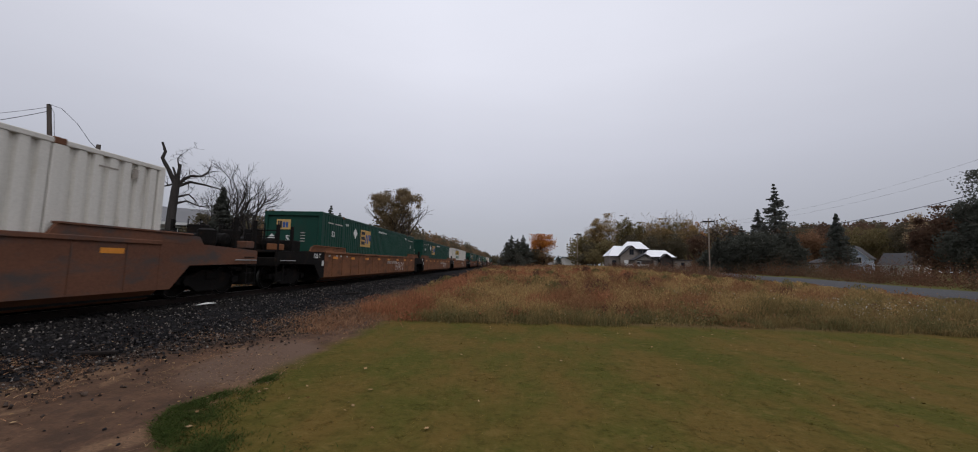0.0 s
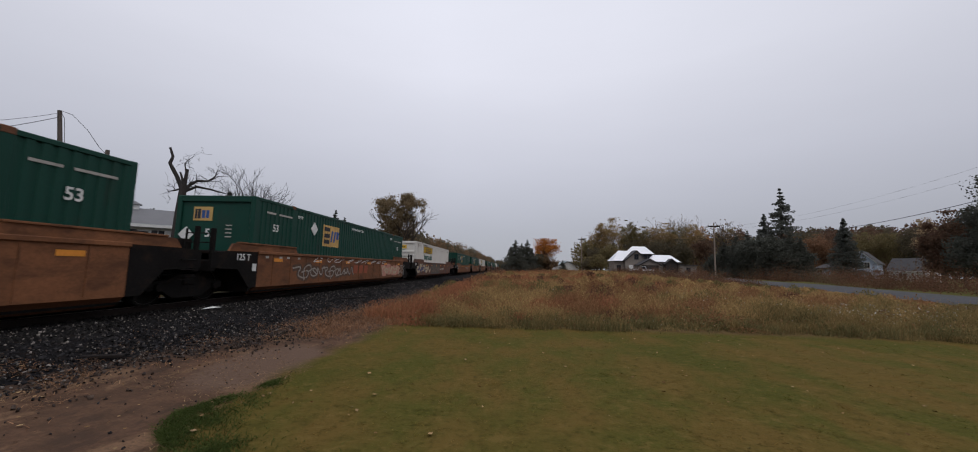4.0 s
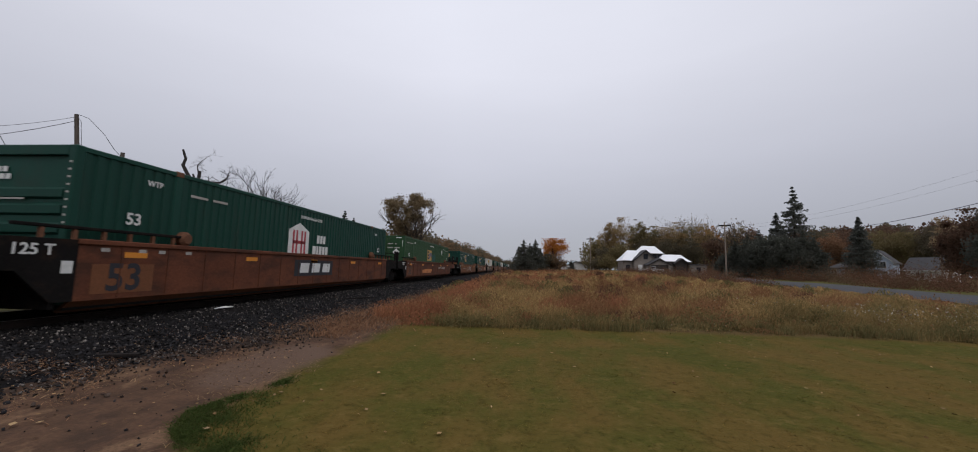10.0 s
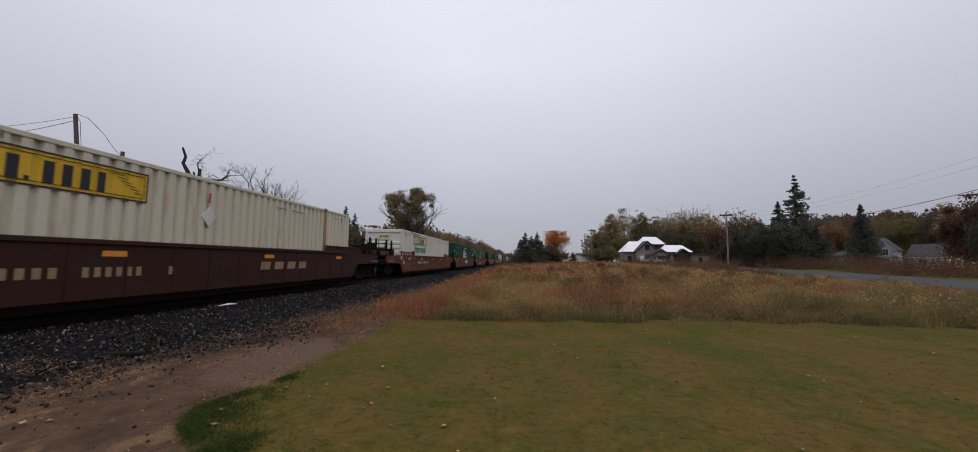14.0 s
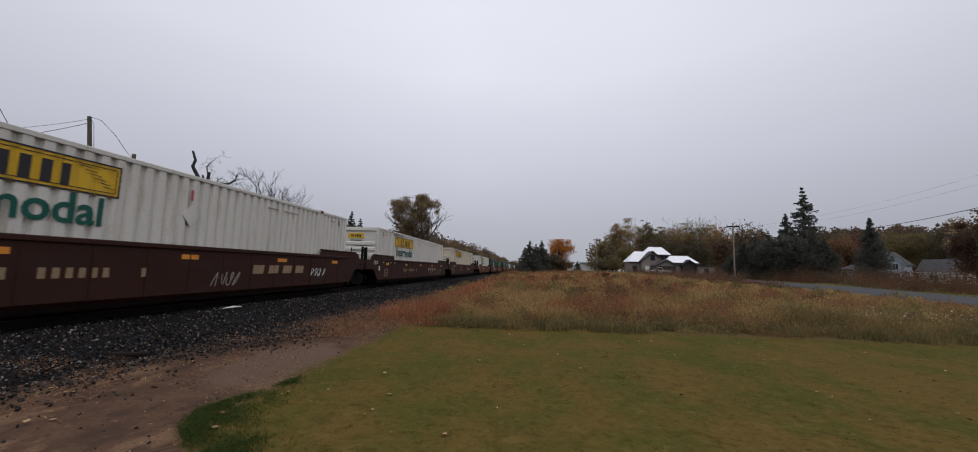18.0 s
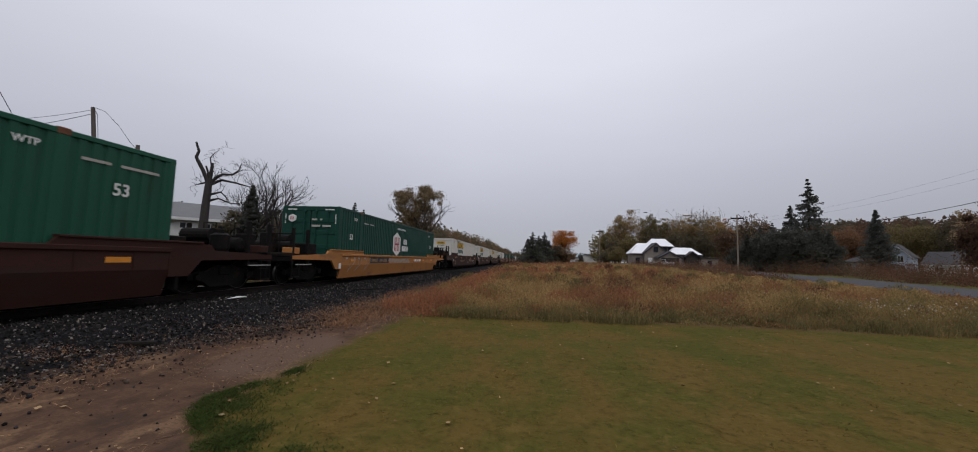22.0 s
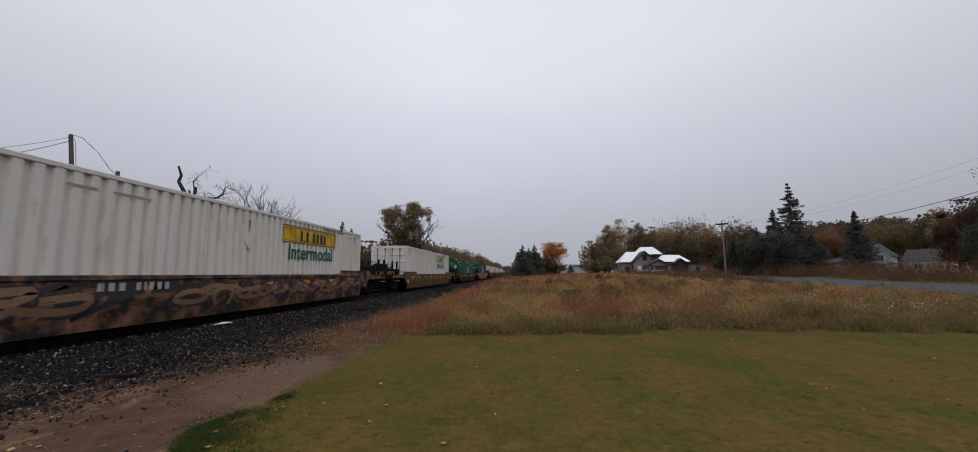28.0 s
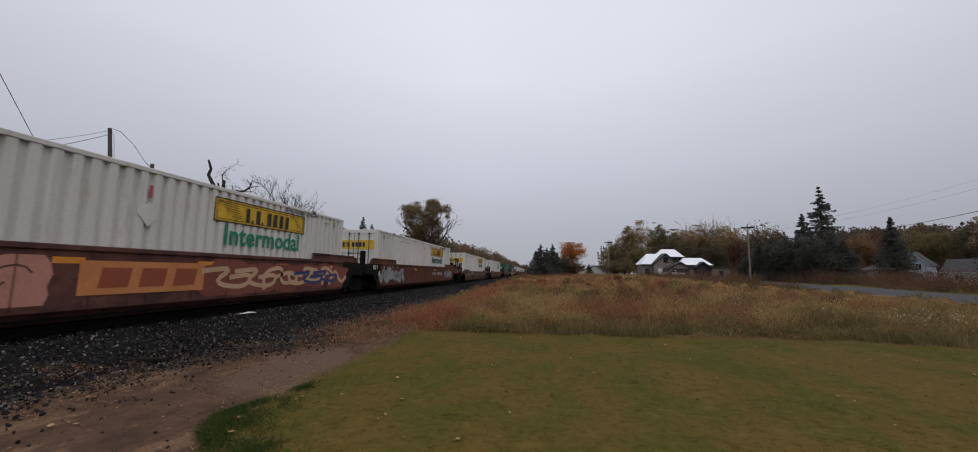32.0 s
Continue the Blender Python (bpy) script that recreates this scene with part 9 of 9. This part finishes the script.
def build_other_houses():
    x, y = at(40.0, 108)
    t = thing("house", pose(x, y, ground_at(x, y) - 0.2, 0, 0, -40 - 8), "pale blue gabled house with white trim among trees", "house")
    hr, he = up_to(2.66, 40, 108) + 0.1, up_to(1.5, 40, 108) + 0.1
    gable(t, -2.1, 2.1, -2.0, 5.0, he, hr, M["blue_siding"], M["grey_shingle"], trim="white_siding")
    hip(t, -7.6, -2.1, 0.0, 5.0, he - 1.2, he + 0.2, M["blue_siding"], M["grey_shingle"], name="side_wing")
    for px, pz in ((0.75, he - 0.6), (-0.8, he - 0.6), (-0.9, 1.3), (0.9, 1.3)):
        window(t, pose(px, -2.0, pz), 0.7, 1.1)
    for px in (-6.9, -4.6):
        window(t, pose(px, 0.0, he - 2.1), 0.7, 1.1)
    # low house: its roof slopes towards the road, a white gable end beside it
    x, y = at(43.75, 116)
    t = thing("house", pose(x, y, ground_at(x, y) - 0.1, 0, 0, -43.4 - 24), "low white house with a grey shingle roof", "house")
    hr, he = up_to(1.95, 43.4, 112), up_to(0.85, 43.4, 108)
    part("wall", Shape().slab([(-2.6, -0.5), (2.6, -0.5), (2.6, he), (0.0, hr - 0.12), (-2.6, he)], -3.2, 2.6), M["white_siding"], t)
    for sg in (-1, 1):
        sl = (hr - he) / 2.6
        r = part("roof", Shape().slab([(0, hr), (sg * 3.0, he - 0.4 * sl), (sg * 3.0, he - 0.4 * sl + 0.15), (0, hr + 0.15)], -3.6, 2.9), M["grey_shingle"], t)
        part("gutter", Shape().box(-3.6, sg * 3.04 - 0.06, he - 0.4 * sl - 0.05, 2.9, sg * 3.04 + 0.06, he - 0.4 * sl + 0.10), M["white_siding"], r)
    window(t, pose(-1.0, -2.6, 1.2), 1.2, 0.8)
    window(t, pose(2.6, 0.3, 1.2, 0, 0, 90), 0.9, 0.9)
    x, y = at(7.6, 190)
    t = thing("shed", pose(x, y, ground_at(x, y), 0, 0, -7.6 + 15), "distant low shed with a pale roof", "shed")
    gable(t, -5.5, 5.0, -3.0, 8.0, 2.0, 4.0, M["white_siding"], M["teal_roof"])
    # long shed across the track
    x, y = at(-44.3, 54)
    t = thing("long_shed", pose(x, y, ground_at(x, y), 0, 0, 44.3), "long shed with a pale grey metal roof and white wall", "shed")
    zr, ze = up_to(5.55, -44.3, 56), up_to(3.75, -44.3, 52)
    part("wall", Shape().box(-7.0, -2.2, -0.4, 6.2, 6.0, ze - 0.1), M["white_siding"], t, "white board wall")
    part("roof", Shape().slab([(-2.8, ze), (2.0, zr), (6.6, ze), (6.6, ze - 0.12), (2.0, zr - 0.14), (-2.8, ze - 0.12)], -7.6, 6.8), M["shed_roof"], t, "pale grey sheet metal roof")
    part("eave_board", Shape().box(-7.6, -2.86, ze - 0.24, 6.8, -2.8, ze + 0.05), M["white_siding"], t)
    part("cupola", Shape().box(-2.2, 1.5, zr - 0.2, -1.2, 2.5, zr + 0.35, 0.03), M["white_siding"], t)
    part("cupola_roof", Shape().add([(-2.4, 1.3, zr + 0.35), (-1.0, 1.3, zr + 0.35), (-1.0, 2.7, zr + 0.35), (-2.4, 2.7, zr + 0.35), (-1.7, 2.0, zr + 0.8)], [(0, 1, 4), (1, 2, 4), (2, 3, 4), (3, 0, 4), (3, 2, 1, 0)]), M["shed_roof"], t)
    for k in range(6):
        window(t, pose(-5.8 + 2.1 * k, -2.2, ze - 0.75), 1.0, 0.55)


def pickup(x, y, yaw, label):
    t = thing("pickup_truck", pose(x, y, ground_at(x, y) + 0.02, 0, 0, yaw), label, "truck")
    part("body", Shape().slab([(-2.7, 0.45), (2.6, 0.45), (2.7, 0.7), (2.6, 1.05), (1.2, 1.12), (0.6, 1.75), (-0.7, 1.75), (-0.85, 1.12), (-2.7, 1.1)], -0.95, 0.95, "y"), M["car_white"], t)
    part("window", Shape().slab([(1.05, 1.15), (0.55, 1.66), (-0.6, 1.66), (-0.7, 1.15)], -0.965, 0.965, "y"), M["window_glass"], t)
    part("windscreen", Shape().slab([(1.22, 1.14), (0.64, 1.74), (0.60, 1.72), (1.18, 1.12)], -0.8, 0.8, "y"), M["window_glass"], t)
    for px in (-1.75, 1.75):
        for sg in (-1, 1):
            w = part("wheel", Shape().tube([(0, -0.12, 0), (0, 0.12, 0)], 0.40, 16), M["tyre"], t, at=pose(px, sg * 0.84, 0.40))
            part("rim", Shape().tube([(0, sg * 0.118, 0), (0, sg * 0.128, 0)], 0.22, 12), M["insulator"], w)
    part("bumper", Shape().box(2.62, -0.9, 0.45, 2.78, 0.9, 0.68, 0.02), M["insulator"], t)
    for sg in (-0.7, 0.7):
        part("headlight", Shape().box(2.60, sg - 0.16, 0.78, 2.70, sg + 0.16, 0.98, 0.02), M["insulator"], t)


build_house()
build_other_houses()
x_, y_ = at(17.7, 104)
pickup(x_, y_, 168, "white pickup truck parked before the house")
x_, y_ = at(-41.0, 44)
pickup(x_, y_, 50, "white pickup truck parked beside the long shed")


def build_litter():
    x, y = -7.75, 9.85
    v = [(x - 0.02, y - 0.30, 0.405), (x + 0.07, y - 0.10, 0.415), (x + 0.05, y + 0.30, 0.40), (x - 0.06, y + 0.12, 0.43)]
    s = Shape().add(v + [(a, b_, c - 0.012) for a, b_, c in v], [(0, 1, 2, 3), (7, 6, 5, 4), (0, 4, 5, 1), (1, 5, 6, 2), (2, 6, 7, 3), (3, 7, 4, 0)])
    tagged(part("rag", s, M["chalk"]), "crumpled pale scrap lying on the ballast", "litter")
    for k, (x, y, ln, yaw) in enumerate(((-6.6, 15.5, 1.6, 60), (-5.4, 10.8, 0.9, 75), (-6.0, 5.6, 0.5, 20), (-5.0, 8.8, 0.7, 85))):
        ob = part("timber_scrap", Shape().box(-ln / 2, -0.05, 0, ln / 2, 0.05, 0.05, 0.01), M["tie"], None, "", pose(x, y, float(bed_z(x)) + 0.02, 0, 0, yaw))
        tagged(ob, "dark broken timber scrap on the ballast", "timber scrap", "timber scraps")


build_litter()

# ---------------------------------------------------------------- sleepers, last of the large repeats
sleepers = thing("sleepers", pose(TRACK_X, 0, RAIL_Z - 0.17), "dark creosoted timber sleepers under the rails", "sleepers", "", "structure")
tie_mesh = Shape().box(-1.3, -0.115, -0.17, 1.3, 0.115, 0.0, 0.012).mesh("sleeper", M["tie"])
for k in range(260):
    part("sleeper", tie_mesh, None, sleepers, "", pose(random.uniform(-0.04, 0.04), -12 + 0.5 * k, 0))


def motions():
    # the train runs steadily away down the line
    for ob, s in MOVERS:
        walk(ob, [(t, pose(TRACK_X, SPEED * t - s, RAIL_Z)) for t in (0, 8, 16, 24, 32)])
    # wheels turn while they pass near
    for ax, y, s in ROLLERS:
        start = max(0.0, (s - y - 6.0) / SPEED)
        stop = min(32.0, (s - y + 42.0) / SPEED)
        if stop <= start:
            continue
        times = [start + 0.06 * k for k in range(int((stop - start) / 0.06) + 1)]
        turn = math.degrees(SPEED * 0.06 / 0.425)
        rows = [(t, pose(0, y, 0.43, -turn * k)) for k, t in enumerate(times)]
        if start > 0.1:
            rows.insert(0, (0, rows[0][1]))
        if times[-1] < 31.9:
            rows.append((32, rows[-1][1]))
        walk(ax, rows)


motions()
